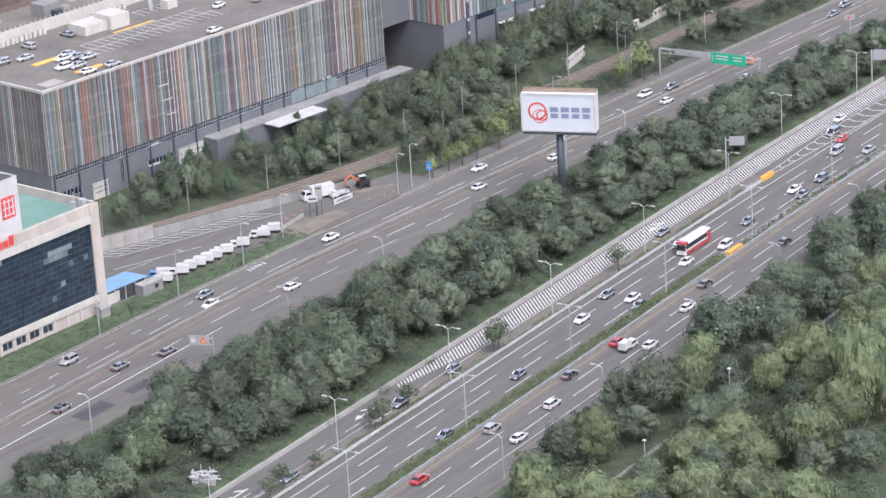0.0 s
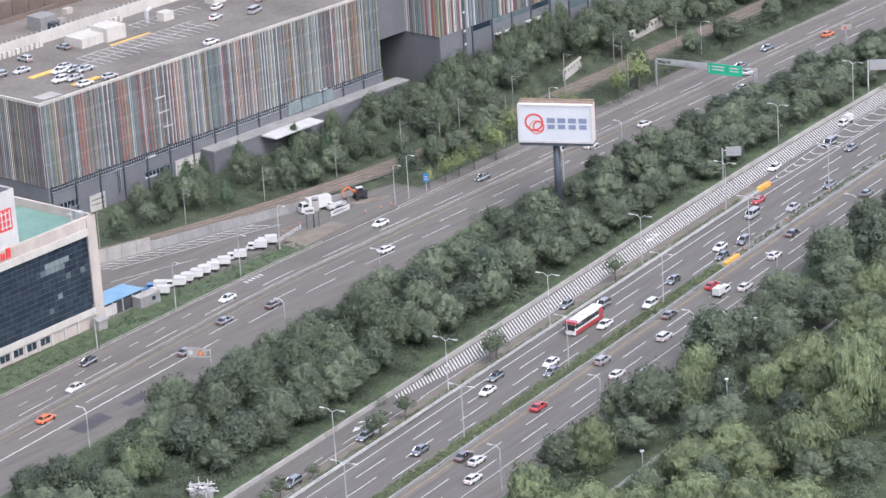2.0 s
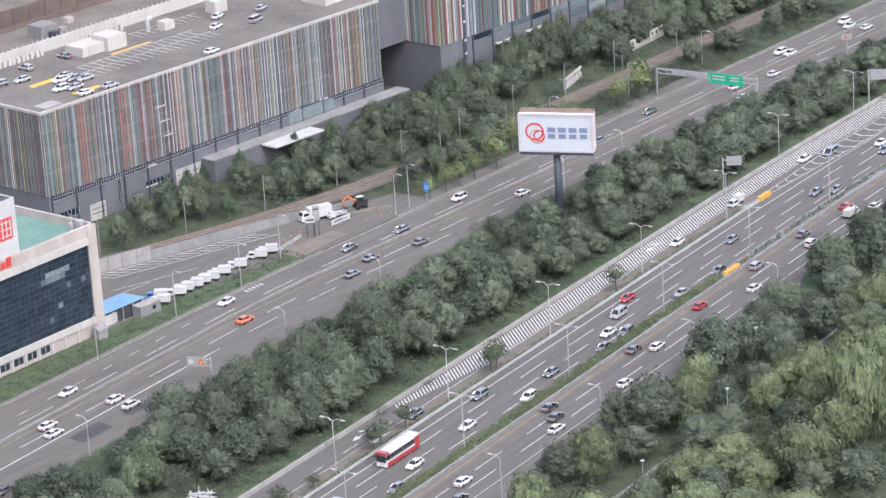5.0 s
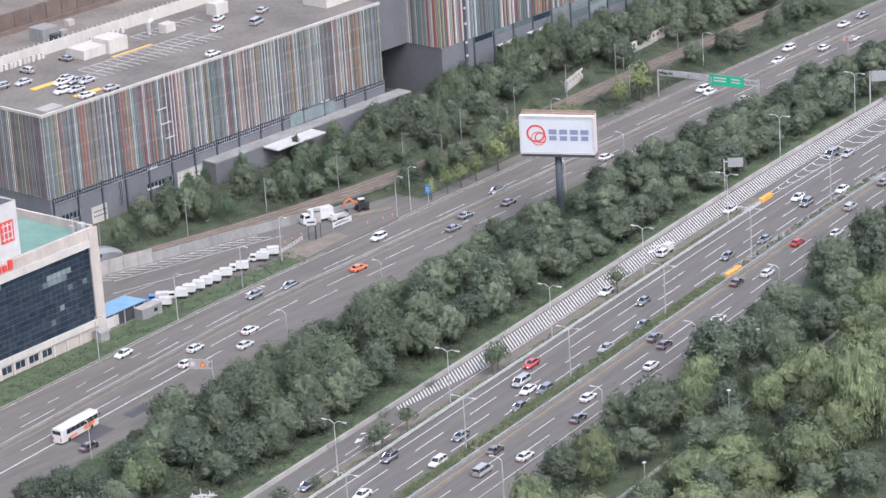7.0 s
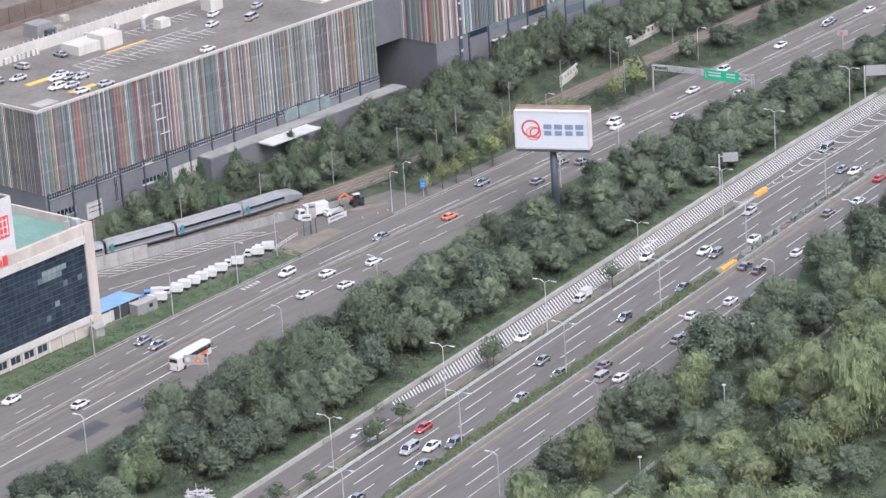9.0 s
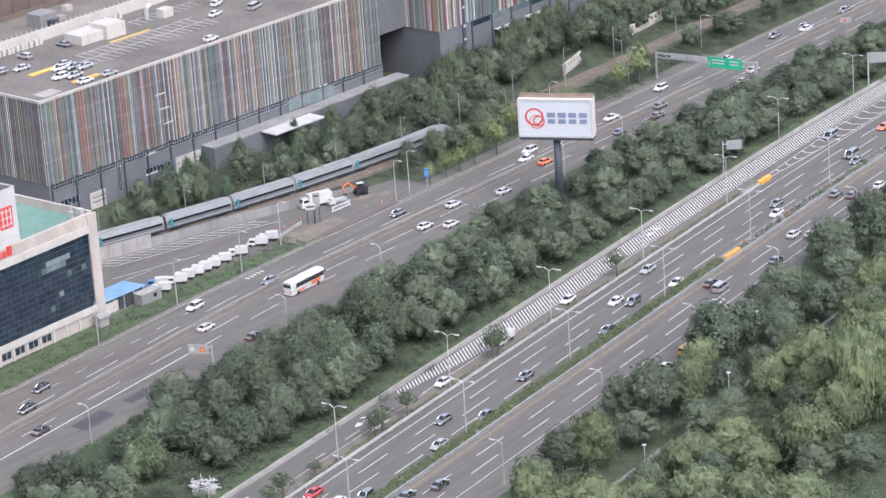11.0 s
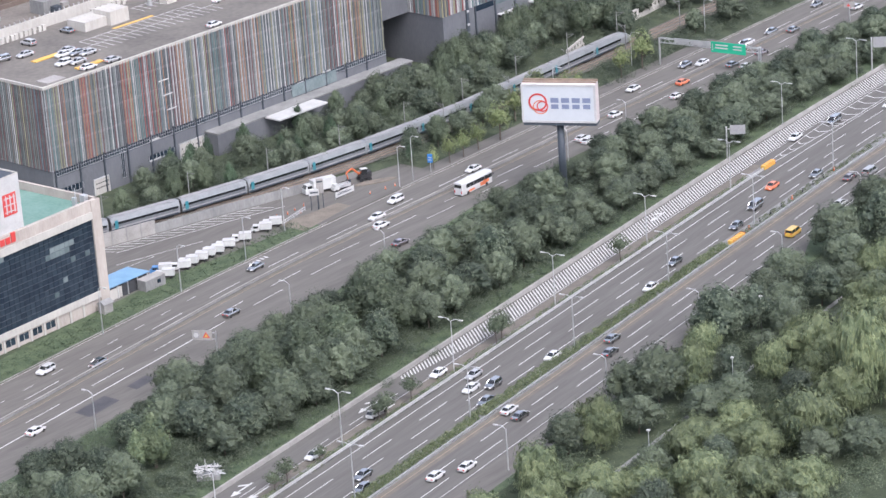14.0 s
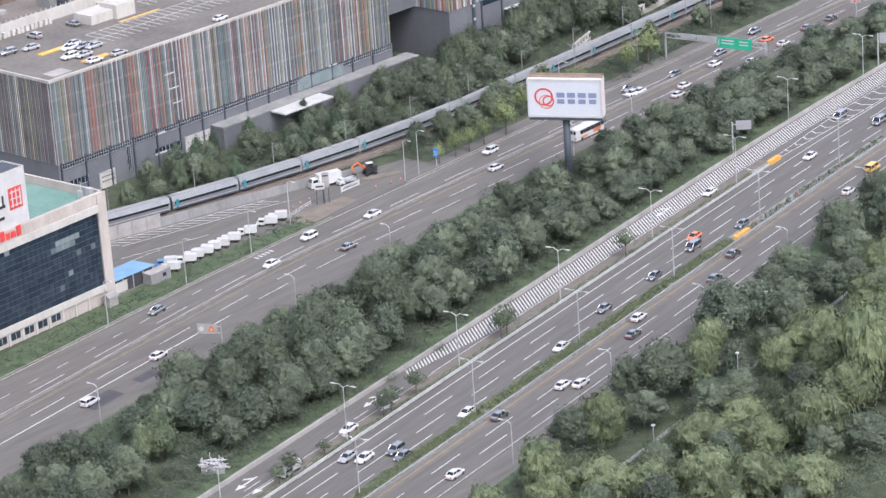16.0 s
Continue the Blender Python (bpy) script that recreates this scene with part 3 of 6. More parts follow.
# the riverside: dark trees next to the road, big willows behind
RIVER_DARK = ((134.3, 27.9, 5.8, 5.8), (111.7, 29.4, 6.6, 6.0), (88.5, 28.6, 5.4, 4.7), (81.6, 27.6, 4.0, 3.6), (53.3, 30.6, 6.3, 6.1), (62.9, 33.2, 5.4, 5.2), (20.9, 34.2, 5.8, 6.5), (18.7, 28.0, 4.6, 4.4), (34.7, 42.9, 4.3, 4.6),
              (24.9, 48.8, 4.7, 3.8), (16.7, 46.4, 5.0, 4.0), (-7.3, 29.8, 5.0, 4.8), (7.2, 37.2, 4.4, 3.9), (14.1, 81.8, 4.8, 4.3), (60.7, 42.8, 4.7, 4.7), (81.8, 40.3, 5.1, 4.3), (101.0, 37.1, 4.9, 4.9), (71.0, 37.0, 4.4, 4.0),
              (124.0, 35.5, 5.6, 5.4), (146.0, 30.0, 5.4, 5.2), (157.0, 27.0, 5.0, 5.0))
WILLOWS = ((26.4, 38.6, 4.8, 6.3), (-3.1, 34.6, 4.9, 6.2), (-27.4, 34.9, 5.5, 5.2), (-25.8, 46.8, 5.8, 4.2), (40.1, 49.9, 4.5, 4.5), (47.5, 56.1, 6.4, 6.6), (36.5, 70.8, 6.9, 9.2), (76.1, 54.1, 6.9, 5.2), (98.3, 46.0, 5.2, 5.4), (12.5, 70.9, 7.3, 6.5),
           (10.9, 57.4, 5.4, 4.8), (0.3, 53.1, 6.7, 4.9), (5.3, 63.8, 4.9, 4.1), (-14.9, 62.5, 6.9, 4.6), (-22.4, 55.2, 6.0, 4.2), (-12.2, 72.1, 6.0, 4.2), (-7.6, 80.7, 6.0, 4.4), (29.4, 69.9, 5.5, 5.0), (57.0, 66.0, 6.4, 6.0), (-36.0, 42.0, 5.0, 4.6))
bushes = []
placed = grove(RIVER_DARK, lambda r, h: "broadleaf", "river") + grove(WILLOWS, lambda r, h: "willow")
for i in range(-5, 16):
    for j in range(8):
        u, v = i * 11.0 + (5 if j % 2 else 0) + rng.uniform(-2, 2), 34.0 + j * 8.5 + rng.uniform(-1.5, 1.5)
        p = A(u, v)
        if min((p - q).length for q in placed) < 7.4 or 40.0 < v < 44.0 and u < 40 or u < 12 and v > 84 or 12 < u < 34 and v > 76:
            continue
        if rng.random() < 0.55:
            plant("willow", p, rng.uniform(0.72, 1.0), rng)
        else:
            plant("broadleaf", p, rng.uniform(0.8, 1.1), rng, "river")
for k in range(900):
    u, v = rng.uniform(-60, 165), rng.uniform(27.5, 90)
    if abs(v - 42.1) > 1.9:
        p = A(u, v)
        bushes.append((p.x, p.y, rng.uniform(1.6, 3.0), rng.uniform(1.4, 4.0) if v > 31 else rng.uniform(0.9, 2.2)))
thicket("bushes", bushes, "green bushes between the riverside trees", LEAF_MID, 22)
structure("river_path", strip(A, -110, 200, 41.6, 42.6, 0.03), CONCRETE_DARK, "pale concrete path under the riverside trees", "path")


def rail_v(u):
    return -41 - 0.025 * (u - 105) if u > 105 else -41 - 0.00138 * (105 - u) ** 2 if u > 0 else -56.2 + 0.29 * u


# the wood between railway and market, and the strip between railway and road
bushes = []
for i in range(-3, 44):
    u = i * 6.2
    for j in range(0, 10):
        v = -90 + j * 6.0 + (2.5 if i % 2 else 0)
        front = -82 if u < 120 else -86
        p = F(u + rng.uniform(-2.4, 2.4), v + rng.uniform(-2.2, 2.2))
        d = v - rail_v(u)
        if -6.5 < d < 5.0 or u < 10 and v < -70 or v < front + (9 if 30 < u < 132 else 5):
            continue
        if d > 0 and (u < 64 or v > inland_zero(u) - 15.4 - (8.5 if u < 125 else 4.5)):
            continue
        open_ground = u > 112 and v < -73
        beside_ruin = 136 < u < 226 and -15 < d < 12
        top = 2.2 if open_ground else 2.8 if beside_ruin else 5.0
        for k in range(3):
            bushes.append((p.x + rng.uniform(-3.6, 3.6), p.y + rng.uniform(-3.6, 3.6), rng.uniform(1.2, 1.8) if top < 3 else rng.uniform(1.4, 2.8), rng.uniform(1.2, top) if top < 3 else rng.uniform(1.8, top)))
        if open_ground or beside_ruin and rng.random() < 0.85:
            continue
        if rng.random() < (0.2 if d > 0 or u > 150 else 0.34):
            continue
        far = u > 140
        plant("fir" if rng.random() < 0.12 and u < 70 else "tall" if rng.random() < 0.25 else "broadleaf", p, rng.uniform(0.62, 0.95) * (1.15 if far else 1.0), rng, "bank")
for k in range(150):
    u = rng.uniform(60, 262)
    p = F(u, rail_v(u) + rng.uniform(4.2, 6.5))
    bushes.append((p.x, p.y, rng.uniform(1.1, 1.7), rng.uniform(1.2, 2.3)))
for k in range(420):
    u = rng.uniform(98, 262)
    edge = inland_zero(u) + inland_left(u)
    v = rail_v(u) + 4.0 + (edge - 2.6 - rail_v(u) - 4.0) * rng.random()
    p = F(u, v)
    if u > 122 or v < edge - 6:
        bushes.append((p.x, p.y, rng.uniform(0.9, 1.7), rng.uniform(1.0, 2.6)))
for k in range(34):
    u, v = 100 + k * 3.4 + rng.uniform(-1.5, 1.5), rng.uniform(-72, -63)
    if v - rail_v(u) < -14:
        plant("tall" if rng.random() < 0.3 else "broadleaf", F(u, v), rng.uniform(0.85, 1.15), rng, "bank")
thicket("bushes", bushes, "dense dark bushes on the bank along the railway", LEAF_DARK, 23)
for u, v, k in ((83.8, -22.8, 0.98), (92.7, -23.0, 1.22), (77.7, -22.6, 0.85), (72.6, -22.8, 0.75), (66.4, -22.8, 0.68), (107, -29.5, 1.05), (117, -30.5, 1.15), (159, -27.5, 1.35), (149.5, -27.3, 1.0), (130, -27.0, 0.9), (128, -29.5, 0.95)):
    plant("young", F(u, v), k * 1.38, rng)
for u, v in ((35.0, -75.0), (31.0, -72.0), (73.0, -73.5), (29.0, -76.0), (40.0, -74.0), (52.0, -73.0)):
    plant("fir", F(u, v), 0.95, rng)
for u, k in ((2.6, 1.0), (-6.5, 1.2), (-9.0, 1.0), (-40.9, 1.05), (-29.8, 0.75), (35.6, 1.25), (37.6, 1.3), (88.7, 1.15), (-45, 0.9)):
    plant("street", A(u, -12.6), k, rng)

# hedges of the planted strips
def hedge(name, road, u0, u1, v, half, height, label, seed, gap=0.75):
    r = np.random.default_rng(seed)
    spots = []
    u = u0
    while u < u1:
        if r.random() > 0.06:
            p = road(u, v + r.uniform(-half, half))
            spots.append((p.x, p.y, r.uniform(0.5, 0.8), height * r.uniform(0.7, 1.25)))
        u += gap
    return thicket(name, spots, label, LEAF_HEDGE, seed, "hedge", (0.12, 0.24), 150)


hedge("hedge", A, -70, 106, 4.2, 1.15, 1.15, "low clipped green hedge in the planted median", 31, 0.17)
hedge("hedge", A, 112, 250, 4.3, 1.0, 0.6, "sparse low planting in the median", 33, 0.4)
hedge("hedge", A, -70, 150, -12.5, 0.6, 0.7, "patchy low green planting beside the guard rail", 32, 0.5)


def tufts(name, road, u0, u1, v0, v1, n, label, seed, material=None):
    """Low rough grass: many small clumps on a verge."""
    r = np.random.default_rng(seed)
    spots = []
    for k in range(n):
        u, f = r.uniform(u0, u1), r.uniform(0, 1)
        a, b = (v0(u), v1(u)) if callable(v0) else (v0, v1)
        p = road(u, a + (b - a) * f)
        spots.append((p.x, p.y, r.uniform(0.35, 0.8), r.uniform(0.25, 0.75)))
    return thicket(name, spots, label, material or LEAF_GRASS, seed, "grass", (0.12, 0.26), 40)


LEAF_GRASS = leafy("grass_blades", (0.036, 0.058, 0.034), (0.1, 0.13, 0.07), 0.8)
tufts("grass_tufts", B, -120, 20, lambda u: inland_left(u) - 8.5, lambda u: inland_left(u) - 0.6, 1500, "rough green grass tufts on the roadside verge", 41)
tufts("grass_tufts", A, -60, 150, -28.0, -23.2, 1000, "rough grass tufts behind the roadside wall", 42)
tufts("grass_tufts", B, -115, 40, lambda u: inland_right(u) + 0.2, lambda u: inland_right(u) + 7.0, 1100, "rough grass tufts on the bank beside the road", 43)
tufts("grass_tufts", A, -60, 160, 25.0, 29.0, 500, "rough grass tufts at the edge of the riverside trees", 44)


# ---- the market: a long hall behind coloured fins ----
FIN_COLOURS = {"grey_green": (0.19, 0.22, 0.212), "pale_grey": (0.3, 0.305, 0.31), "white": (0.47, 0.475, 0.475), "slate": (0.105, 0.113, 0.125), "maroon": (0.17, 0.092, 0.096), "orange": (0.34, 0.2, 0.135),
               "olive": (0.31, 0.295, 0.19), "brown": (0.18, 0.15, 0.138), "blue_grey": (0.145, 0.192, 0.22), "red": (0.29, 0.105, 0.1), "teal": (0.135, 0.205, 0.205)}
FIN_MATERIALS = {k: speckled(k + "_fin", tuple(0.88 * x for x in c), tuple(min(1, 1.12 * x) for x in c), 0.2, 2, 0.5, 0, rand=0.3, stretch=(1, 1, 0.2)) for k, c in FIN_COLOURS.items()}
FIN_ODDS = np.array([0.2, 0.14, 0.12, 0.16, 0.09, 0.05, 0.08, 0.05, 0.05, 0.02, 0.04])


FIN_THEMES = (("orange", "maroon", "grey_green"), ("white", "olive", "blue_grey"), ("red", "white", "pale_grey"), ("olive", "brown", "orange"), ("maroon", "white", "slate"), ("orange", "red", "pale_grey"),
              ("blue_grey", "white", "grey_green"), ("olive", "slate", "white"), ("grey_green", "teal", "white"), ("red", "grey_green", "olive"), ("teal", "pale_grey", "blue_grey"))


FIN_QUIET = (("grey_green", "olive", "blue_grey"), ("brown", "grey_green", "slate"), ("teal", "pale_grey", "slate"), ("maroon", "grey_green", "blue_grey"))


def fin_colours(n, seed, themes=FIN_THEMES):
    """A run of colours in clusters of one theme, as on the facade."""
    r = np.random.default_rng(seed)
    keys, out = list(FIN_COLOURS), []
    theme = 0
    while len(out) < n:
        theme = (theme + 1 + r.integers(len(themes) - 1)) % len(themes)
        a, b, c = themes[theme]
        for k in range(r.integers(5, 11)):
            q = r.random()
            pick = a if q < 0.25 else b if q < 0.45 else c if q < 0.6 else keys[r.choice(len(keys), p=FIN_ODDS)]
            if out and pick == out[-1]:
                pick = keys[(keys.index(pick) + 1 + k % 3) % 5]
            out.append(pick)
    return out[:n]


def build_market():
    m = Matrix.Translation((0, 0, 4.9)) @ pose(*(F(7.5, -96.0) * 0.9796), 0, 0, 90 - 41.2 - 2.2) @ Matrix.Scale(0.9796, 4)
    market = thing("market_building", m, "long grey market hall with multicoloured vertical fins and roof parking", "building")
    H, L, D, Z, G = 26.7, 121.0, 43.0, 5.1, -5.0  # G: the ground at its foot
    part("base_wall", Shape().box(0.3, L, 0.3, D, G, Z), GREY_CLAD, market, "dark grey clad ground storey")
    part("hall", Shape().box(0.7, L, 0.7, D, Z, H - 0.6), GLASS_GREY, market, "grey-green glazed wall behind the fins")
    part("roof_deck", Shape().box(0.3, L, 0.3, D, H - 0.6, H - 0.1), ROOF_DECK, market, "worn grey roof parking deck")
    part("parapet", Shape().box(0, L, 0, 0.5, H - 0.5, H + 0.25), CREAM, market, "pale parapet coping")
    part("parapet", Shape().box(0, 0.5, 0.5, D, H - 0.5, H + 0.25), CREAM, market, "pale parapet coping")
    wall = part("roof_wall", Shape().box(0.5, L, D - 0.5, D, H - 0.1, H + 3.0), CREAM, market, "long pale wall behind the roof parking")
    spike = Shape().box(-0.09, 0.09, -0.09, 0.09, 0, 0.6).data("post", STEEL)
    for i in range(60):
        part("post", spike, None, wall, m=pose(1 + i * 1.7, D - 0.25, H + 3.0))
    # floors seen between the fins
    for z in (10.6, 15.9, 21.2):
        part("floor_band", Shape().box(0.5, L, 0.5, 0.75, z, z + 0.5), GREY_MID, market)
    r = np.random.default_rng(5)
    pane = Shape().box(0, 3.4, 0.52, 0.68, 0, 4.0).data("pane", GLASS_LIT)
    for x, z in ((84, 19.5), (87.6, 19.5), (94, 17.2), (64, 13.8), (67.5, 13.8), (50, 11.5), (53.6, 11.5), (14, 11.2), (20, 8.2), (39, 16.8), (101, 11.2), (108, 8.0), (27, 16.2)):
        part("pane", pane, None, market, m=pose(x, 0, z))
    fins = {k: Shape().box(-0.085, 0.085, 0.0, 0.17, Z, H).data("fin", mt) for k, mt in FIN_MATERIALS.items()}
    n = 236
    for i, k in enumerate(fin_colours(n, 8)):
        part("fin", fins["slate" if i % 16 == 15 else k], None, market, m=pose(0.35 + i * (L - 0.7) / n + r.uniform(-0.06, 0.06), 0, 0))
    n = 62
    for i, k in enumerate(fin_colours(n, 18, FIN_QUIET)):
        part("fin", fins[k], None, market, m=pose(0, 0.6 + i * (D - 0.9) / n, 0, 0, 0, -90))
    # window strips under the fins, bay posts, shutters
    for i in range(15):
        x = 1.5 + i * 8.0
        w = part("strip_window", Shape().box(x, x + 7.2, 0.18, 0.34, Z - 1.5, Z - 0.2), GLASS_DARK, market)
        s = Shape()
        for k in range(10):
            s.box(x + k * 0.8 - 0.05, x + k * 0.8 + 0.05, 0.1, 0.2, Z - 1.5, Z - 0.2)
        part("mullions", s.box(x, x + 7.2, 0.1, 0.2, Z - 1.6, Z - 1.48).box(x, x + 7.2, 0.1, 0.2, Z - 0.75, Z - 0.68), STEEL, w)
        part("bay_post", Shape().box(x - 0.55, x - 0.2, -0.1, 0.3, G, Z + 0.4), STEEL_DARK, market)
    for x, w, h in ((42.8, 8.2, 5.0), (13.2, 4.7, 4.0)):
        sh = part("shutter", Shape().box(x, x + w, 0.12, 0.28, G, G + h), CREAM, market, "pale roller shutter")
        part("shutter_frame", Shape().box(x - 0.3, x, 0.05, 0.3, G, G + h + 0.3).box(x + w, x + w + 0.3, 0.05, 0.3, G, G + h + 0.3).box(x, x + w, 0.05, 0.3, G + h, G + h + 0.3), STEEL, sh)
        for k in range(12):
            xa, za = x + 0.5 + (k % 6) * w * 0.155, G + h * (0.4 + 0.3 * (k // 6))
            part("vision_panel", Shape().box(xa, xa + 0.45, 0.08, 0.2, za, za + 0.32), BLACK, sh)
    # lower windows in the grey base
    for x0, x1, z0, z1 in ((32.0, 40.8, -1.3, 0.0), (2.0, 9.5, -1.6, 0.0), (22.7, 23.8, -2.9, 4.0)):
        w = part("base_window", Shape().box(x0, x1, 0.16, 0.34, z0, z1), GLASS_DARK, market)
        bars = Shape().box(x0, x1, 0.1, 0.2, z0 - 0.12, z0)
        n = max(2, int((x1 - x0) / 1.1))
        for k in range(n + 1):
            bars.box(x0 + k * (x1 - x0) / n - 0.05, x0 + k * (x1 - x0) / n + 0.05, 0.1, 0.2, z0, z1)
        part("mullions", bars, STEEL, w)
    # white strips on the window bands, like sills
    for x0, x1, z in ((32.7, 36.1, 4.0), (32.0, 36.0, -1.2), (96.0, 99.0, 5.2), (86.5, 88.5, 4.6)):
        part("window_light", Shape().box(x0, x1, 0.0, 0.14, z - 0.35, z + 0.1), WHITE, market)
    part("loading_annex", Shape().box(52, L + 5, -4.3, 0.3, G, 0.7), GREY_CLAD, market, "low grey loading annex along the front")
    part("annex_roof", Shape().box(51.8, L + 5.3, -4.6, 0.3, 0.7, 1.1), CONCRETE_DARK, market)
    part("loading_canopy", Shape().box(69, 87, -10.0, -4.6, 0.5, 0.9), WHITE, market, "pale canopy over the loading bay")
    part("glass_entrance", Shape().box(84, 101, -0.02, 0.3, 1.4, 4.6), GLASS_LIT, market)
    # white strips stand in for glints halfway up the facade
    for x, z in ((37.5, 18.2), (38.5, 14.2), (39.5, 10.2)):
        part("wall_light", Shape().box(x, x + 3.4, -0.25, -0.05, z, z + 0.28), WHITE, market)
    # second wing beyond the passage
    x0, x1, y0, Z2 = 140.0, 245.0, -4.0, 9.5
    part("wing_base", Shape().box(x0 + 0.3, x1, y0 + 0.3, D, G, Z2), GREY_CLAD, market, "dark grey clad base of the second wing")
    part("wing_hall", Shape().box(x0 + 0.7, x1, y0 + 0.7, D, Z2, H), GLASS_GREY, market)
    part("passage_back", Shape().box(L, x0, 24, 24.6, G, H - 2), GREY_CLAD, market)
    part("passage_bridge", Shape().box(L, x0 + 0.2, 9, 24, Z2, H), GREY_CLAD, market)
    for seed, n, frame_m, length in ((28, 150, pose(x0, y0, 0), x1 - x0), (38, 34, pose(x0, y0 + 26, 0, 0, 0, -90), 26.0)):
        shapes = {}
        for i, k in enumerate(fin_colours(n, seed)):
            x = 0.3 + i * (length - 0.5) / n
            shapes.setdefault(k, Shape()).box(x - 0.14, x + 0.14, 0, 0.42, Z2, H, frame_m)
        for k, s in shapes.items():
            tagged(part("fins", s, FIN_MATERIALS[k], market), "", "", "", "stuff")
    for i in range(11):
        x = x0 + 14 + i * 8.4
        part("strip_window", Shape().box(x, x + 7.4, y0 + 0.15, y0 + 0.34, Z2 - 1.7, Z2 - 0.2), GLASS_LIT if i % 3 else GLASS_DARK, market)
        part("bay_post", Shape().box(x - 0.6, x - 0.15, y0 - 0.05, y0 + 0.3, G, Z2), STEEL_DARK, market)
        if i > 4:
            part("strip_window", Shape().box(x, x + 7.4, y0 + 0.15, y0 + 0.34, Z2 - 5.2, Z2 - 3.0), GLASS_LIT, market)
    for x, w, z in ((163, 7, 4.6), (176, 7, 5.0)):
        part("canopy", Shape().box(x, x + w, y0 - 1.6, y0 + 0.3, z, z + 0.3), WHITE, market)
        part("entrance", Shape().box(x, x + w, y0 + 0.1, y0 + 0.35, z - 3.4, z), GREY_MID if x > 170 else DARK_VOID, market)
    for z in (4.8, 8.6, 14, 18.5):
        part("wall_lamp", Shape().box(149.8, 150.5, y0 - 0.35, y0 - 0.02, z, z + 0.6), WHITE, market)
    part("dark_slot", Shape().box(149.6, 150.7, y0 - 0.1, y0 + 0.2, 3, H), STEEL_DARK, market)
    # roof furniture
    s = Shape()
    for row, (x, y, n) in enumerate(((28.5, 13.2, 20), (33, 18.6, 17), (62, 30.5, 10))):
        for k in range(n):
            s.add([(x + k * 2.4, y, H - 0.085), (x + k * 2.4 + 0.2, y, H - 0.085), (x + k * 2.4 + 0.2, y + 5.0, H - 0.085), (x + k * 2.4, y + 5.0, H - 0.085)], [(0, 1, 2, 3)])
        s.add([(x, y + 5, H - 0.084), (x + n * 2.4, y + 5, H - 0.084), (x + n * 2.4, y + 5.22, H - 0.084), (x, y + 5.22, H - 0.084)], [(0, 1, 2, 3)])
    part("bay_lines", s, PAINT, market)
    for x, y, a, b in ((14.5, 19.2, 8.5, 1.9), (16.0, 4.6, 8.5, 1.8)):
        part("painted_kerb", Shape().box(x, x + a, y, y + b, H - 0.1, H + 0.12), YELLOW, market, "yellow painted traffic island")
    part("painted_strip", Shape().box(46, 60, 24.5, 25.5, H - 0.1, H - 0.06), YELLOW, market)
    part("roof_pad", Shape().box(3.5, 9.5, 2.2, 6.5, H - 0.1, H + 0.08), CONCRETE, market, "pale roof pad at the corner")
    part("stair_house", Shape().box(40.0, 50.0, 29.0, 36.0, H - 0.1, H + 2.4), CREAM, market, "cream rooftop stair house")
    part("stair_house", Shape().box(47.5, 54.0, 27.5, 34.0, H - 0.1, H + 3.6), CREAM, market, "taller cream rooftop plant house")
    part("plant_box", Shape().box(69.5, 73.0, 29.5, 32.5, H - 0.1, H + 2.2), CREAM, market, "cream rooftop plant box")
    part("plant_box", Shape().box(88.5, 93.0, 30.0, 34.0, H - 0.1, H + 3.2), CREAM, market, "cream rooftop plant box")
    part("plant_box", Shape().box(109.5, 120.6, 9.0, 18.0, H - 0.1, H + 2.4), CREAM, market, "white rooftop plant house")
    part("duct", Shape().tube((66.5, 33, H - 0.1), (66.5, 33, H + 3.2), 0.6, 0.6, 12).tube((66.5, 33, H + 3.0), (68.0, 33, H + 3.6), 0.6, 0.6, 12), STEEL, market)
    unit = Shape().box(-0.5, 0.5, -0.4, 0.4, 0, 1.5).data("cooling_unit", CREAM)
    for k in range(22):
        x = 14 + k * 1.55 if k < 15 else 53 + (k - 15) * 1.8
        part("cooling_unit", unit, None, market, m=pose(x + r.uniform(-0.2, 0.2), 40.6, H - 0.1))
    return market, m, H


market, MARKET_POSE, MARKET_TOP = build_market()


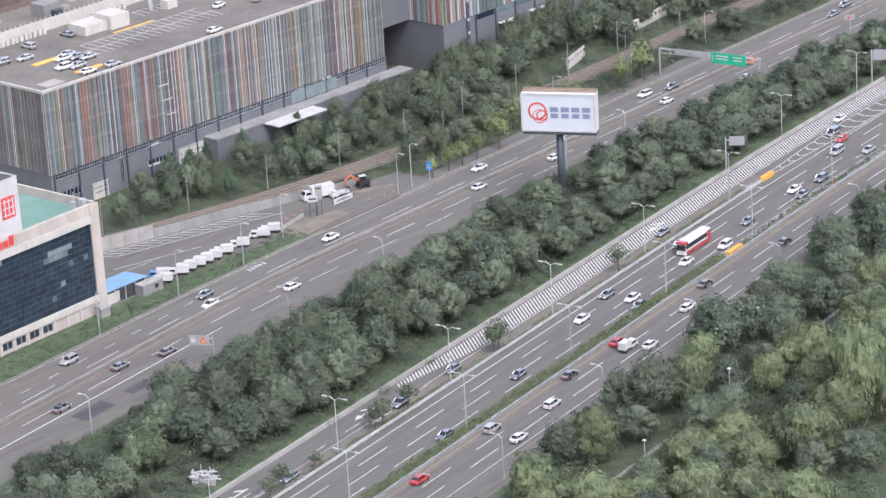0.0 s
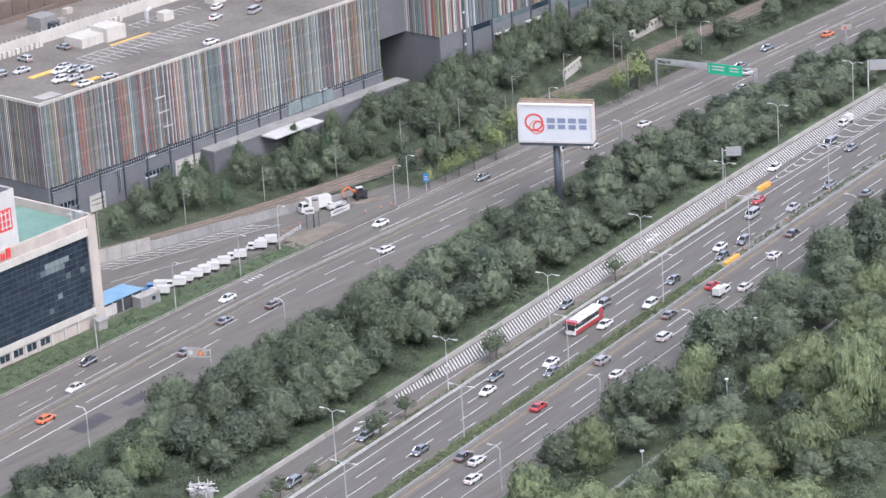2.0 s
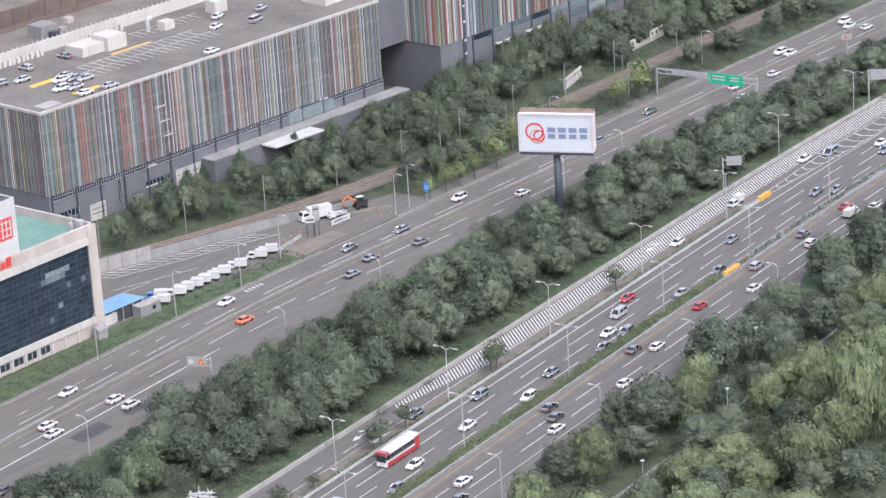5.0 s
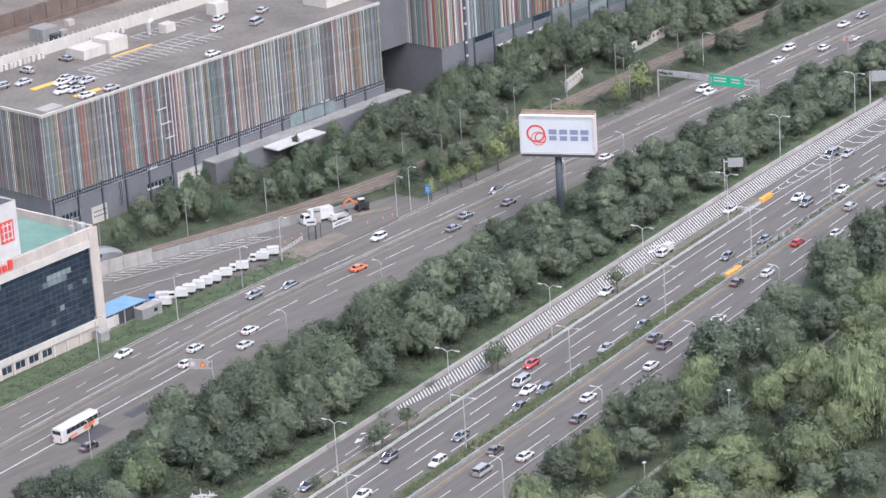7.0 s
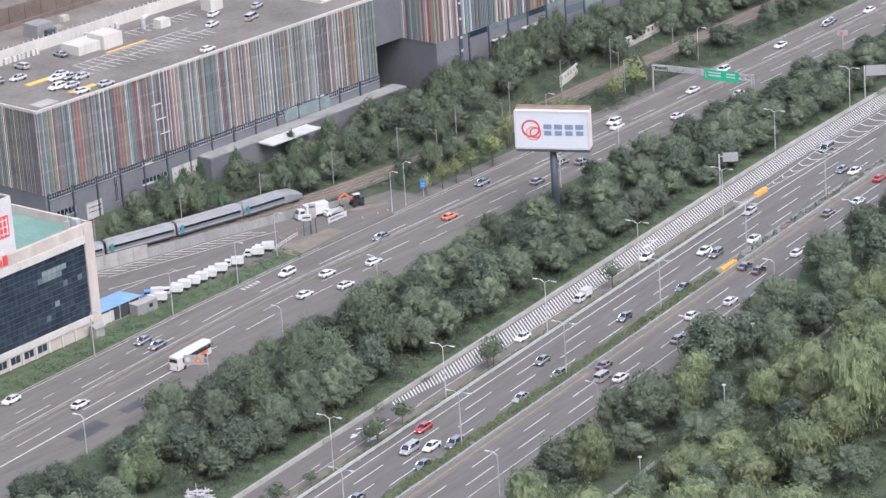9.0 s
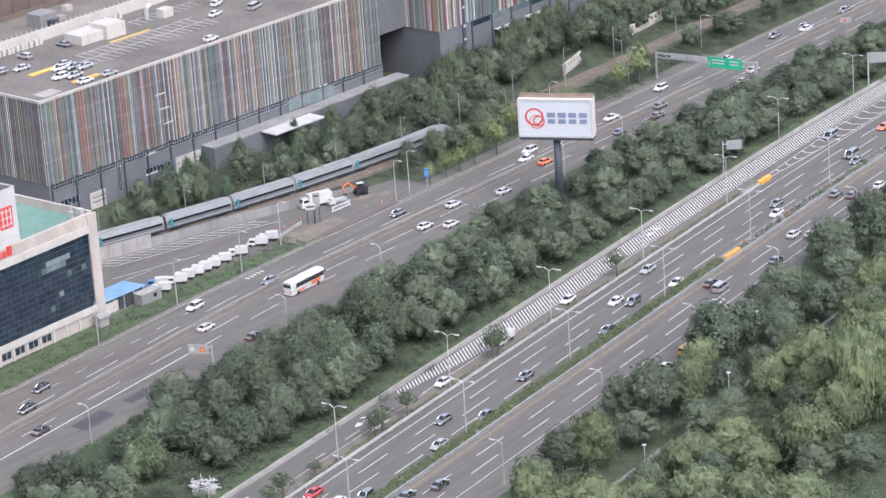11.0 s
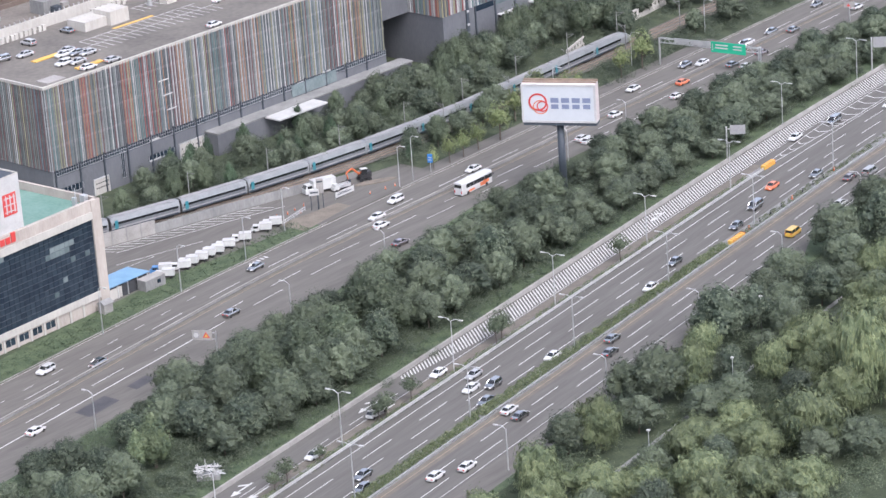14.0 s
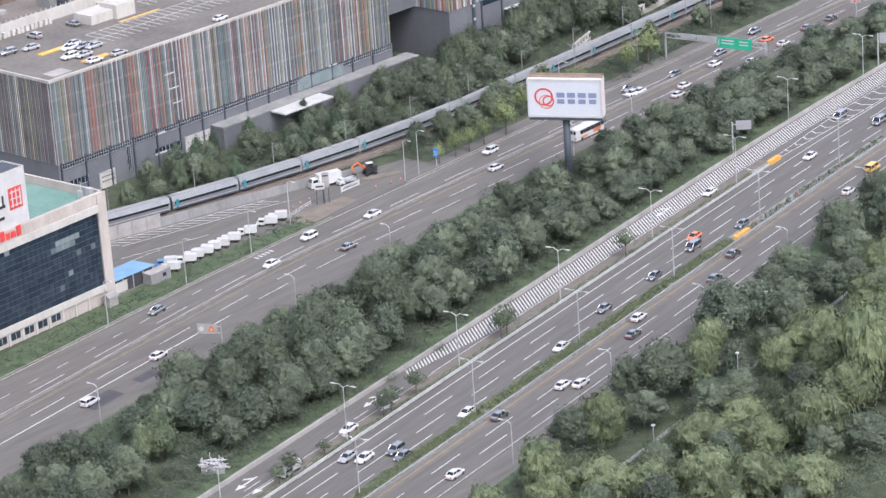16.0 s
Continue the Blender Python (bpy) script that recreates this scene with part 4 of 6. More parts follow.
# ---- the office ----
def build_office():
    m = pose(*F(-40.9, -26.7), 0, 0, 90 - 41.2 + 181.0)  # x along the front from the corner, y towards the road
    office = thing("office_building", m, "beige office building with a dark glass front and green roof", "building")
    H, L, D = 25.4, 62.0, 27.0
    part("side_wall", Shape().box(0, 0.7, -D, 0.0, 0, H), BEIGE, office)
    part("corner_pier", Shape().box(0.0, 2.7, -0.75, 0.25, 0, H), BEIGE, office, "beige stone corner pier")
    part("core", Shape().box(0.7, L, -D, -0.8, 0, H - 2.2), BEIGE, office)
    part("parapet", Shape().box(2.7, L, -0.9, 0.1, 22.9, H), BEIGE, office, "beige stone parapet")
    part("parapet", Shape().box(0.7, L, -D, -D + 0.6, H - 2.2, H - 0.4), TEAL_ROOF, office, "green coated back parapet")
    part("roof", Shape().box(0.7, L, -D + 0.6, -0.9, H - 2.2, H - 1.9), TEAL_ROOF, office, "teal green coated flat roof")
    part("upper_band", Shape().box(2.7, L, -0.8, 0.35, 21.2, 22.9), CREAM, office, "cream band over the glass front")
    part("lower_band", Shape().box(2.7, L, -0.8, 0.35, 2.9, 4.4), CREAM, office, "cream band under the glass front")
    r = np.random.default_rng(4)
    dark = Shape().box(0.03, 1.42, -0.79, -0.1, 0.03, 1.2).data("pane", GLASS_DARK)
    lit = Shape().box(0.03, 1.42, -0.79, -0.1, 0.03, 1.2).data("pane", GLASS_LIT)
    rows, cols = 13, 20
    for i in range(cols):
        for j in range(rows):
            bright = (j in (9, 10) and 4 <= i <= 9 and r.random() < 0.75) or (j in (6, 7) and i < 5 and r.random() < 0.5) or (j == 4 and 5 < i < 10 and r.random() < 0.5) or r.random() < 0.012
            part("pane", lit if bright else dark, None, office, m=pose(2.72 + i * 1.47, 0, 4.4 + j * 1.29))
    part("glass_front", Shape().box(2.72 + cols * 1.47, L, -0.79, -0.1, 4.4, 21.2), GLASS_DARK, office)
    for j in range(rows + 1):
        part("transom", Shape().box(2.7, L, -0.12, -0.04, 4.4 + j * 1.29 - 0.04, 4.4 + j * 1.29 + 0.04), STEEL_DARK, office)
    part("ground_storey", Shape().box(2.7, L, -0.8, 0.0, 0, 2.9), BEIGE, office, "beige ground storey")
    for x in range(8, 60, 4):
        part("pier", Shape().box(x, x + 0.5, 0.0, 0.3, 0, 2.9), CREAM, office)
        if x > 15:
            w = part("window", Shape().box(x + 0.9, x + 3.6, -0.02, 0.05, 0.9, 2.5), GLASS_DARK, office)
            part("window_frame", Shape().box(x + 2.2, x + 2.3, 0.05, 0.1, 0.9, 2.5), CREAM, w)
    part("lattice", Shape().box(3.4, 4.6, 0.2, 0.27, H - 3.4, H - 2.9), BLACK, office)
    # rooftop sign
    sign = part("roof_sign", Shape().box(21.6, 52, -7.6, -1.0, H - 0.4, H + 12.0), WHITE, office, "white rooftop sign box")
    part("sign_stamp", Shape().box(23.0, 26.8, -1.0, -0.9, H + 3.6, H + 8.4), RED, sign, "red square stamp")
    for k in range(3):
        part("stamp_line", Shape().box(23.4 + k * 1.15, 23.75 + k * 1.15, -0.9, -0.86, H + 4.0, H + 8.0), WHITE, sign)
        part("stamp_line", Shape().box(23.3, 26.5, -0.9, -0.855, H + 4.3 + k * 1.5, H + 4.55 + k * 1.5), WHITE, sign)
    for k in range(5):
        x = 28.0 + k * 4.6
        s = Shape().box(x, x + 3.2, -1.0, -0.9, H + 4.7, H + 5.3).box(x + 0.3, x + 0.8, -1.0, -0.9, H + 5.3, H + 7.4).box(x + 2.0, x + 2.5, -1.0, -0.9, H + 3.0, H + 4.7).box(x + 0.6, x + 2.6, -1.0, -0.9, H + 2.2, H + 2.8)
        part("sign_bars", s, BLACK, sign)
    part("sign_rail", Shape().box(21.6, 52, -7.6, -7.4, H + 12.0, H + 12.3).box(21.6, 52, -1.2, -1.0, H + 12.0, H + 12.3).box(21.6, 21.9, -7.4, -1.2, H + 12.0, H + 12.3), CREAM, sign)
    part("sign_top", Shape().box(21.9, 52, -7.4, -1.2, H + 12.0, H + 12.05), STEEL_DARK, sign)
    s = Shape()
    for k in range(7):
        s.box(25.5 + k * 1.6, 26.7 + k * 1.6, 0.1, 0.35, 23.5, 24.9 + (0.8 if k in (0, 3) else 0))
    part("parapet_letters", s, RED, office, "red letter bars")
    part("rooftop_units", Shape().box(1.6, 2.8, -3, -1.6, H - 1.9, H + 0.9).box(3.6, 4.3, -4, -3, H - 1.9, H + 0.6).box(2.2, 2.35, -5, -4.85, H - 1.9, H + 2), STEEL, office)
    return office


build_office()


# ---- the billboard between the roads ----
def build_billboard():
    board = thing("billboard", pose(28.95, 692.5, 0, 0, 0, -16.0) @ pose(0, 1.75, 0), "white billboard with red rings on a dark steel mast", "billboard")
    part("mast", Shape().tube((-0.3, 0, 0), (-0.3, 0, 18.6), 0.95, 0.85, 18), STEEL_DARK, board, "dark steel mast", True)
    part("box", Shape().box(-8.9, 8.9, -1.7, 1.7, 18.6, 28.0), speckled("dusty_pink_grey_sheet", (0.5, 0.44, 0.43), (0.62, 0.56, 0.55), 0.3, 2, 0.6), board, "dusty pale sheet-metal box")
    part("gantry_walk", Shape().box(-8.7, 8.9, -1.9, 1.8, 18.0, 18.6), STEEL_DARK, board)
    part("face", Shape().box(-8.7, 8.7, -1.86, -1.7, 19.1, 27.7), speckled("billboard_white", (0.43, 0.455, 0.48), (0.48, 0.505, 0.53), 0.1, 1, 0.5), board, "pale bluish-white face")
    frame_shape = Shape()
    for x0, x1, z0, z1 in ((-8.9, 8.9, 27.6, 28.1), (-8.9, 8.9, 18.7, 19.2), (-8.95, -8.5, 19.2, 27.6), (8.5, 8.95, 19.2, 27.6)):
        frame_shape.box(x0, x1, -2.0, -1.86, z0, z1)
    part("face_frame", frame_shape, WHITE, board)
    part("top_rail", Shape().box(-8.9, 8.9, -0.4, 0.4, 28.0, 28.3).box(-8.9, 8.9, 1.3, 1.7, 28.0, 28.5), RUST, board)

    def ring(x, z, r, w, y):
        n, s = 28, Shape()
        rings = [[(x + (r + q) * math.cos(6.2832 * i / n), yy, z + (r + q) * math.sin(6.2832 * i / n) * 0.95) for q, yy in ((-w, y), (w, y), (w, y - 0.05), (-w, y - 0.05))] for i in range(n + 1)]
        return s.loft(rings, False)
    for x, z, r, w, y, mt in ((-5.0, 23.7, 2.05, 0.22, -1.87, RED), (-3.9, 22.7, 1.25, 0.15, -1.93, RED), (-4.4, 22.5, 1.7, 0.1, -1.9, ORANGE)):
        part("ring", ring(x, z, r, w, y), mt, board)
    for k in range(4):
        x = -1.9 + k * 2.55
        part("letter_bar", Shape().box(x, x + 1.95, -1.94, -1.87, 23.6, 24.8), NAVY, board)
        part("letter_bar", Shape().box(x + 0.1, x + 1.85, -1.94, -1.87, 22.1, 23.2), NAVY, board)


build_billboard()


# ---- railway ----
def rail_at(u, off=0.0, z=0.0):
    d = (rail_v(u + 1) - rail_v(u - 1)) / 2
    k = 1 / math.hypot(1, d)
    return F(u - off * d * k, rail_v(u) + off * k, z)


structure("trackbed", strip(rail_at, -560, 420, -4.6, 3.4, 0.25, 7), BALLAST, "brown ballast bed of the railway", "railway")
for i, off in enumerate((-3.2, -1.75, 0.2, 1.65)):
    structure("rail_%d" % (i + 1), rail_run(rail_at, -300, 330, off, 0.25, 0.48, 0.05, Shape(), 7), RUST, "brown steel rail on the ballast", "railway")


def rail_wall_v(u):
    return rail_v(u) + 5.0 + max(0.0, u - 15) * 0.09


yard_wall = tagged(new("wall_railway"), "grey concrete panel wall between yard and railway", "wall", "", "structure")
for k in range(20):
    u = -20.0 + k * 3.7
    h = 3.4 if u < -2 else 2.3 if u < 40 else 1.5
    p, q = F(u, rail_wall_v(u)), F(u + 3.6, rail_wall_v(u + 3.6))
    d = math.degrees(math.atan2(q.y - p.y, q.x - p.x))
    part("panel", Shape().box(0, (q - p).length, -0.12, 0.12, 0, h), CONCRETE if u < -2 else CONCRETE_DARK, yard_wall, m=pose(p.x, p.y, 0, 0, 0, d))
    part("post", Shape().box(-0.16, 0.12, -0.2, 0.2, 0, h + 0.15), CONCRETE_DARK, yard_wall, m=pose(p.x, p.y, 0, 0, 0, d))


def mast(m, arm, height=9.0):
    ob = thing("catenary_mast", m, "slim brown-grey railway mast with a bracket", "mast", "railway masts")
    part("pole", Shape().tube((0, 0, 0), (0, 0, height), 0.14, 0.1), CONCRETE_DARK, ob)
    part("bracket", Shape().tube((0, 0, height - 0.4), (0, arm, height - 0.1), 0.06).tube((0, 0, height - 1.5), (0, arm * 0.8, height - 0.3), 0.05), CONCRETE_DARK, ob)
    return ob


for k in range(9):
    u = -8 + k * 23
    p = rail_at(u, -5.6)
    mast(pose(p.x, p.y, 0, 0, 0, 48), -2.6)
for k in range(5):
    u = 88 + k * 26
    p = rail_at(u, 4.4)
    mast(pose(p.x, p.y, 0, 0, 0, 48), 2.4)

# old cream walls with openings beside the track
for u0, u1, v0, v1 in ((155.5, 168.5, -50.2, -54.2), (194.5, 222.0, -57.0, -60.0)):
    p, q = F(u0, v0), F(u1, v1)
    wall = tagged(new("wall_ruin"), "old cream wall with window openings beside the track", "wall", "", "structure")
    n = int((q - p).length / 2.2)
    wall.matrix_basis = pose(p.x, p.y, 0, 0, 0, math.degrees(math.atan2(q.y - p.y, q.x - p.x)))
    for k in range(n):
        x = k * 2.2
        part("panel", Shape().box(x, x + 2.2, -0.15, 0.15, 0, 1.5).box(x, x + 2.2, -0.15, 0.15, 2.6, 3.2).box(x, x + 1.1, -0.15, 0.15, 1.5, 2.6), CREAM, wall)


# ---- the yard beside the road ----
structure("yard", strip(F, -48, 66, lambda u: rail_wall_v(u) + 0.1, lambda u: inland_zero(u) + inland_left(u) - (0.2 if u > 22 else 5.0), 0.03, 4), ASPHALT_OLD, "grey asphalt parking yard and junction", "yard")
structure("pavement_far", strip(F, 56, 190, lambda u: inland_zero(u) - 15.4 - 5.0, lambda u: inland_zero(u) - 15.4 - 0.4, 0.08, 5), ASPHALT_OLD, "grey pavement beside the road", "pavement")
structure("dirt_patch", strip(F, 17, 36, lambda u: inland_zero(u) - 15.4 - 9.5 + (u - 17) * 0.12, lambda u: inland_zero(u) - 15.4 - 1.0 - (u - 17) * 0.1, 0.12, 4), EARTH, "bare brown earth at the yard entrance", "ground patch")
s = Shape()
for k in range(17):
    u = -19 + k * 2.6
    v = rail_wall_v(u)
    a, b, c, d = F(u, v + 1.2, 0.05), F(u + 0.3, v + 1.2, 0.05), F(u + 3.4, v + 5.6, 0.05), F(u + 3.1, v + 5.6, 0.05)
    s.add([a, b, c, d], [(0, 3, 2, 1)])
strip(F, -19, 25, lambda u: rail_wall_v(u) + 1.0, lambda u: rail_wall_v(u) + 1.22, 0.05, 5, s)
strip(F, -16, 28, lambda u: rail_wall_v(u) + 5.6, lambda u: rail_wall_v(u) + 5.82, 0.05, 5, s)
strip(F, -22, 0, lambda u: -44.3 + (u + 22) * 0.3, lambda u: -44.1 + (u + 22) * 0.3, 0.05, 5, s)
strip(F, -27, -13, lambda u: -41.3 + (u + 27) * 0.05, lambda u: -41.15 + (u + 27) * 0.05, 0.05, 5, s)
structure("yard_lines", s, PAINT, "worn white parking bay lines", "lane marking")


def box_truck(name, m, label, colour, cab_material, length=4.9, group=""):
    t = thing(name, m, label, "truck", group)
    w, h, n = (0.84, 2.25, 2.8) if length < 6 else (1.15, 3.3, 6.0)
    part("cargo_box", Shape().box(-length / 2, -length / 2 + n, -w, w, 0.75, h), colour, t, "white box body")
    part("roof_edge", Shape().box(-length / 2 - 0.03, -length / 2 + n + 0.03, -w - 0.03, w + 0.03, h - 0.12, h + 0.03), WHITE, t)
    c = -length / 2 + n + 0.15
    f = length / 2
    k = h / 2.3
    part("cab", Shape().loft([[(x, s * y, z) for y, z, s in ((w * 0.95, 0.4, -1), (w * 0.95, 0.4, 1), (w * 0.95, 1.05 * k, 1), (w * 0.8, top, 1), (w * 0.8, top, -1), (w * 0.95, 1.05 * k, -1))]
                              for x, top in ((c, 1.75 * k), (f - 0.55, 1.8 * k), (f - 0.12, 1.15 * k), (f, 0.95 * k))]), cab_material, t)
    part("windscreen", Shape().add([(f - 0.5, -w * 0.72, 1.74 * k), (f - 0.5, w * 0.72, 1.74 * k), (f - 0.08, w * 0.82, 1.17 * k), (f - 0.08, -w * 0.82, 1.17 * k)], [(0, 3, 2, 1)]), CAR_GLASS, t)
    for sgn in (-1, 1):
        part("side_window", Shape().box(c + 0.15, f - 0.6, sgn * w * 0.9 - 0.03, sgn * w * 0.9 + 0.03, 1.12 * k, 1.62 * k), CAR_GLASS, t)
        part("headlight", Shape().box(f - 0.04, f + 0.03, sgn * w * 0.7 - 0.16, sgn * w * 0.7 + 0.16, 0.62, 0.82), LAMP_CLEAR, t)
    part("chassis", Shape().box(-length / 2 + 0.1, f - 0.3, -w * 0.6, w * 0.6, 0.4, 0.74), BLACK, t)
    for x in (-length / 2 + 0.8, f - 0.75):
        for sgn in (-1, 1):
            part("wheel", WHEEL, None, t, m=pose(x, sgn * w * 0.82, 0.33) @ Matrix.Diagonal((1.0 if length < 6 else 1.4, 1, 1.0 if length < 6 else 1.4, 1)))
    return t


CAR_GLASS = plain("car_glass", (0.014, 0.017, 0.02), 0.08, 0, 0.6)
LAMP_CLEAR = plain("clear_lamp_glass", (0.75, 0.75, 0.72), 0.15)
LAMP_RED = plain("red_lamp_glass", (0.45, 0.015, 0.015), 0.2)
TYRE = plain("tyre_rubber", (0.018, 0.018, 0.019), 0.85)
WHEEL = Shape().tube((0, -0.11, 0), (0, 0.11, 0), 0.33, 0.33, 14).data("wheel", TYRE)
TRUCK_WHITE = speckled("truck_white", (0.38, 0.39, 0.38), (0.52, 0.52, 0.5), 0.5, 3, 0.45)
TRUCK_BLUE = plain("truck_blue", (0.07, 0.2, 0.42), 0.4, 0, 0.3)

for k, (u, v) in enumerate(((-22.3, -28.2), (-20.4, -31.2), (-16.6, -28.7), (-13.6, -29.2), (-10.7, -29.0), (-7.9, -29.3), (-5.1, -29.2), (-1.1, -29.5), (4.3, -29.4), (11.8, -29.9), (15.6, -30.2))):
    p = F(u, v)
    box_truck("box_truck", pose(p.x, p.y, 0.03, 0, 0, 176 + (k % 3) * 3), "small white box truck parked beside the grass verge", TRUCK_WHITE, TRUCK_BLUE if k == 1 else TRUCK_WHITE, group="parked box trucks")
p = F(40.0, -37.0)
box_truck("lorry", pose(p.x, p.y, 0.03, 0, 0, 207), "large white box lorry parked in the yard", TRUCK_WHITE, TRUCK_WHITE, 8.2)

p = F(43.6, -33.4)
tow = thing("flatbed_truck", pose(p.x, p.y, 0.03, 0, 0, 212), "small white flatbed truck parked beside the lorry", "truck")
part("bed", Shape().box(-2.6, 0.5, -0.9, 0.9, 0.75, 0.95).box(-2.6, -2.5, -0.9, 0.9, 0.95, 1.5).box(-2.6, 0.5, -0.9, -0.82, 0.95, 1.4).box(-2.6, 0.5, 0.82, 0.9, 0.95, 1.4), STEEL, tow)
part("cab", Shape().box(0.6, 2.2, -0.85, 0.85, 0.4, 1.2).box(0.7, 1.7, -0.75, 0.75, 1.2, 1.85), TRUCK_WHITE, tow)
for x in (-1.6, 1.5):
    for sgn in (-1, 1):
        part("wheel", WHEEL, None, tow, m=pose(x, sgn * 0.75, 0.33))

p = F(52.0, -33.0)
ex = thing("excavator", pose(p.x, p.y, 0.03, 0, 0, 200), "orange and black wheeled excavator with folded arm", "excavator")
part("body", Shape().box(-1.6, 1.2, -1.2, 1.2, 1.0, 1.9).box(-1.7, -0.6, -1.1, 1.1, 1.9, 2.3), BLACK, ex)
part("cab", Shape().box(-0.5, 1.0, 0.1, 1.2, 1.9, 3.2), CAR_GLASS, ex)
part("cab_roof", Shape().box(-0.6, 1.1, 0.0, 1.3, 3.2, 3.35), WHITE, ex)
part("boom", Shape().tube((1.0, -0.3, 1.7), (2.9, -0.3, 3.5), 0.28, 0.22).tube((2.9, -0.3, 3.5), (4.4, -0.3, 2.6), 0.22, 0.18), ORANGE, ex, "orange boom")
part("stick", Shape().tube((4.4, -0.3, 2.6), (4.0, -0.3, 0.9), 0.18, 0.14), ORANGE, ex)
part("bucket", Shape().box(3.5, 4.3, -0.75, 0.15, 0.2, 0.95), STEEL_DARK, ex)
for x in (-1.1, 1.1):
    for sgn in (-1, 1):
        part("wheel", WHEEL, None, ex, m=pose(x, sgn * 1.05, 0.5) @ Matrix.Diagonal((1.5, 1.6, 1.5, 1)))
p = F(52.5, -29.6)
# low oval slab shape for the heap of sand
structure("concrete_slab", Shape().slab([(p.x + 5.0 * math.cos(a) + 1.5 * math.sin(a), p.y + 1.9 * math.sin(a) + 1.5 * math.cos(a)) for a in [k * 0.5236 for k in range(12)]], 0.03, 0.28), EARTH, "pale sand heap beside the excavator", "sand heap")

p = F(41.0, -29.6)
ban = thing("banner_fence", pose(p.x, p.y, 0.03, 0, 0, 48), "white banner with small dark print on a low frame", "banner")
part("banner", Shape().box(-3.3, 3.3, -0.04, 0.04, 0.3, 1.7), WHITE, ban)
part("print_bars", Shape().box(-2.6, 2.4, -0.07, -0.04, 0.85, 1.05).box(-2.2, 1.0, -0.07, -0.04, 1.2, 1.32), STEEL_DARK, ban)
for x in (-3.3, 0, 3.3):
    part("post", Shape().tube((x, 0, 0), (x, 0, 1.8), 0.05), STEEL, ban)
for (u, v), h, w, mt in (((29.5, -28.9), 5.2, 2.4, WHITE), ((31.0, -28.2), 7.6, 1.7, CONCRETE)):
    p = F(u, v)
    sg = thing("yard_sign", pose(p.x, p.y, 0.03, 0, 0, 5), "pale signboard on a steel post at the yard entrance", "sign")
    part("post", Shape().tube((-w / 3, 0, 0), (-w / 3, 0, h - 1), 0.09).tube((w / 3, 0, 0), (w / 3, 0, h - 1), 0.09), STEEL_DARK, sg)
    part("board", Shape().box(-w / 2, w / 2, -0.12, 0.12, h - (1.5 if h < 6 else 3.6), h), mt, sg)
    part("print_bars", Shape().box(-w * 0.4, w * 0.4, -0.16, -0.12, h - 0.95, h - 0.55), STEEL_DARK, sg)
for u, v in ((21, -33.5), (24, -32.8), (27, -33.2), (30.5, -33.5), (45, -25.0), (49.5, -24.0), (52.5, -23.5), (26, -30.5)):
    p = F(u, v)
    c = thing("traffic_cone", pose(p.x, p.y, 0.03), "orange and white traffic cone on the asphalt", "traffic cone", "traffic cones")
    part("cone", Shape().tube((0, 0, 0.04), (0, 0, 0.8), 0.2, 0.04, 10), ORANGE, c)
    part("base", Shape().box(-0.25, 0.25, -0.25, 0.25, 0, 0.05), BLACK, c)
    part("band", Shape().tube((0, 0, 0.4), (0, 0, 0.58), 0.13, 0.1, 10), WHITE, c)

# low white fence by the yard entrance
p, q = F(17.5, -28.4), F(28.0, -30.8)
fence = thing("white_fence", pose(p.x, p.y, 0.03, 0, 0, math.degrees(math.atan2(q.y - p.y, q.x - p.x))), "low white railing at the yard entrance", "fence")
part("rail", Shape().box(0, (q - p).length, -0.05, 0.05, 0.85, 1.0), WHITE, fence)
part("rail", Shape().box(0, (q - p).length, -0.05, 0.05, 0.35, 0.47), WHITE, fence)
for k in range(9):
    part("post", Shape().box(-0.07, 0.07, -0.07, 0.07, 0, 1.1), WHITE, fence, m=pose(k * (q - p).length / 8, 0, 0))

# sheds beside the office
m = F(-33.5, -31.5)
shed = thing("blue_roof_shed", pose(m.x, m.y, 0.03, 0, 0, 48.8), "low shed with a blue sheet roof beside the office", "shed")
part("roof", Shape().add([(-7, -3.6, 3.3), (6.6, -3.6, 3.3), (6.6, 3.8, 2.9), (-7, 3.8, 2.9), (-7, -3.6, 3.15), (6.6, -3.6, 3.15), (6.6, 3.8, 2.75), (-7, 3.8, 2.75)],
                         [(0, 1, 2, 3), (7, 6, 5, 4), (0, 4, 5, 1), (1, 5, 6, 2), (2, 6, 7, 3), (3, 7, 4, 0)]), BLUE_ROOF, shed, "blue sheet roof")
part("wall", Shape().box(-6.6, 6.2, -3.3, 3.2, 0, 2.75), DARK_VOID, shed)
for k in range(5):
    part("front_post", Shape().box(-6.6 + k * 3.1, -6.4 + k * 3.1, -3.5, -3.3, 0, 3.1), STEEL, shed)
part("door", Shape().box(-6.0, -2.2, -3.42, -3.3, 0.1, 2.6), CREAM, shed)
m = F(-28.2, -26.3)
cont = thing("site_container", pose(m.x, m.y, 0.03, 0, 0, 48.8), "grey site container with a small window", "container")
part("box", Shape().box(-3.1, 3.1, -1.3, 1.3, 0.1, 2.6), CONCRETE_DARK, cont)
part("roof", Shape().box(-3.2, 3.2, -1.4, 1.4, 2.6, 2.75), CONCRETE, cont)
part("window", Shape().box(0.6, 1.6, -1.34, -1.28, 1.1, 2.0), GLASS_DARK, cont)
m = F(-44.6, -24.3)
kiosk = thing("gatehouse", pose(m.x, m.y, 0.03, 0, 0, 48.8), "small grey hut with a sloping roof at the wall", "hut")
part("wall", Shape().box(-1.3, 1.3, -1.0, 1.0, 0, 2.3), CONCRETE, kiosk)
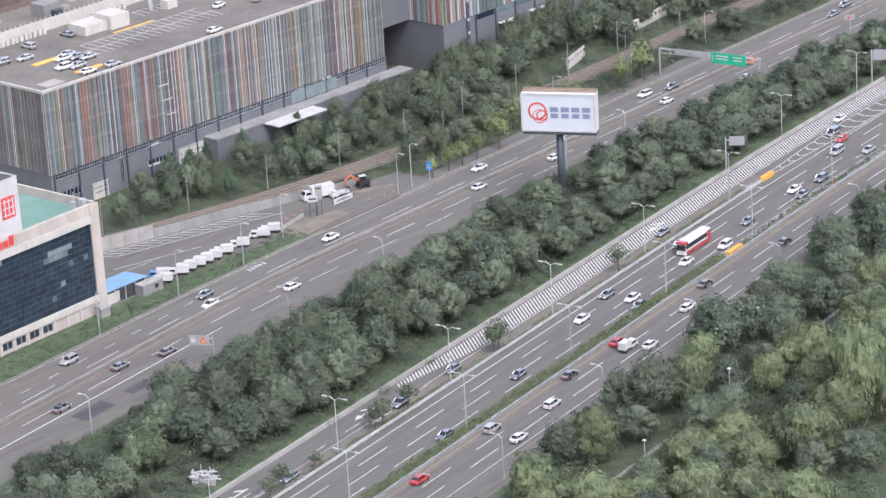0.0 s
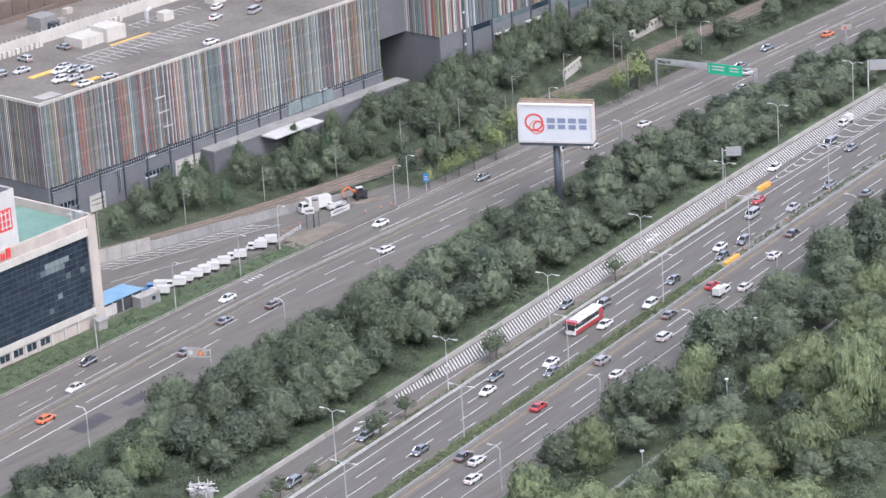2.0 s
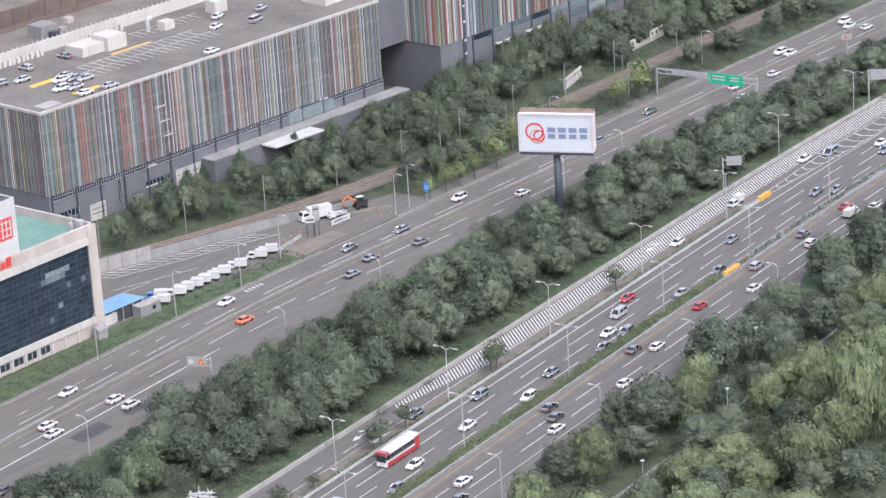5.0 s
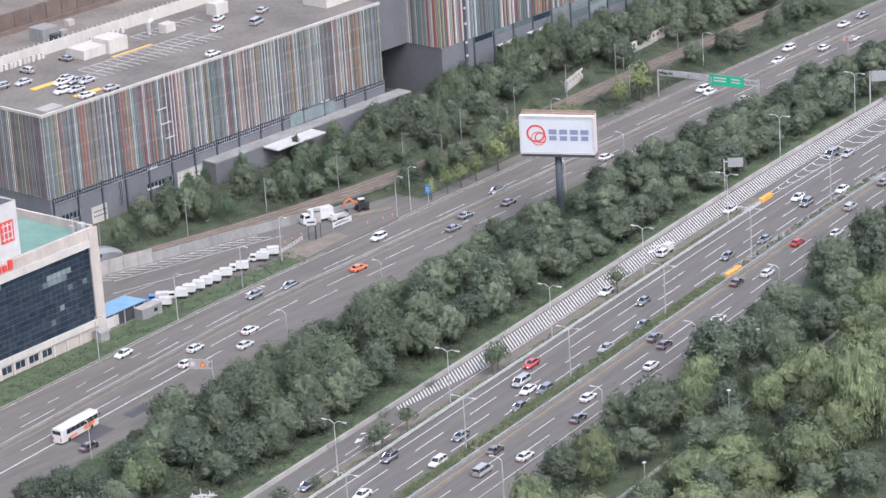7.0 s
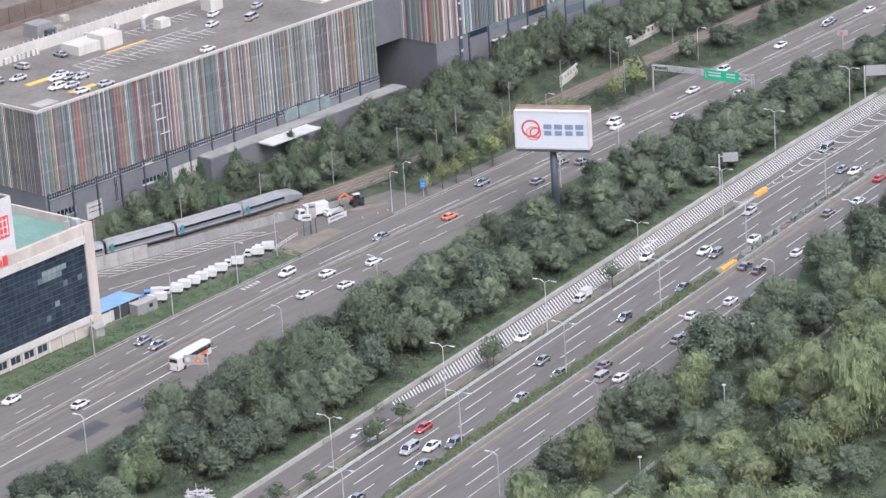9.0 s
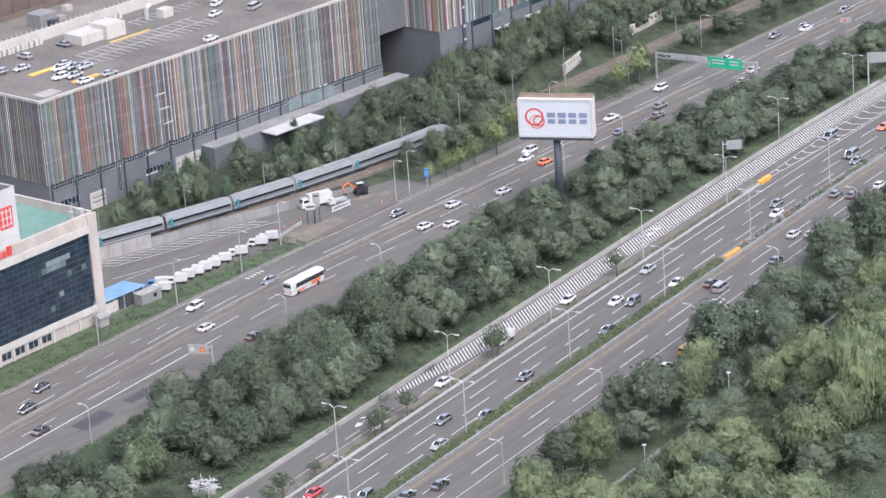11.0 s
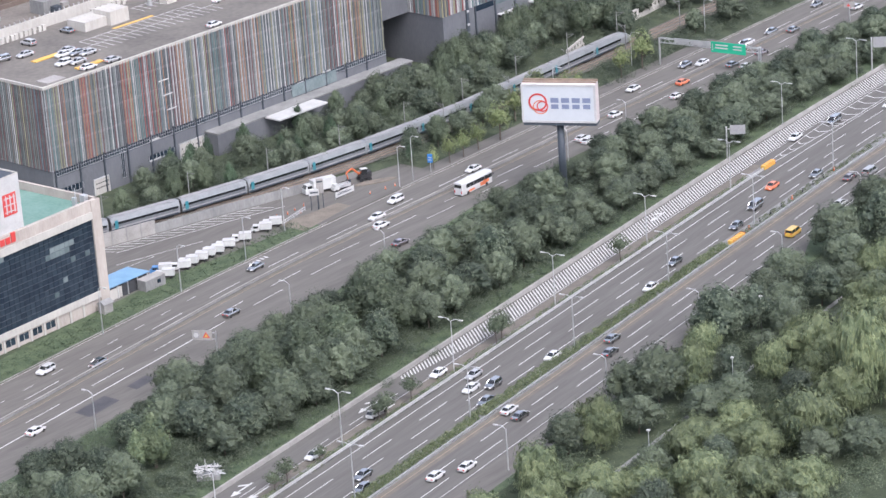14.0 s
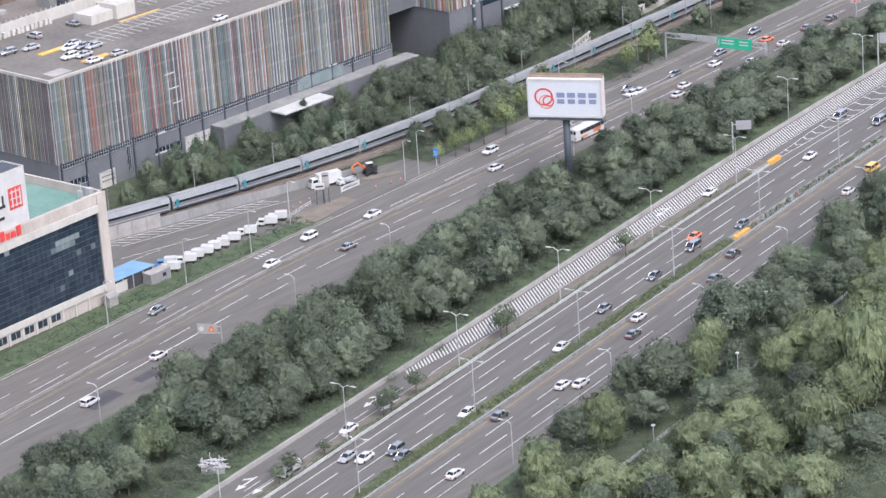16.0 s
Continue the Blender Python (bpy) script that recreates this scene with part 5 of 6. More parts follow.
part("roof", Shape().add([(-1.6, -1.3, 2.3), (1.6, -1.3, 2.3), (1.6, 1.3, 2.3), (-1.6, 1.3, 2.3), (-1.5, 0, 3.1), (1.5, 0, 3.1)], [(0, 1, 5, 4), (2, 3, 4, 5), (1, 2, 5), (3, 0, 4), (3, 2, 1, 0)]), CONCRETE_DARK, kiosk)

# scrap heap among the bushes
r = np.random.default_rng(12)
p = A(-44.5, -28.5)
heap = thing("scrap_heap", pose(p.x, p.y, 0), "heap of pale pipes and scrap metal among the bushes", "scrap heap")
for k in range(58):
    x, y, z, t = r.uniform(-2.0, 2.0), r.uniform(-1.7, 1.7), r.uniform(0.8, 2.3), r.uniform(-0.35, 0.35) + (1.57 if k % 3 == 0 else 0)
    n = 0.9 if k % 3 else 0.6
    part("pipe", Shape().tube((x - n * math.cos(t), y - n * math.sin(t), z), (x + n * math.cos(t), y + n * math.sin(t), z + r.uniform(-0.1, 0.1)), 0.08, 0.08, 6), WHITE if k % 4 else STEEL_DARK, heap)
for k in range(8):
    x, y = r.uniform(-2.2, 2.2), r.uniform(-1.8, 1.8)
    part("upright", Shape().tube((x, y, 0.0), (x, y, r.uniform(2.4, 3.4)), 0.07, 0.07, 6), WHITE, heap)
part("pile", Shape().box(-2.2, 2.2, -1.6, 1.6, 0, 0.9), CONCRETE_DARK, heap)


# ---- street lamps, signs, barriers ----
def twin_lamp(m, name="street_lamp", height=12.0, reach=2.6, single=False):
    ob = thing(name, m, "tall grey street lamp with %s curved arm%s" % (("one", "") if single else ("two", "s")), "street lamp", "street lamps")
    part("pole", Shape().tube((0, 0, 0), (0, 0, height - 0.5), 0.13, 0.08), STEEL, ob)
    for s in ((1,) if single else (-1, 1)):
        arm = part("arm", Shape().tube((0, 0, height - 0.6), (0, s * reach * 0.4, height + 0.05), 0.07).tube((0, s * reach * 0.4, height + 0.05), (0, s * reach * 0.8, height - 0.05), 0.06), STEEL, ob)
        part("lantern", Shape().box(-0.17, 0.17, min(s * reach * 0.75, s * (reach + 0.35)), max(s * reach * 0.75, s * (reach + 0.35)), height - 0.12, height + 0.06), WHITE, arm)
    return ob


for k in range(6):
    twin_lamp(at(A, -63.0 + k * 41.0, -12.7))
for k in range(7):
    twin_lamp(at(A, -42.3 + k * 41.0, 3.9))
for u in (190.5, 231.0):
    twin_lamp(at(A, u, -24.0), height=11.0)
for u, v, t in ((-18.0, 20.3, 0), (20.2, 20.3, 0), (59.5, 20.3, 0), (97.3, 20.8, 0), (140.0, 19.5, 0)):
    twin_lamp(at(A, u, v + 2.5, 0, t), height=9.0, single=True, reach=2.4)
for u, h in ((58.0, 11.5), (52.8, 10.5), (14.5, 11.2), (-26.5, 11.2), (-54.0, 11.0), (-4.0, 10.5)):
    twin_lamp(at(F, u, inland_zero(u) - 15.4 - (1.5 if abs(u) > 6 else 0.8) - (3.5 if u == 14.5 else 0), 0, 180), height=h, single=True, reach=2.2)
for u in (-26.2, 8.8, -92.4, 87.7, 112.4):
    twin_lamp(at(B, u, inland_right(u) + 1.0 if u > -90 else 16.0), height=8.5, single=True, reach=2.2)
for u in (125, 160, 195):
    twin_lamp(at(F, u, inland_zero(u) - 24.0, 0, 180), height=9.5, single=True, reach=2.6)
for u, v in ((30, 46), (62, 36), (-8, 48)):
    ob = thing("park_lamp", at(A, u, v), "slim riverside lamp post above the trees", "lamp post", "riverside lamps")
    part("pole", Shape().tube((0, 0, 0), (0, 0, 8.5), 0.1, 0.08), STEEL, ob)
    part("head", Shape().box(-0.3, 0.3, -0.3, 0.3, 8.5, 8.75), WHITE, ob)

# sign gantry over the inland road
g0, g1 = F(164.6, -25.6), F(168.4, 4.2)
L = (g1 - g0).length
gan = thing("sign_gantry", pose(g0.x, g0.y, 0, 0, 0, math.degrees(math.atan2(g1.y - g0.y, g1.x - g0.x))), "steel lattice gantry with a green direction sign", "sign gantry")
part("column", Shape().box(L - 0.35, L + 0.35, -0.35, 0.35, 0, 7.8), STEEL, gan)
part("column", Shape().box(-0.18, 0.18, -0.18, 0.18, 0, 7.4), STEEL, gan)
part("chord", Shape().box(0, L, -0.5, -0.35, 7.3, 7.5), STEEL, gan)
part("chord", Shape().box(0, L, 0.35, 0.5, 7.3, 7.5), STEEL, gan)
part("chord", Shape().box(0, L, -0.5, -0.35, 6.2, 6.4), STEEL, gan)
s = Shape()
for k in range(22):
    x = k * L / 22
    s.tube((x, -0.42, 6.3 if k % 2 else 7.4), (x + L / 22, -0.42, 7.4 if k % 2 else 6.3), 0.06, 0.06, 5)
part("lattice", s, STEEL, gan)
for x0, x1, mt, nm in ((16.0, 26.3, GREEN_SIGN, "green_sign"), (9.8, 15.7, STEEL, "back_panel"), (5.0, 9.5, STEEL, "back_panel")):
    z0, z1 = (5.3, 8.2) if nm == "green_sign" else (6.6, 8.0)
    sg = part(nm, Shape().box(x0, x1, -0.72, -0.6, z0, z1), mt, gan, "green direction sign with white print" if nm == "green_sign" else "grey back of a sign")
    if nm == "green_sign":
        s = Shape()
        for z in (7.2, 6.4):
            s.box(x0 + 1.3, x0 + 5.0, -0.76, -0.72, z, z + 0.36).box(x0 + 6.6, x0 + 9.2, -0.76, -0.72, z, z + 0.36)
        part("print_bars", s.box(x0 + 0.4, x0 + 0.6, -0.76, -0.72, 5.8, 7.6), WHITE, sg)

sg = thing("road_sign", at(A, 162, -24.2, 0, -60), "grey sign panel on a steel post behind the wall", "road sign")
part("post", Shape().tube((0, 0, 0), (0, 0, 8.0), 0.2, 0.16), STEEL, sg)
part("arm", Shape().tube((0, 0, 7.4), (4.6, 0, 7.4), 0.1), STEEL, sg)
part("panel", Shape().box(0.9, 4.6, -0.1, 0.1, 6.0, 8.3), GREY_MID, sg)
sg = thing("road_sign", at(A, 240, -24.3, 0, -60), "grey sign panel on a steel post behind the wall", "road sign")
part("post", Shape().tube((0, 0, 0), (0, 0, 9.0), 0.22, 0.18), STEEL, sg)
part("panel", Shape().box(0.4, 5.5, -0.1, 0.1, 6.2, 9.0), GREY_MID, sg)

p = F(-52.2, 16.5)
sg = thing("warning_sign", pose(p.x, p.y, 0, 0, 0, -14), "white board with round and triangular warning signs", "road sign")
part("post", Shape().tube((0.6, 0, 0), (0.6, 0, 6.4), 0.14, 0.12), STEEL, sg)
part("arm", Shape().tube((0.6, 0, 6.0), (-4.2, 0, 6.2), 0.08).tube((0.6, 0, 4.6), (-4.2, 0, 4.8), 0.06), STEEL, sg)
part("board", Shape().box(-4.6, -0.2, -0.12, -0.04, 4.4, 6.6), CONCRETE, sg)
part("round_sign", Shape().tube((-3.7, -0.13, 5.5), (-3.7, -0.18, 5.5), 0.75, 0.75, 20), GREY_MID, sg)
part("round_centre", Shape().tube((-3.7, -0.18, 5.5), (-3.7, -0.2, 5.5), 0.55, 0.55, 20), WHITE, sg)
part("triangle_sign", Shape().add([(-2.3, -0.14, 4.9), (-0.7, -0.14, 4.9), (-1.5, -0.14, 6.3)], [(0, 1, 2)]), RED, sg)
part("triangle_centre", Shape().add([(-1.95, -0.17, 5.1), (-1.05, -0.17, 5.1), (-1.5, -0.17, 5.85)], [(0, 1, 2)]), YELLOW, sg)
p = F(222, -2.5)
sg = thing("warning_sign", pose(p.x, p.y, 0, 0, 0, -10), "pale board with a triangular warning sign on a post", "road sign")
part("post", Shape().tube((0, 0, 0), (0, 0, 5.4), 0.14, 0.12), STEEL, sg)
part("board", Shape().box(-1.5, 1.4, -0.12, -0.04, 4.0, 5.6), CONCRETE, sg)
part("triangle_sign", Shape().add([(-0.8, -0.14, 4.3), (0.2, -0.14, 4.3), (-0.3, -0.14, 5.2)], [(0, 1, 2)]), RED, sg)
p = F(65.0, -22.6)
sg = thing("blue_sign", pose(p.x, p.y, 0, 0, 0, -20), "blue rectangular road sign on a thin post", "road sign")
part("post", Shape().tube((0, 0, 0), (0, 0, 4.6), 0.07), STEEL, sg)
part("panel", Shape().box(-0.65, 0.65, -0.1, -0.02, 2.4, 4.6), BLUE_SIGN, sg)
part("print_bars", Shape().box(-0.45, 0.45, -0.13, -0.1, 3.6, 3.8).box(-0.45, 0.45, -0.13, -0.1, 3.0, 3.2), WHITE, sg)

# yellow crash cushions
for u, v, n in ((157.0, -11.9, 5), (107.5, 5.0, 6)):
    c = thing("crash_cushion", at(A, u, v), "yellow crash cushion at the end of the barrier", "crash barrier", "crash cushions")
    for k in range(n):
        part("segment", Shape().box(k * 1.05, k * 1.05 + 0.95, -0.55, 0.55, 0.05, 1.05), YELLOW, c)
        part("rib", Shape().box(k * 1.05 + 0.95, k * 1.05 + 1.05, -0.6, 0.6, 0.05, 1.1), ORANGE, c)
for k in range(9):
    b = thing("delineator", at(A, 118 + k * 5.5, 4.4), "short dark delineator post in the median", "delineator", "delineators")
    part("post", Shape().box(-0.12, 0.12, -0.12, 0.12, 0.2, 1.15), ORANGE if k % 4 == 0 else BLACK, b)
    part("band", Shape().box(-0.13, 0.13, -0.13, 0.13, 0.8, 0.95), WHITE, b)

# low buildings behind the market
for (x, y, a, b, h), mt, lab in (((36, 74, 130, 30, 14), BRICK_BROWN, "long low brown building behind the market"), ((70, 116, 120, 34, 15), BRICK_BROWN, "grey flat-roofed building behind the market"), ((-10, 112, 70, 40, 10), BEIGE, "pale flat-roofed building behind the market")):
    ob = thing("back_building", MARKET_POSE @ pose(x, y, 0), lab, "building")
    part("wall", Shape().box(0, a, 0, b, -5, h), mt, ob)
    part("roof", Shape().box(0.6, a - 0.6, 0.6, b - 0.6, h, h + 0.15), ROOF_BROWN, ob, "stained brown-grey flat roof")
    for q in ((0, a, 0, 0.5), (0, a, b - 0.5, b), (0, 0.5, 0.5, b - 0.5), (a - 0.5, a, 0.5, b - 0.5)):
        part("parapet", Shape().box(*q, h, h + 1.4), mt, ob)
    for k in range(int(a / 6)):
        part("pilaster", Shape().box(k * 6 + 0.4, k * 6 + 1.0, -0.25, 0, 0, h + 1.4), BRICK_BROWN, ob)
    for k in range(9):
        part("roof_unit", Shape().box(6 + k * 7, 8.4 + k * 7, 6 + 5 * (k % 4), 8 + 5 * (k % 4), h + 0.15, h + 1.2 + 0.6 * (k % 3)), (CONCRETE, BEIGE, STEEL_DARK)[k % 3], ob)
    part("stair_tower", Shape().box(a * 0.3, a * 0.3 + 6, b * 0.45, b * 0.45 + 6, h + 0.15, h + 4.0), CONCRETE_DARK, ob)
spots = []
r = np.random.default_rng(77)
for k in range(60):
    q = MARKET_POSE @ Vector((r.uniform(20, 150), r.uniform(52, 70), 0))
    spots.append((q.x, q.y, r.uniform(1.5, 3.0), r.uniform(3, 8)))
thicket("bushes", spots, "green trees behind the market wall", LEAF_DARK, 24)


# ---- vehicles ----
CAR_PAINT = {"white": ((0.52, 0.52, 0.51), 0.25, 0.0), "black": ((0.42, 0.42, 0.42), 0.14, 0.97), "silver": ((0.42, 0.42, 0.42), 0.3, 0.5), "grey": ((0.45, 0.45, 0.45), 0.2, 0.92),
             "red": ((0.42, 0.035, 0.04), 0.22, 0.2), "orange": ((0.62, 0.15, 0.05), 0.28, 0.0), "maroon": ((0.38, 0.325, 0.325), 0.14, 0.96), "yellow": ((0.62, 0.38, 0.05), 0.3, 0.0)}
PAINTS = {k: plain(k + "_car_paint", c, r, m, 1.0) for k, (c, r, m) in CAR_PAINT.items()}
# stations of the body: x, half width, bottom, top; then glass: sill z, top z, x of sill rear/front, x of roof rear/front, half widths
BODIES = {
    "sedan": (((-2.38, 0.74, 0.42, 0.8), (-2.28, 0.86, 0.27, 0.98), (-1.5, 0.91, 0.2, 1.02), (0.0, 0.92, 0.19, 0.98), (1.15, 0.91, 0.2, 0.95), (2.0, 0.87, 0.24, 0.82), (2.33, 0.74, 0.34, 0.66)),
              (0.97, 1.45, -1.95, 1.2, -1.15, 0.35, 0.8, 0.6), (-1.4, 1.42)),
    "suv": (((-2.32, 0.8, 0.45, 1.0), (-2.24, 0.9, 0.32, 1.12), (-1.2, 0.94, 0.25, 1.14), (0.0, 0.95, 0.24, 1.12), (1.1, 0.94, 0.25, 1.08), (2.0, 0.9, 0.3, 0.95), (2.3, 0.78, 0.4, 0.75)),
            (1.1, 1.68, -2.2, 1.15, -1.9, 0.4, 0.86, 0.7), (-1.4, 1.4)),
    "van": (((-2.5, 0.85, 0.4, 1.15), (-2.45, 0.94, 0.3, 1.22), (-1.2, 0.97, 0.25, 1.22), (0.0, 0.97, 0.25, 1.2), (1.5, 0.95, 0.26, 1.12), (2.2, 0.92, 0.3, 0.98), (2.5, 0.8, 0.42, 0.8)),
            (1.18, 1.9, -2.42, 1.75, -2.3, 0.95, 0.92, 0.78), (-1.55, 1.55))}
BODY_DATA = {}


def section(x, w, b, t):
    """A rounded cross-section of a car body."""
    c = min(0.12, (t - b) * 0.25)
    return [(x, -w + c, b), (x, w - c, b), (x, w, b + c), (x, w, t - 2 * c), (x, w - c, t), (x, -w + c, t), (x, -w, t - 2 * c), (x, -w, b + c)]


def body_data(kind, colour):
    if (kind, colour) in BODY_DATA:
        return BODY_DATA[kind, colour]
    stations, (z0, z1, a0, a1, b0, b1, w0, w1), axles = BODIES[kind]
    paint = PAINTS[colour]
    body = Shape().loft([section(*s) for s in stations]).data("body", paint, False)
    glass = Shape().loft([[(a0, -w0, z0 - 0.03), (a1, -w0, z0 - 0.06), (a1, w0, z0 - 0.06), (a0, w0, z0 - 0.03)], [(b0, -w1, z1), (b1, -w1, z1), (b1, w1, z1), (b0, w1, z1)]]).data("window_glass", CAR_GLASS)
    roof = Shape().loft([[(b0 - 0.08, -w1 - 0.04, z1 - 0.05), (b1 + 0.06, -w1 - 0.04, z1 - 0.05), (b1 + 0.06, w1 + 0.04, z1 - 0.05), (b0 - 0.08, w1 + 0.04, z1 - 0.05)],
                         [(b0 + 0.06, -w1 + 0.08, z1 + 0.05), (b1 - 0.06, -w1 + 0.08, z1 + 0.05), (b1 - 0.06, w1 - 0.08, z1 + 0.05), (b0 + 0.06, w1 - 0.08, z1 + 0.05)]])
    roof = roof.data("roof", paint)
    tail, nose = stations[0], stations[-1]
    lamps = []
    for s in (-1, 1):
        for xa, xb in ((a0, b0), (a1, b1), ((a0 + a1) / 2 - 0.25, (b0 + b1) / 2 - 0.1)):
            lamps.append(("pillar", Shape().tube((xa, s * w0, z0 - 0.02), (xb, s * (w1 + 0.02), z1), 0.055, 0.05, 5).data("pillar", paint)))
        lamps.append(("headlight", Shape().box(nose[0] - 0.14, nose[0] + 0.03, s * nose[1] * 0.72 - 0.19, s * nose[1] * 0.72 + 0.19, nose[3] - 0.14, nose[3] + 0.03).data("headlight", LAMP_CLEAR)))
        lamps.append(("tail_light", Shape().box(tail[0] - 0.03, tail[0] + 0.1, s * tail[1] * 0.8 - 0.17, s * tail[1] * 0.8 + 0.17, tail[3] - 0.16, tail[3] + 0.04).data("tail_light", LAMP_RED)))
    BODY_DATA[kind, colour] = body, glass, roof, lamps, axles
    return BODY_DATA[kind, colour]


WORDS = {"sedan": ("sedan_car", "%s sedan %s"), "suv": ("suv_car", "%s sport utility car %s"), "van": ("passenger_van", "%s passenger van %s")}


def car(kind, colour, where="driving on the road", m=None):
    """A car on its wheels at the origin, nose along x."""
    name, words = WORDS[kind]
    ob = thing(name, m or Matrix(), words % (colour if colour != "maroon" else "dark maroon", where), "car" if kind != "van" else "van", "vehicles")
    body, glass, roof, lamps, axles = body_data(kind, colour)
    part("body", body, None, ob)
    part("window_glass", glass, None, ob, "dark tinted windows")
    part("roof", roof, None, ob)
    for n, data in lamps:
        part(n, data, None, ob)
    for x in axles:
        for s in (-1, 1):
            part("wheel", WHEEL, None, ob, m=pose(x, s * 0.83, 0.33))
    return ob


def lorry(colour="white"):
    return box_truck("box_truck", Matrix(), "white box truck driving on the road", TRUCK_WHITE, TRUCK_WHITE, 5.6, "vehicles")


def bus(colour):
    red = colour == "red"
    ob = thing("coach", Matrix(), "red and white coach driving on the expressway" if red else "white coach with orange graphics driving on the road", "bus", "vehicles")
    W, H, L = 1.24, 3.35, 5.9
    white, trim = PAINTS["white"], PAINTS["red" if red else "orange"]
    part("body", Shape().loft([[(x, -w, 0.35), (x, w, 0.35), (x, w, H - 0.3), (x, w - 0.2, H), (x, -w + 0.2, H), (x, -w, H - 0.3)] for x, w in ((-L, W - 0.06), (-L + 0.15, W), (L - 0.25, W), (L, W - 0.1))]), white, ob)
    if red:
        part("skirt", Shape().box(-L - 0.01, L - 0.3, -W - 0.02, W + 0.02, 0.34, 1.25), trim, ob, "red skirt")
        part("rear_panel", Shape().box(-L - 0.02, -L + 1.6, -W - 0.025, W + 0.025, 1.25, 3.0), trim, ob)
    else:
        for x, z0, z1 in ((2.2, 0.7, 1.6), (3.4, 1.0, 2.0), (-2.2, 0.6, 1.1)):
            part("graphic_panel", Shape().box(x - 1.1, x + 1.1, -W - 0.025, W + 0.025, z0, z1), trim, ob, "orange graphic panel")
    if red:
        part("front_cap", Shape().box(L - 1.1, L + 0.02, -W - 0.02, W + 0.02, H - 0.55, H + 0.02), trim, ob, "red front cap")
    part("windscreen", Shape().box(L - 0.2, L + 0.03, -W + 0.12, W - 0.12, 1.35, H - 0.6), CAR_GLASS, ob)
    for s in (-1, 1):
        for k in range(7):
            x = -L + 1.7 + k * 1.42
            part("side_window", Shape().box(x, x + 1.34, s * (W + 0.015) - 0.02, s * (W + 0.015) + 0.02, 1.75, 2.75), CAR_GLASS, ob)
        part("headlight", Shape().box(L - 0.05, L + 0.05, s * 0.85 - 0.2, s * 0.85 + 0.2, 0.6, 0.85), LAMP_CLEAR, ob)
        part("tail_light", Shape().box(-L - 0.05, -L + 0.05, s * 1.0 - 0.12, s * 1.0 + 0.12, 0.8, 1.4), LAMP_RED, ob)
        part("mirror", Shape().box(L + 0.05, L + 0.3, s * (W + 0.15) - 0.1, s * (W + 0.15) + 0.1, 2.2, 2.7), BLACK, ob)
        for x in (-3.6, 3.6):
            part("wheel", WHEEL, None, ob, m=pose(x, s * 1.1, 0.48) @ Matrix.Diagonal((1.45, 1.3, 1.45, 1)))
    part("rear_window", Shape().box(-L - 0.04, -L + 0.1, -W + 0.2, W - 0.2, 2.1, 2.9), CAR_GLASS, ob)
    part("roof_unit", Shape().box(-1.6, 1.2, -0.8, 0.8, H, H + 0.22), white, ob)
    return ob


# cars at rest
car("van", "black", "standing on the painted chevrons", at(A, 196, -12.6, 0.015, 180))
car("sedan", "white", "standing on the road shoulder", at(B, 172.5, 4.9, 0.015))
for k, (x, y, t, kind, c) in enumerate(((16.9, 26.1, 175, "sedan", "silver"), (11.0, 28.0, 170, "suv", "grey"), (22.0, 17.3, 178, "sedan", "white"), (24.9, 19.3, 178, "sedan", "silver"), (24.9, 15.2, 178, "sedan", "black"),
                                        (26.4, 12.8, 178, "sedan", "silver"), (16.7, 11.1, 178, "suv", "white"), (19.6, 9.0, 178, "sedan", "silver"), (17.8, 3.0, 0, "sedan", "white"), (25.4, 2.4, 0, "sedan", "silver"),
                                        (78.4, 19.2, 15, "sedan", "white"), (60.8, 2.6, 5, "sedan", "white"), (24.5, 33.6, 90, "suv", "silver"), (88.5, 14.5, 15, "van", "silver"), (74.0, 34.2, 90, "sedan", "silver"), (86.0, 26.5, 20, "sedan", "white"), (37.5, 33.4, 90, "sedan", "black"), (98.0, 22.0, 20, "sedan", "silver"))):
    car(kind, c, "parked on the market roof", MARKET_POSE @ pose(x, y, MARKET_TOP - 0.085, 0, 0, t))


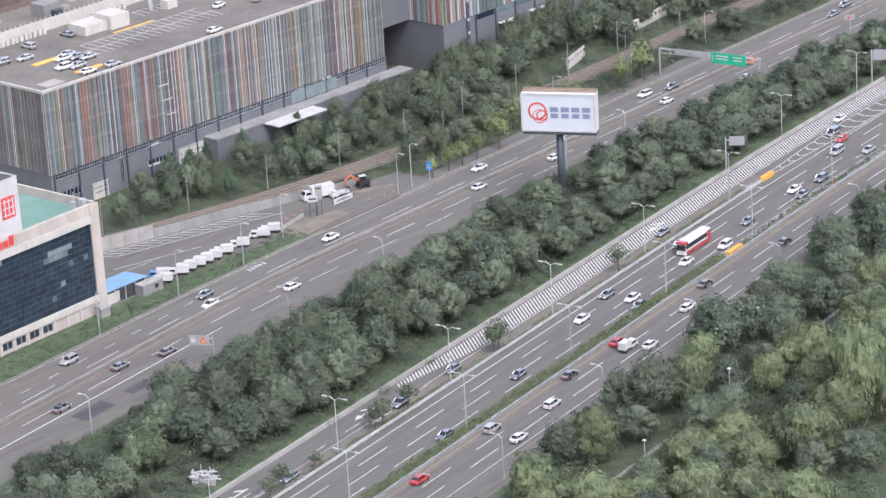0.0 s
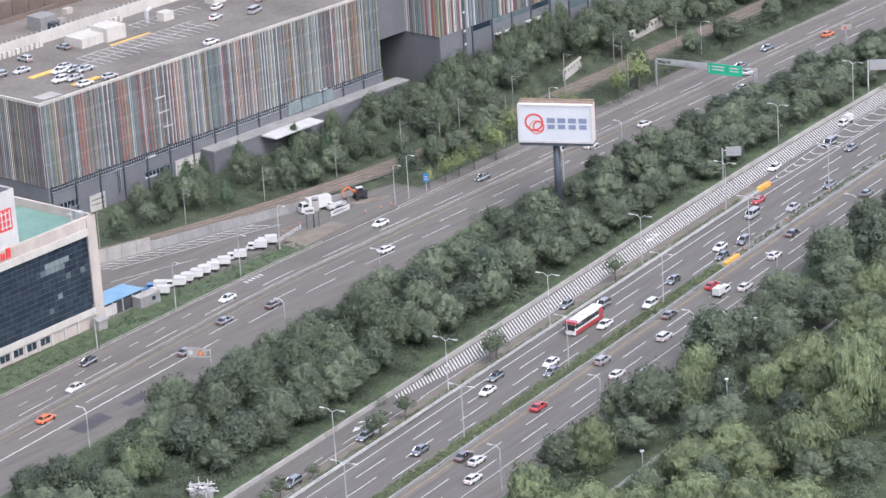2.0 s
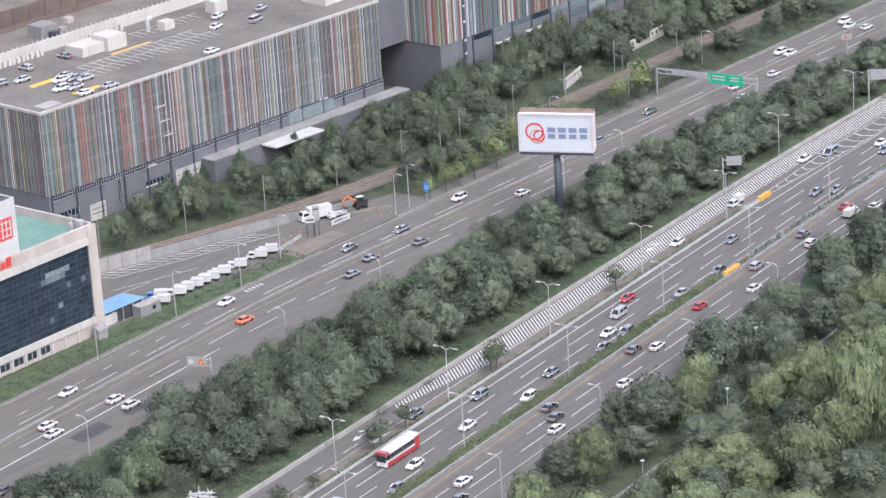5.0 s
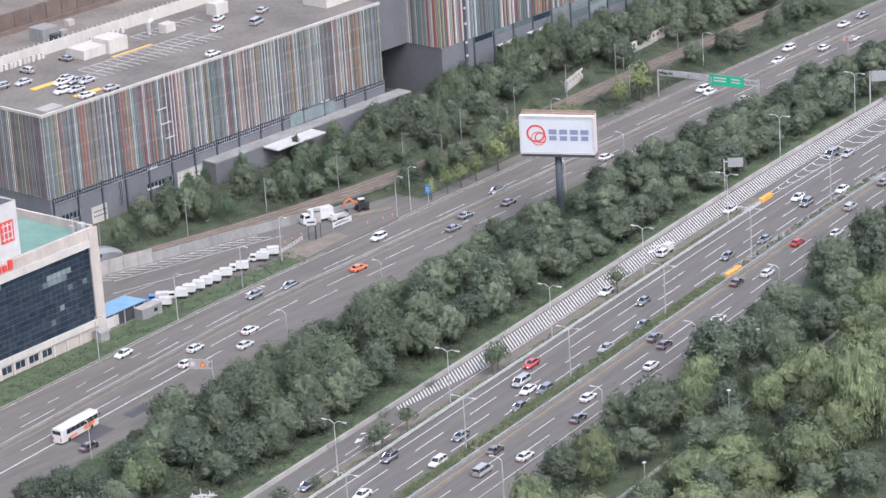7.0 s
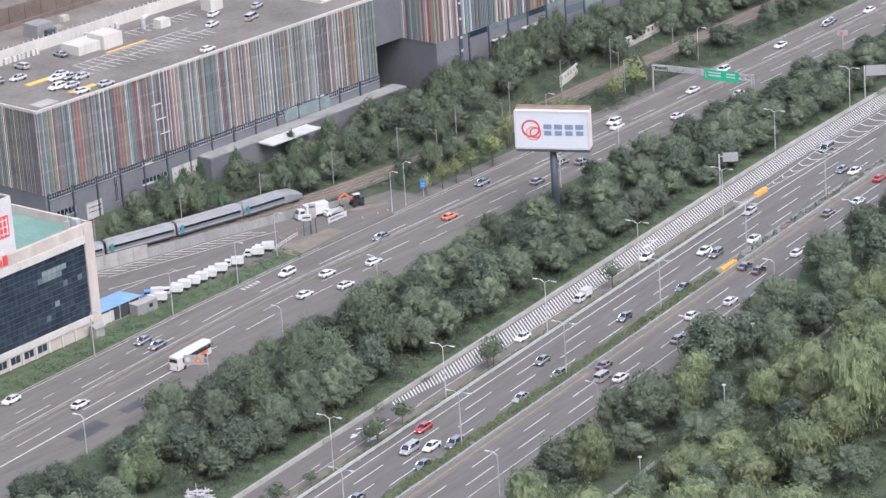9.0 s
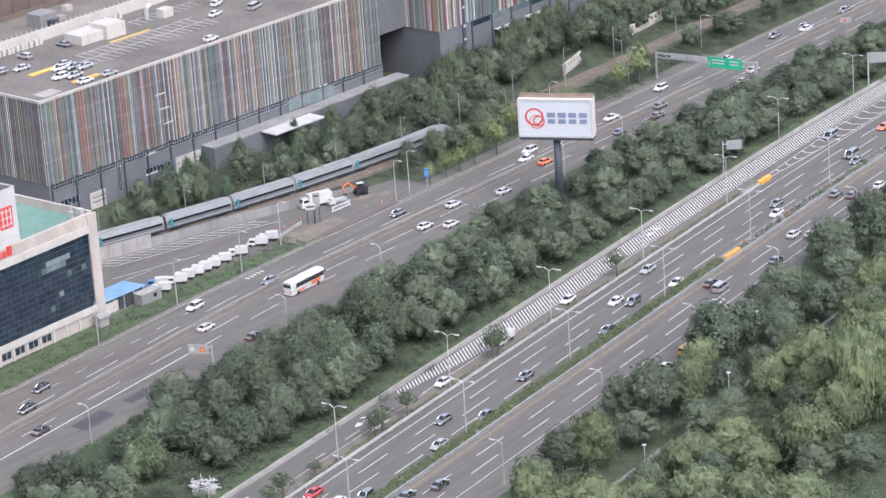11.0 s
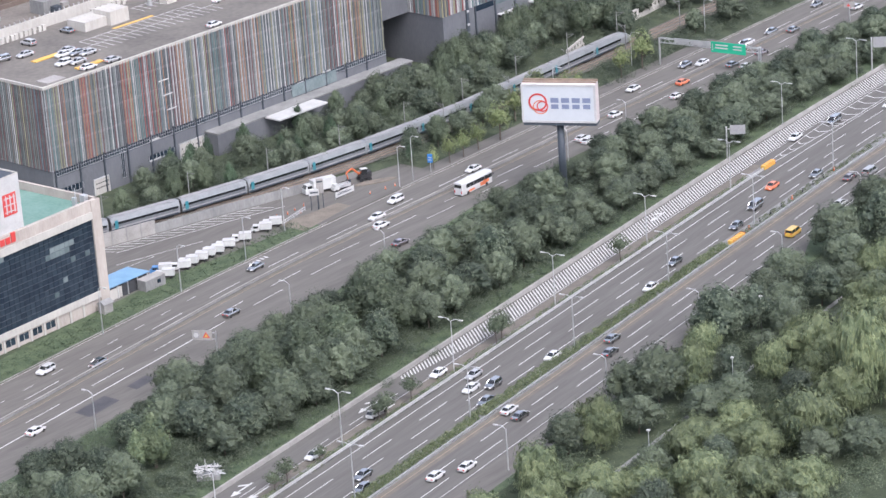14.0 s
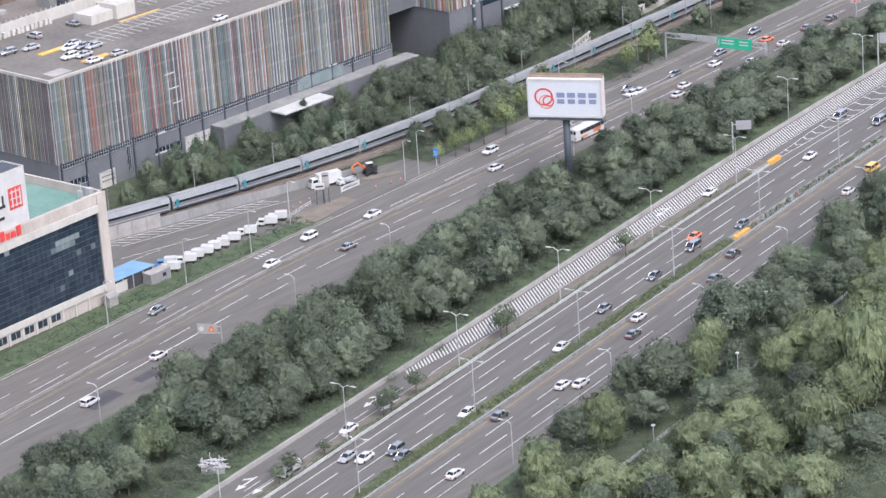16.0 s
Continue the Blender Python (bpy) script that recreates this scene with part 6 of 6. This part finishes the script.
def coach_of_train(first, last):
    ob = thing("train_car", Matrix(), "streamlined silver express train car with a teal stripe" if not first else "silver express train nose car with a teal stripe", "train", "express train")
    silver, teal = TRAIN_SILVER, TRAIN_TEAL
    L, W, H = 9.3, 1.48, 3.75

    def ring(x, w, h, b=0.5):
        return [(x, -w * 0.9, b), (x, w * 0.9, b), (x, w, b + 0.5), (x, w, b + (h - b) * 0.62), (x, w * 0.72, h - 0.12), (x, w * 0.3, h), (x, -w * 0.3, h), (x, -w * 0.72, h - 0.12), (x, -w, b + (h - b) * 0.62), (x, -w, b + 0.5)]
    rings = [ring(-L, W, H), ring(L if not first else L - 6.0, W, H)]
    if first:
        rings += [ring(L - 4.0, W * 0.97, H * 0.95), ring(L - 2.0, W * 0.85, H * 0.74), ring(L - 0.6, W * 0.6, H * 0.5), ring(L, W * 0.3, H * 0.34)]
    part("body", Shape().loft(rings), silver, ob)
    e = L - (6.2 if first else 0.5)
    for s in (-1, 1):
        part("window_band", Shape().box(-L + 0.6, e, s * W - 0.02, s * W + 0.02, 1.95, 2.5), CAR_GLASS, ob, "dark window band")
        part("stripe", Shape().box(-L + 0.1, e, s * W - 0.03, s * W + 0.03, 0.95, 1.35), GREY_MID, ob, "grey stripe")
        part("lower_side", Shape().box(-L + 0.05, e, s * W - 0.025, s * W + 0.025, 0.55, 0.93), STEEL_DARK, ob, "dark lower side")
        part("upper_side", Shape().box(-L + 0.05, e, s * W - 0.022, s * W + 0.022, 1.36, 1.94), GREY_CLAD, ob)
        part("door", Shape().box(-L + 0.9, -L + 1.8, s * W - 0.035, s * W + 0.035, 1.0, 3.0), teal, ob)
    part("roof_panel", Shape().box(-L + 0.6, e - 0.4, -0.7, 0.7, H - 0.05, H + 0.12), GREY_MID, ob)
    part("gangway", Shape().box(-L - 0.35, -L, -1.1, 1.1, 0.7, 3.4), BLACK, ob)
    for x in (-6.6, 6.2):
        part("bogie", Shape().box(x - 1.5, x + 1.5, -1.1, 1.1, 0.02, 0.55), BLACK, ob)
    return ob


TRAIN_SILVER = speckled("train_silver", (0.19, 0.2, 0.205), (0.27, 0.28, 0.285), 0.3, 2, 0.35, 0, 0.3)
TRAIN_TEAL = plain("train_teal", (0.035, 0.17, 0.2), 0.35)


# ---- what moves ----
def drive(ob, road, way, *rows):
    """Key a vehicle along a road: rows of seconds, u and v, joined by a smooth curve and carried on to both ends of the clip."""
    ts = [r[0] for r in rows]
    n = len(rows)
    sp = [(rows[i + 1][1] - rows[i][1]) / (ts[i + 1] - ts[i]) for i in range(n - 1)]
    slope = [sp[0]] + [(sp[i - 1] + sp[i]) / 2 for i in range(1, n - 1)] + [sp[-1]]
    keys = []
    for k in range(17):
        t = float(k)
        if t <= ts[0]:
            u, v = rows[0][1] + slope[0] * (t - ts[0]), rows[0][2]
        elif t >= ts[-1]:
            u, v = rows[-1][1] + slope[-1] * (t - ts[-1]), rows[-1][2]
        else:
            i = max(j for j in range(n) if ts[j] <= t)
            h = ts[i + 1] - ts[i]
            s = (t - ts[i]) / h
            u = ((1 + 2 * s) * (1 - s) ** 2 * rows[i][1] + s * (1 - s) ** 2 * h * slope[i] + s * s * (3 - 2 * s) * rows[i + 1][1] + s * s * (s - 1) * h * slope[i + 1])
            v = rows[i][2] + (rows[i + 1][2] - rows[i][2]) * s * s * (3 - 2 * s)
        keys.append((t, at(road, u, v, 0.015, 180 if way < 0 else 0)))
    walk(ob, keys)


def train(speed, nose_at_nine, cars):
    for k in range(cars):
        ob = coach_of_train(k == 0, k == cars - 1)
        keys = []
        for i in range(17):
            u = nose_at_nine + speed * (i - 9.0) - 9.3 - 18.9 * k * 0.985
            p, q = rail_at(u - 6, -2.5), rail_at(u + 6, -2.5)
            c = (p + q) / 2
            keys.append((float(i), pose(c.x, c.y, 0.48, 0, 0, math.degrees(math.atan2(q.y - p.y, q.x - p.x)))))
        walk(ob, keys)


def motions():
    train(25.9, 48.0, 15)
    drive(car("sedan", "red"), A, -1, (0, 192.8, -8.6), (1.5, 160.8, -8.5), (3.5, 117.4, -7.9), (7, 43.6, -8.1), (9, 3.1, -8))
    drive(car("sedan", "silver"), A, -1, (0, 187.2, 1.4), (1.5, 158.1, 1.5), (3.5, 120.1, 1.5), (7, 57.8, 1.9), (9, 24.5, 1.9), (12.5, -32.4, 1.7))
    drive(car("van", "silver"), A, -1, (0, 183.1, -5.1), (1.5, 150.9, -4.9), (3.5, 107.6, -4.7), (7, 33.9, -4.7), (9, -7.3, -4.5))
    drive(car("suv", "black"), A, -1, (0, 163, 0.8), (1.5, 133, 1.5), (3.5, 94.3, 2), (7, 32.2, 2), (9, -1.2, 2))
    drive(car("sedan", "white"), A, -1, (0, 153.4, -1.5), (1.5, 126.3, -1.5), (3.5, 91, -1.3), (7, 30.8, -1.2), (9, -4.2, -1.4))
    drive(car("sedan", "black"), A, -1, (0, 150.8, 2), (1.5, 121.8, 1.7), (3.5, 84.1, 2.3), (7, 22.2, 1.9), (9, -12.7, 2))
    drive(car("sedan", "black"), A, -1, (0, 129.1, -1.2), (1.5, 103, -1.1), (3.5, 67.4, -0.9), (7, 4.3, -1))
    drive(car("suv", "white"), A, -1, (0, 112.4, 1.7), (1.5, 87.2, 1.6), (3.5, 53.1, 1.8), (7, -8.7, 1.9))
    drive(bus("red"), A, -1, (0, 109.1, -4.6), (1.5, 74.1, -5.3), (3.5, 26.2, -6.3))
    drive(car("sedan", "white"), A, -1, (0, 99.4, -1.3), (1.5, 73.3, -1.6), (3.5, 36.3, -0.9), (7, -28.1, -3))
    drive(car("sedan", "white"), A, -1, (0, 74.7, -1.3), (1.5, 49.2, -1), (3.5, 14.2, -0.9))
    drive(car("sedan", "black"), A, -1, (0, 74.3, -7.3), (1.5, 40.3, -7.5), (3.5, -4, -7.5))
    drive(car("sedan", "grey"), A, -1, (0, 71.4, 2.3), (1.5, 45.6, 1.8), (3.5, 6.3, 2.2))
    drive(car("sedan", "black"), A, -1, (0, 26.6, -1.1), (1.5, -0.7, -1.1))
    drive(car("sedan", "black"), A, -1, (0, -6.3, 2), (1.5, -32.7, 2))
    drive(car("sedan", "black"), A, -1, (1.5, 205.7, -6.4), (3.5, 161.5, -4.4), (7, 85.8, -4.5), (9, 44.1, -4.5), (12.5, -27.8, -4))
    drive(car("sedan", "black"), A, -1, (1.5, 176.8, 1.9), (3.5, 137.3, 2.4), (7, 73, 2.5), (9, 39.2, 2.5), (12.5, -14.5, 2.4))
    drive(car("sedan", "white"), A, -1, (1.5, 31.1, -5), (3.5, -6.4, -4.8))
    drive(car("sedan", "black"), A, -1, (3.5, 203.3, -2.5), (7, 119.2, -1), (9, 73.2, -1), (12.5, -2.3, -0.8), (14.5, -42.4, -1))
    drive(car("suv", "black"), A, -1, (3.5, 48.9, -7.8), (7, -10.8, -8.1))
    drive(car("sedan", "silver"), A, -1, (7, 197.9, -9.2), (9, 146.1, -7.8), (12.5, 55.9, -7.9), (14.5, 6.4, -7.7), (16, -29.3, -7.7))
    drive(car("sedan", "white"), A, -1, (7, 172.2, 2.1), (9, 128.9, 1.9), (12.5, 61.1, 2.1), (14.5, 24.7, 2.1), (16, -1.4, 2))
    drive(car("sedan", "white"), A, -1, (7, 162.8, -4.9), (9, 117.4, -4.8), (12.5, 42.5, -4.7), (14.5, 2.2, -4.4), (16, -28.2, -4.5))
    drive(car("suv", "black"), A, -1, (7, 159.8, -1.1), (9, 116.8, -1.4), (12.5, 45.1, -0.9), (14.5, 6.2, -1.4), (16, -22.6, -1))
    drive(car("sedan", "black"), A, -1, (7, 132.5, 1.7), (9, 94.3, 2), (12.5, 32.7, 1.9), (14.5, -0.4, 1.8), (16, -24.4, 1.9))
    drive(car("sedan", "black"), A, -1, (9, 182.5, -1.6), (12.5, 117.9, -1.1), (14.5, 83.9, -0.9), (16, 58.3, -1))
    drive(car("sedan", "white"), A, -1, (9, 182.4, 1.7), (12.5, 106.7, 2), (14.5, 66.2, 1.8), (16, 35.8, 1.7))
    drive(car("sedan", "black"), A, -1, (12.5, 190.6, 1.5), (14.5, 146.9, 2), (16, 116.7, 2))
    drive(car("sedan", "orange"), A, -1, (12.5, 176.7, -3.7), (14.5, 135.6, -3.8), (16, 104.9, -4.2))
    drive(car("van", "black"), A, -1, (12.5, 158.1, -1), (14.5, 123.2, -1), (16, 98.9, -1.2))
    drive(car("sedan", "black"), A, -1, (12.5, 149.6, 2.1), (14.5, 108.2, 0.8), (16, 79.7, -0.5))
    drive(car("sedan", "white"), A, -1, (14.5, 201.2, -6), (16, 165.5, -5.3))
    drive(car("van", "black"), A, -1, (14, 233.2, -1.8), (16, 195.8, -1.8))
    drive(car("sedan", "black"), A, 1, (0, 120.1, 12.9), (2, 164.4, 12.9))
    drive(car("sedan", "black"), A, 1, (0, 88.8, 9.2), (1.5, 121.4, 9.4), (3.5, 165.3, 10.5))
    drive(car("sedan", "white"), A, 1, (0, 74.5, 12.4), (1.5, 106.5, 12.4), (3.5, 149.7, 12.7))
    drive(car("sedan", "white"), A, 1, (0, 52.3, 15.6), (2, 96.6, 15.6))
    drive(car("sedan", "red"), A, 1, (0, 50.8, 8.6), (1.5, 83.5, 8.5), (3.5, 127.5, 9.3))
    drive(lorry(), A, 1, (0, 49.3, 12), (1.5, 80.9, 12.4), (3.5, 123.6, 13.1))
    drive(car("sedan", "black"), A, 1, (0, 31, 8.6), (1.5, 64.2, 8.4), (3.5, 106.7, 9))
    drive(car("suv", "white"), A, 1, (0, 16.1, 13.2), (1.5, 51.3, 13.7))
    drive(car("suv", "silver"), A, 1, (0, 0.5, 8.7), (1.5, 34.5, 8.4), (3.5, 80.3, 8.4), (7, 161.1, 9.8))
    drive(car("sedan", "white"), A, 1, (0, -1.1, 15.8), (1.5, 30.2, 14.9), (3.5, 71.3, 14.9))
    drive(car("sedan", "red"), A, 1, (0, -26.2, 9), (1.5, 7.7, 8.9), (3.5, 53, 8.8), (7, 133.7, 9.6))
    drive(car("sedan", "maroon"), A, 1, (1.5, -19.6, 8.3), (3.5, 24.8, 8.4), (7, 104.8, 8.9), (9, 151.9, 9.8))
    drive(car("sedan", "white"), A, 1, (1.5, -20.8, 11.8), (3.5, 25.4, 12), (7, 112.7, 12.5))
    drive(car("sedan", "white"), A, 1, (1.5, -26.3, 15.6), (3.5, 11.3, 16.2), (7, 82.8, 15.8), (9, 124.5, 15.3))
    drive(car("sedan", "black"), A, 1, (3.5, -8.6, 8.5), (7, 67.5, 8.5), (9, 112, 8.5))
    drive(car("sedan", "maroon"), A, 1, (3.5, -13.2, 12.1), (7, 64.6, 12.4), (9, 110.9, 12.5))
    drive(car("sedan", "white"), A, 1, (3.5, -13.8, 15.3), (7, 52.9, 15.6))
    drive(car("sedan", "white"), A, 1, (7, 32.4, 12.2), (9, 79.9, 12))
    drive(car("sedan", "maroon"), A, 1, (7, 1.3, 9), (9, 47.1, 8.8), (12.5, 125.4, 9.5), (14.5, 169.2, 10.5))
    drive(car("sedan", "white"), A, 1, (7, 1.1, 16), (9, 42.4, 15.3), (12.5, 111.3, 16.4))
    drive(car("van", "silver"), A, 1, (7, -8.6, 12.2), (9, 41.1, 11.8), (12.5, 126.8, 13.1))
    drive(car("sedan", "black"), A, 1, (9, 66.3, 15.9), (11, 110.6, 15.9))
    drive(car("sedan", "black"), A, 1, (12.5, 8.2, 12.1), (14.5, 51.1, 12.1), (16, 83.6, 12.3))
    drive(car("sedan", "black"), A, 1, (12.5, 8.1, 9), (14.5, 60.1, 8.7), (16, 98.9, 8.9))
    drive(car("sedan", "black"), A, 1, (12.5, -28.1, 12.1), (14.5, 15.2, 12), (16, 48.1, 12))
    drive(car("sedan", "white"), A, 1, (12.5, -30.9, 8.4), (14.5, 18.4, 8.5), (16, 56.9, 8.3))
    drive(car("van", "yellow"), A, 1, (9, 14, 24.2), (12.5, 86, 22.4), (14.5, 130, 13.8), (16, 163, 12.5))
    drive(car("sedan", "white"), A, 1, (9, 5, 24.2), (12.5, 75, 22.8), (14.5, 114, 20.3), (16, 146, 14.5))
    drive(car("sedan", "white"), A, 1, (14.5, -10.4, 15.3), (16, 20.7, 15.2))
    drive(car("sedan", "white"), A, 1, (14.5, -15.6, 12.1), (16, 18.5, 12.3))
    drive(car("sedan", "black"), A, 1, (14.5, -36.1, 8.6), (16, 0, 8.7))
    drive(car("sedan", "white"), A, 1, (14, -71.5, 15.5), (16, -27.2, 15.5))
    drive(car("sedan", "black"), B, -1, (0, 244.8, -9.5), (1.5, 216.4, -9.8), (3.5, 177.2, -9.7), (9, 80, -10.2), (12.5, 18.5, -9.3), (14.5, -16.3, -10.1), (16, -42.3, -12.3))
    drive(car("sedan", "black"), B, -1, (0, 234.8, -7.1), (1.5, 199.8, -6.8), (3.5, 155.5, -6.9), (7, 79.3, -6.7), (9, 36.4, -6.7), (12.5, -36.1, -6.3), (14.5, -78, -6.2))
    drive(car("sedan", "black"), B, -1, (0, 155.9, -7.7), (3.5, 75.6, -8.1), (7, 2.2, -6.9), (9, -42.5, -7.8))
    drive(car("suv", "white"), B, -1, (0, 146.6, -10.1), (1.5, 125.9, -9.1), (3.5, 93, -10.2), (7, 37.8, -10.2), (9, 6.3, -9.9), (12.5, -51, -12.9), (14.5, -84.7, -14.1))
    drive(car("sedan", "white"), B, -1, (0, 77, -10.9), (1.5, 48.9, -10.6), (3.5, 12.3, -10.4), (7, -48.8, -14.2), (9, -81.5, -16.8))
    drive(car("sedan", "white"), B, -1, (0, 19.5, -9.9), (1.5, -7.6, -9.2), (3.5, -44.2, -9.8))
    drive(car("sedan", "black"), B, -1, (0, -23.5, -11.2), (1.5, -51.4, -13.5))
    drive(car("sedan", "white"), B, -1, (0, -27.3, -6.4), (1.5, -61.3, -6.5))
    drive(car("suv", "silver"), B, -1, (0, -67.9, -13.6), (2, -103.8, -13.6))
    drive(car("sedan", "black"), B, -1, (1.5, 87.3, -10.2), (3.5, 53.2, -10.3), (7, -6.7, -10.2), (9, -42.2, -12.5))
    drive(car("sedan", "white"), B, -1, (3.5, 243.7, -6.8), (7, 173, -6.8), (9, 133.1, -7.2), (12.5, 62.2, -7.4), (14.5, 22.1, -6.6), (16, -7.9, -6.5))
    drive(car("suv", "white"), B, -1, (3.5, 241.7, -9.6), (7, 174.3, -9.9), (9, 135.8, -10.2), (12.5, 70.2, -10.4), (14.5, 34.7, -10.3), (16, 9.9, -10.4))
    drive(car("sedan", "white"), B, -1, (7, 246.3, -10.2), (9, 215.9, -10.3), (12.5, 165.3, -10.5), (14.5, 134.1, -10.7))
    drive(car("suv", "white"), B, -1, (7, 218.2, -10.7), (9, 188.4, -11.2), (12.5, 133.2, -11.1), (14.5, 102.4, -11), (16, 79.4, -11.4))
    drive(car("sedan", "white"), B, -1, (7, 206.8, -6.9), (9, 168.8, -7.8), (12.5, 100.2, -8), (14.5, 60.4, -7.9), (16, 29.2, -7.4))
    drive(car("sedan", "white"), B, -1, (9, 258.1, -7.1), (12.5, 195.3, -6.9), (14.5, 160.7, -7.5), (16, 134.3, -7.5))
    drive(car("sedan", "black"), B, -1, (9, 240.5, -10.3), (12.5, 211.7, -7.2), (14.5, 197.8, -6.7), (16, 174.9, -7.3))
    drive(car("sedan", "white"), B, -1, (12.5, 231.3, -6.9), (14.5, 177.1, -6.8))
    drive(car("sedan", "black"), B, -1, (12.5, 189.1, -11), (14.5, 158.1, -10.3), (16, 137.1, -10.6))
    drive(car("sedan", "black"), B, -1, (14.5, 222.1, -10), (16, 196, -10.2))
    drive(car("sedan", "black"), B, -1, (14, 189.2, -7.1), (16, 153.3, -7.1))
    drive(car("sedan", "white"), B, 1, (0, 145, -1.8), (2, 185.3, -1.8))
    drive(car("sedan", "white"), B, 1, (0, 93.1, 0.6), (1.5, 123.5, 0.2))
    drive(car("sedan", "white"), B, 1, (0, 65.9, -2), (1.5, 101.1, -1.3), (3.5, 145.6, -2.4))
    drive(car("sedan", "white"), B, 1, (0, -9.5, 3.6), (1.5, 17.2, 2.7), (3.5, 54, 1), (7, 113.9, 1.6))
    drive(car("sedan", "maroon"), B, 1, (0, -52.8, 2.6), (1.5, -23.6, 2.8), (3.5, 13.1, 2.2), (7, 73.6, 1.5), (9, 105.3, 1.9))
    drive(car("sedan", "black"), B, 1, (0, -64.2, -1.4), (1.5, -36.3, -1.1), (3.5, -0.9, -0.9), (7, 60.8, -1.8), (9, 102.5, -2.3))
    drive(car("sedan", "black"), B, 1, (0, -87, 2.1), (1.5, -55.5, 2.4), (3.5, -14.8, 2.7), (7, 51.9, 1.6), (9, 87.4, 1.4), (12.5, 146.5, 0.9))
    drive(car("sedan", "orange"), B, 1, (1.5, 216, -2.2), (3.5, 256.3, -2.2))
    drive(car("sedan", "orange"), B, 1, (1.5, -99.8, -1.1), (3.5, -52.2, -1.1), (7, 19.2, -0.5), (9, 56, -1.4), (12.5, 121.6, -1.6), (14.5, 162.8, -2.2), (16, 190.9, -2.7))
    drive(car("sedan", "white"), B, 1, (3.5, -98.5, 7), (7, -30.8, 7.4), (9, 7.3, 7.3), (16, 139.2, 3.9))
    drive(car("sedan", "white"), B, 1, (3.5, -102.9, 1.6), (7, -23.7, 2.9), (9, 22.3, 2.9), (12.5, 106.2, 3.3))
    drive(car("sedan", "white"), B, 1, (7, -38, -1.6), (9, 10.8, -1.4), (12.5, 89.7, -2.2), (14.5, 132.8, -1.9), (16, 165.8, -2.7))
    drive(car("sedan", "white"), B, 1, (7, -45.6, 2.3), (9, -2.2, 2.9), (12.5, 72.7, 1.4), (14.5, 112.8, 2.1), (16, 146.4, 0.9))
    drive(bus("white"), B, 1, (7, -85.1, 4.8), (9, -45.1, 4.6), (12.5, 27.4, 2.1), (14.5, 70.6, 0.4), (16, 101.8, 2))
    drive(car("sedan", "maroon"), B, 1, (7, -89.1, 12.3), (9, -63.8, 12.1), (12.5, -6.9, 11.4), (14.5, 30.9, 9.3))
    drive(car("sedan", "white"), B, 1, (9, -75.3, -1.7), (12.5, -3.2, -1.3), (14.5, 38.7, -2.2), (16, 70.2, -2.4))
    drive(car("sedan", "black"), B, 1, (12.5, -62.6, 2.5), (14.5, -21.1, 2.9), (16, 9.7, 2.1))
    drive(car("sedan", "white"), B, 1, (14.5, -90.2, 5.5), (16, -61.1, 4.7))
    drive(car("suv", "white"), B, 1, (14, -126.9, 7.5), (16, -86.6, 7.5))
    drive(car("sedan", "white"), A, -1, (0, 207.2, -16.6), (1.5, 182.1, -16.4), (3.5, 147.6, -15.2), (7, 87.9, -15.1), (9, 54, -15.3), (12.5, -5.3, -14.7), (14.5, -36, -15.1))
    drive(car("sedan", "black"), A, -1, (0, 114.5, -15.5), (1.5, 82.2, -15.3), (3.5, 39.2, -14.7), (7, -28.8, -15.2))
    drive(car("sedan", "black"), A, -1, (0, 23.5, -15.1), (1.5, -0.5, -15.1), (3.5, -31.4, -14.7))
    drive(car("sedan", "black"), A, -1, (0, -36, -14.3), (2, -73.1, -14.3))
    drive(lorry(), A, -1, (1.5, 223.7, -17), (3.5, 181.2, -16), (7, 115.9, -15.4), (9, 80.1, -15.4), (12.5, 19.1, -15.3), (14.5, -14.4, -15.2), (16, -39.4, -14.2))
    drive(car("suv", "black"), A, -1, (1.5, -24.1, -15.1), (3.5, -61.2, -15.1))
    drive(car("sedan", "white"), A, -1, (3.5, 219.7, -16.8), (7, 148.5, -15.6), (9, 108.7, -15.1), (12.5, 43.4, -14.9), (14.5, 7.7, -15), (16, -17.9, -15.2))
    drive(car("sedan", "white"), A, -1, (12.5, 218.1, -16.7), (14.5, 168.6, -15.2), (16, 133.2, -15.1))


motions()
